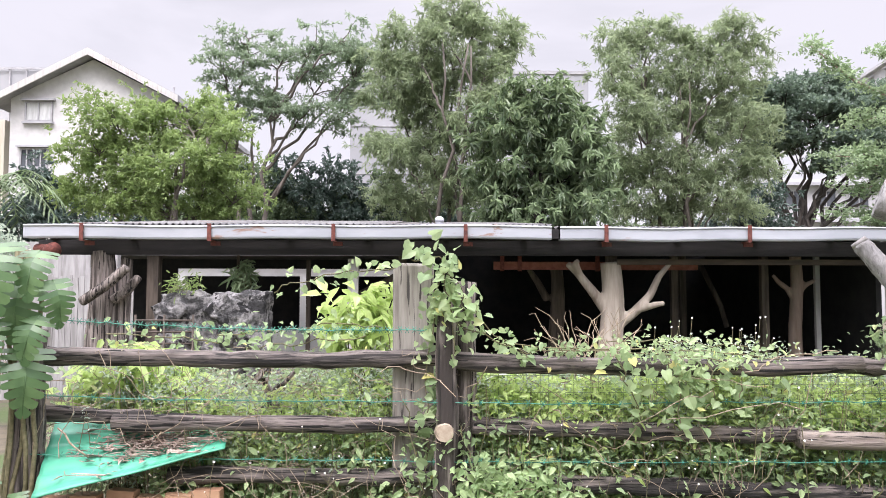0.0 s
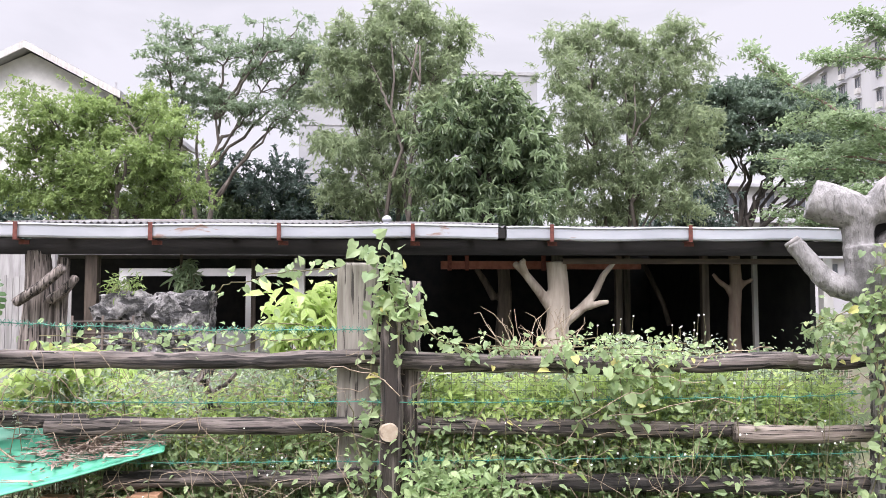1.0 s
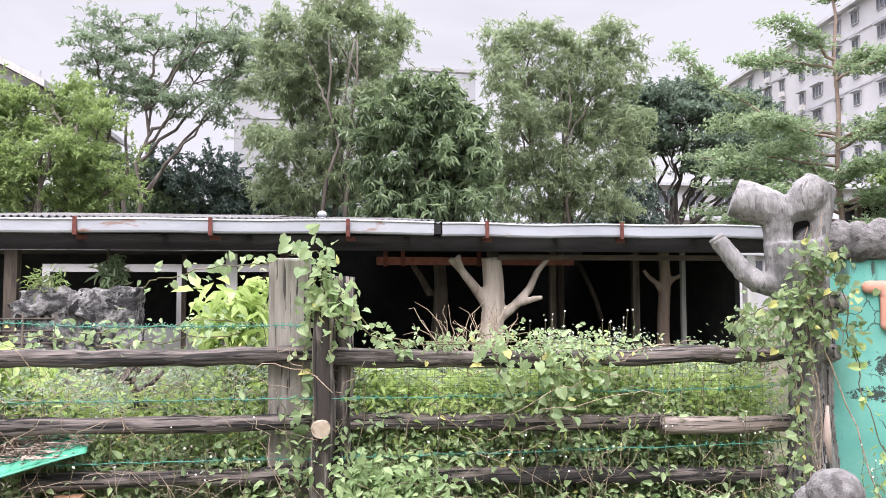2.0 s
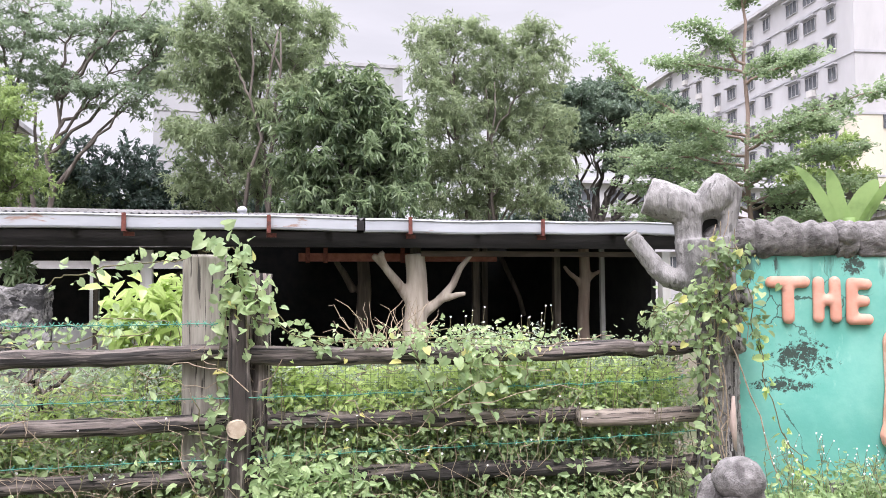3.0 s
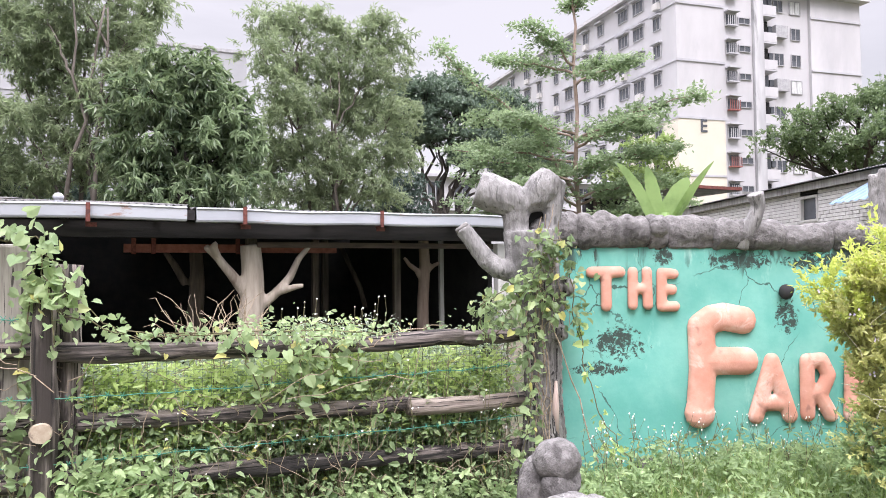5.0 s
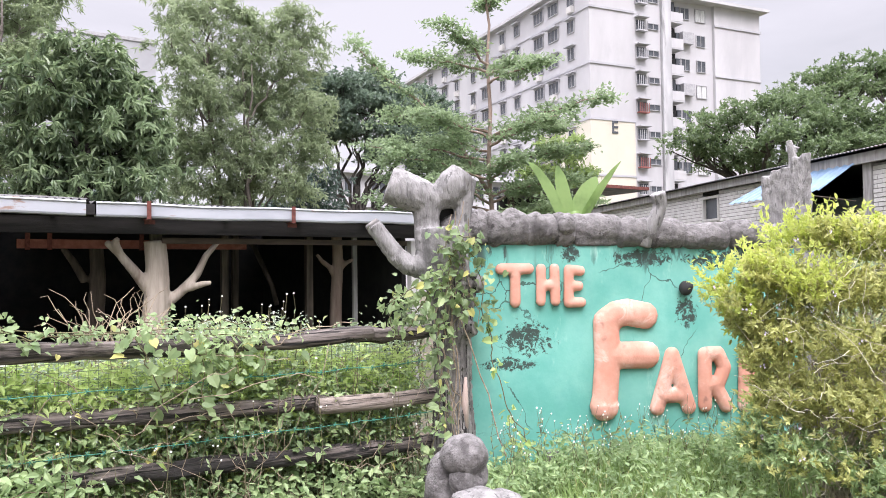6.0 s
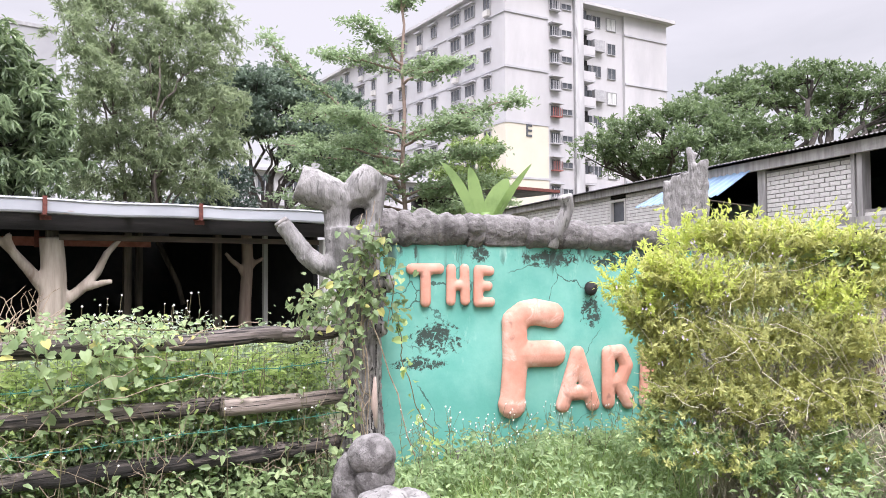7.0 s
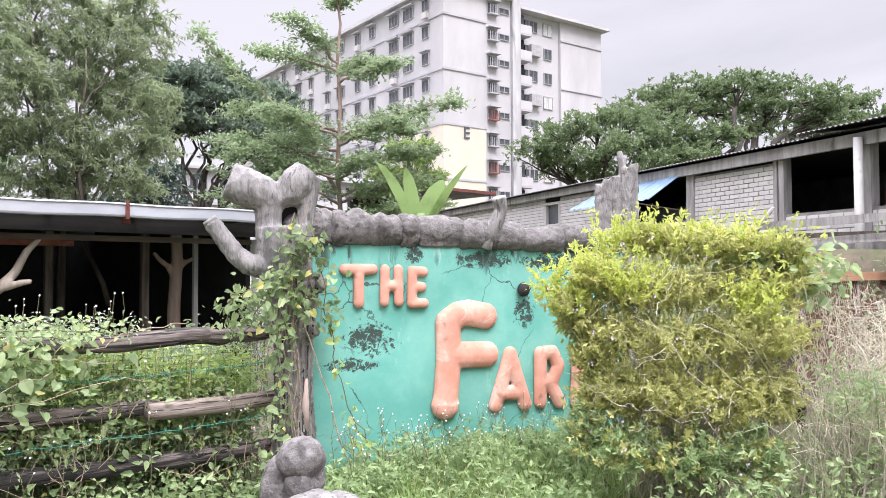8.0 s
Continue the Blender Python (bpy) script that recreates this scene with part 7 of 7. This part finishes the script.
def flower_weeds(spots, label):
    """Thin stems with sparse leaves and small white daisies."""
    root = thing("flowering_weed", spots[0][:3], label, "weeds", kind="stuff")
    w, g, fl = Geo(), Geo(), Geo()
    for x, y, z, h in spots:
        top = np.array((x + rng.normal(0, 0.05), y + rng.normal(0, 0.03), z + h))
        q = curve_pts((x, y, z), top, 6, 0, 0.012)
        w.tube(q, np.linspace(0.003, 0.0015, 6), 4, caps=False)
        heads = [top]
        for k in range(rng.integers(1, 4)):
            e = q[3] + np.array((rng.normal(0, 0.06), rng.normal(0, 0.04), rng.uniform(0.05, 0.2)))
            w.tube(curve_pts(q[3], e, 4), 0.0014, 4, caps=False)
            heads.append(e)
        m = 7
        leaves(g, q[rng.integers(1, 5, m)], rand_dirs(m, 0.1), ups(m), rng.uniform(0.03, 0.07, m), 0.3, LEAF6)
        for e in heads:
            k = 6
            a = np.arange(k) * 2 * math.pi / k + rng.uniform(0, 1)
            leaves(fl, np.repeat(e[None], k, 0), np.stack([np.cos(a), np.full(k, -0.5), np.sin(a)], 1), np.tile((0, -1.0, 0.5), (k, 1)), rng.uniform(0.006, 0.011), 0.7)
    w.make("stems", STEM, root, kind="stuff")
    g.make("foliage", L_WEED, root, smooth=False, kind="stuff")
    fl.make("petals", FLOWER, root, "tiny white daisy petals", smooth=False, kind="stuff")


spots = []
for k in range(42):
    q = WM @ Vector((rng.uniform(0.2, 2.2), rng.uniform(-0.9, -0.2), 0))
    spots.append((q.x, q.y, 0.3, rng.uniform(0.15, 0.50)))
flower_weeds(spots, "tall thin weeds with white daisies along the sign wall")
flower_weeds([(rng.uniform(-2.9, 2.2), rng.uniform(4.75, 5.5), 0.2, rng.uniform(0.3, 1.0)) for k in range(60)], "thin daisy weeds growing through the log fence")
flower_weeds([(c + rng.normal(0, 0.09), rng.uniform(5.3, 5.6), 0.9, rng.uniform(0.50, 0.72)) for c in (0.72, 1.17) for k in range(10)], "tall daisy weeds rising over the top rail")

# dry tangled stems over the fence and a dead twig tuft
g = Geo()
for k in range(330):
    x = rng.uniform(-3.5, -0.9) if k < 190 else rng.uniform(-0.8, 2.0)
    a = np.array((x, rng.uniform(4.8, 5.3), rng.uniform(0.3, 1.3)))
    b = a + np.array((rng.normal(0, 0.45), rng.normal(0, 0.1), rng.normal(-0.1, 0.4)))
    b[2] = min(b[2], 1.42)
    g.tube(curve_pts(a, b, 9, rng.normal(0, 0.08), 0.02), rng.uniform(0.0012, 0.003), 4, caps=False)
tagged(g.make("dry_vine_stems", DRY_STEM, kind="stuff"), "tangled dry brown vine stems on the log fence", "vine")
g = Geo()
for cx in (-0.05, 0.12, 0.32):
    for k in range(14):
        g.tube(curve_pts((cx, 5.6, 1.1), (cx + rng.normal(0, 0.26), 5.6 + rng.normal(0, 0.1), rng.uniform(1.42, 1.70)), 6, -0.10, 0.02), np.linspace(0.005, 0.0015, 6), 4, caps=False)
tagged(g.make("dead_twigs", DRY_STEM, kind="stuff"), "tuft of dead brown twigs before the shed", "twigs")
g = Geo()
g.tube(curve_pts((-2.3, 5.35, 1.32), (-2.05, 5.3, 0.85), 8, 0, 0.03), 0.028, 7, 0.1)
g.tube(curve_pts((-2.35, 5.35, 0.9), (-2.0, 5.3, 1.25), 8, 0, 0.02), 0.016, 6, 0.1)
tagged(g.make("dead_branch", POST_WOOD), "dead grey branch leaning in the weeds", "branch")

# pale variegated leaf clump behind the post
ly_ = thing("variegated_plant", (-0.7, 5.25, 0.2), "broad yellow-green leaves edged with white", "plant")
for k, (dx, dz, m_) in enumerate(((0.15, 0.12, L_LIME), (0.30, 0.10, LILY_WHITE), (0.05, 0.16, L_LIME), (0.24, 0.02, L_LIME))):
    g = Geo()
    long_leaf(g, (-0.85, 5.22, 1.08 - 0.02 * k), (-0.85 + dx, 5.15, 1.14 + dz), 0.07, 0.04, 9)
    g.make("leaf", m_, ly_)
Geo().tube([(-0.85, 5.22, 0.1), (-0.85, 5.22, 1.08)], 0.012, 6).make("stem", STEM, ly_)


# ---- climbing split-leaf plant on the end post ----
def split_leaf(length, wide):
    """A broad leaf with deep slits to both sides of its midrib."""
    g = Geo()
    g.tube([(0, 0, 0.004), (0, length * 0.5, 0.03), (0, length, -0.06)], (0.006, 0.005, 0.002), 5)
    lobes = 8
    arch = lambda x, y: 0.06 * math.sin(math.pi * min(1.0, max(0.0, y / length))) - 0.12 * (y / length) ** 2 - 1.6 * x * x  # noqa: E731
    wide_at = lambda t: wide * max(0.05, 0.80 + 0.62 * t - 1.38 * t * t)  # noqa: E731
    for s in (-1, 1):
        for i in range(lobes):
            t0, t1 = i / lobes, (i + 1) / lobes
            step = length / lobes
            q = []
            for t, reach, slip in ((t0, 0.0, 0.0), (t1, 0.0, 0.0), (t1, 0.38, 0.15), (t1, 0.70, 0.10), (t1, 0.96, 0.05), ((t0 + t1) / 2, 1.04, 0.28), (t0, 0.92, 0.36), (t0, 0.66, 0.28), (t0, 0.38, 0.15)):
                x, y = s * reach * wide_at(t), length * t + slip * step + 0.10 * length * reach * (0.5 if i > 1 else -0.6)
                q.append((x, y, arch(x, y)))
            f = [(0, 1, 2, 8), (8, 2, 3, 7), (7, 3, 4, 6), (6, 4, 5)]
            g.add(q, f if s < 0 else [w_[::-1] for w_ in f])
    return g


monst = thing("split_leaf_climber", (-3.7, 4.95, 0.1), "large split-leaf climber with broad green leaves on a log post", "climbing plant")
tmp = split_leaf(0.38, 0.175).make("tmp", L_MONST, None)
leaf_mesh = tmp.data
bpy.data.objects.remove(tmp)
places = [(-3.70, 2.08), (-3.48, 2.04), (-3.86, 1.98), (-3.60, 1.84), (-3.38, 1.86), (-3.90, 1.78), (-3.46, 1.64), (-3.72, 1.60), (-3.90, 1.52), (-3.56, 1.44), (-3.78, 1.38), (-3.72, 0.66), (-3.56, 0.58)]
for k, (x, z) in enumerate(places):
    rx, rz, s = -rng.uniform(50, 80), 180 + (x + 3.66) * 80 + rng.uniform(-24, 24), rng.uniform(0.72, 1.12) if z > 1 else 0.5
    y = 4.80 - rng.uniform(0.0, 0.14)
    o = new("leaf", leaf_mesh)
    o.parent = monst
    o.matrix_basis = Matrix.Translation(Vector((x, y, z)) - monst.location) @ Euler((radians(rx), radians(rng.uniform(-14, 14)), radians(rz))).to_matrix().to_4x4() @ Matrix.Diagonal((s, s, s, 1))
g = Geo()
for k in range(5):
    g.tube(curve_pts((-3.75 + 0.05 * k, 4.86, 0.1), (-3.68 + 0.03 * k, 4.84, 2.05), 9, 0, 0.02), 0.014, 6)
g.make("stem", STEM, monst)

# ---- green plastic sheet with dead leaves ----
sheet = thing("green_roof_panel", (-3.0, 4.9, 0.5), "green corrugated plastic sheet littered with dead leaves", "plastic sheet")
cor = [np.array(c) for c in ((-3.58, 5.22, 0.93), (-2.42, 5.20, 0.875), (-2.36, 4.86, 0.80), (-3.43, 4.62, 0.555))]
v, f = [], []
nu, nv = 34, 34
for j in range(nv):
    for i in range(nu):
        a, b = i / (nu - 1), j / (nv - 1)
        q = (cor[0] * (1 - a) + cor[1] * a) * (1 - b) + (cor[3] * (1 - a) + cor[2] * a) * b
        v.append(q + np.array((0, 0, 0.007 * math.sin(b * 34) + 0.004 * math.sin(a * 9))))
f = [(j * nu + i, j * nu + i + 1, (j + 1) * nu + i + 1, (j + 1) * nu + i) for j in range(nv - 1) for i in range(nu - 1)]
g = Geo().add(v, f)
ob = g.make("sheet", GREEN_SHEET, sheet)
so = ob.modifiers.new("thick", "SOLIDIFY")
so.thickness = 0.008
g = Geo()
n = 420
a, b = np.clip(rng.normal(0.60, 0.20, n), 0.15, 0.98), np.clip(rng.normal(0.50, 0.20, n), 0.05, 0.95)
p = ((cor[0] * (1 - a[:, None]) + cor[1] * a[:, None]) * (1 - b[:, None]) + (cor[3] * (1 - a[:, None]) + cor[2] * a[:, None]) * b[:, None]) + np.array((0, 0, 0.016)) + rng.uniform(0, 0.02, (n, 1)) * np.array((0, 0, 1))
d = rng.normal(size=(n, 3)) * np.array((1, 1, 0.12))
leaves(g, p, d, ups(n, 0.25), rng.uniform(0.04, 0.11, n), rng.uniform(0.1, 0.4, n), LEAF4)
for k in range(170):
    i = rng.integers(n)
    g.tube(curve_pts(p[i], p[i] + np.array((rng.normal(0, 0.12), rng.normal(0, 0.06), 0.012)), 4), 0.003, 4, caps=False)
tagged(g.make("leaf_litter", DEAD_LEAF, smooth=False, kind="stuff"), "dead brown leaves and twigs on the green sheet", "leaf litter")
g = Geo()
g.tube(curve_pts((-3.42, 4.9, 0.93), (-3.2, 4.85, 0.76), 5, 0, 0.01), 0.006, 5)
tagged(g.make("twig", DRY_STEM), "thin dead twig standing on the green sheet", "twig")
kerb = thing("clay_block_edge", (-2.95, 4.95, 0.1), "row of broken orange clay blocks under the fence", "clay blocks")
for k in range(6):
    m = pose(-3.42 + k * 0.19, 4.92 + 0.02 * (k % 2), 0.1, rng.uniform(-4, 4), rng.uniform(-4, 4), rng.uniform(-8, 8))
    ob = Geo().box(-0.085, 0.085, -0.05, 0.05, 0, 0.40 + 0.02 * (k % 3), m).make("block", ORANGE_TIMBER, kerb, smooth=False)

# ---- bricks of the house wall: the nearest singly, the rest joined ----
tmp = Geo().box(-0.5, 0.5, -0.05, 0.0, -0.5, 0.5).make("tmp", BRICK, None, smooth=False)
brick_mesh = tmp.data
bpy.data.objects.remove(tmp)
visible = [b for b in brick_places if b[2] > 2.2]
near = sorted(visible, key=lambda b: abs(b[0] - 0.2))[:300]
chosen = set(near)
rest = Geo()
for a, c, z in brick_places:
    out = rng.uniform(-0.004, 0.006)
    if (a, c, z) in chosen:
        o = new("brick", brick_mesh)
        o.parent = house_b
        m = BM @ Matrix.Translation((0.5 * (a + c), out, z + 0.033)) @ Euler((0, rng.uniform(-0.012, 0.012), 0)).to_matrix().to_4x4() @ Matrix.Diagonal((c - a, 1, 0.064 + rng.uniform(-0.004, 0.003), 1))
        o.matrix_parent_inverse = Matrix.Translation(-house_b.location)
        o.matrix_basis = m
    elif z > 2.2:
        rest.box(a, c, -0.05, out, z, z + 0.064, BM)
tagged(rest.make("bricks", BRICK, house_b, smooth=False), kind="stuff")
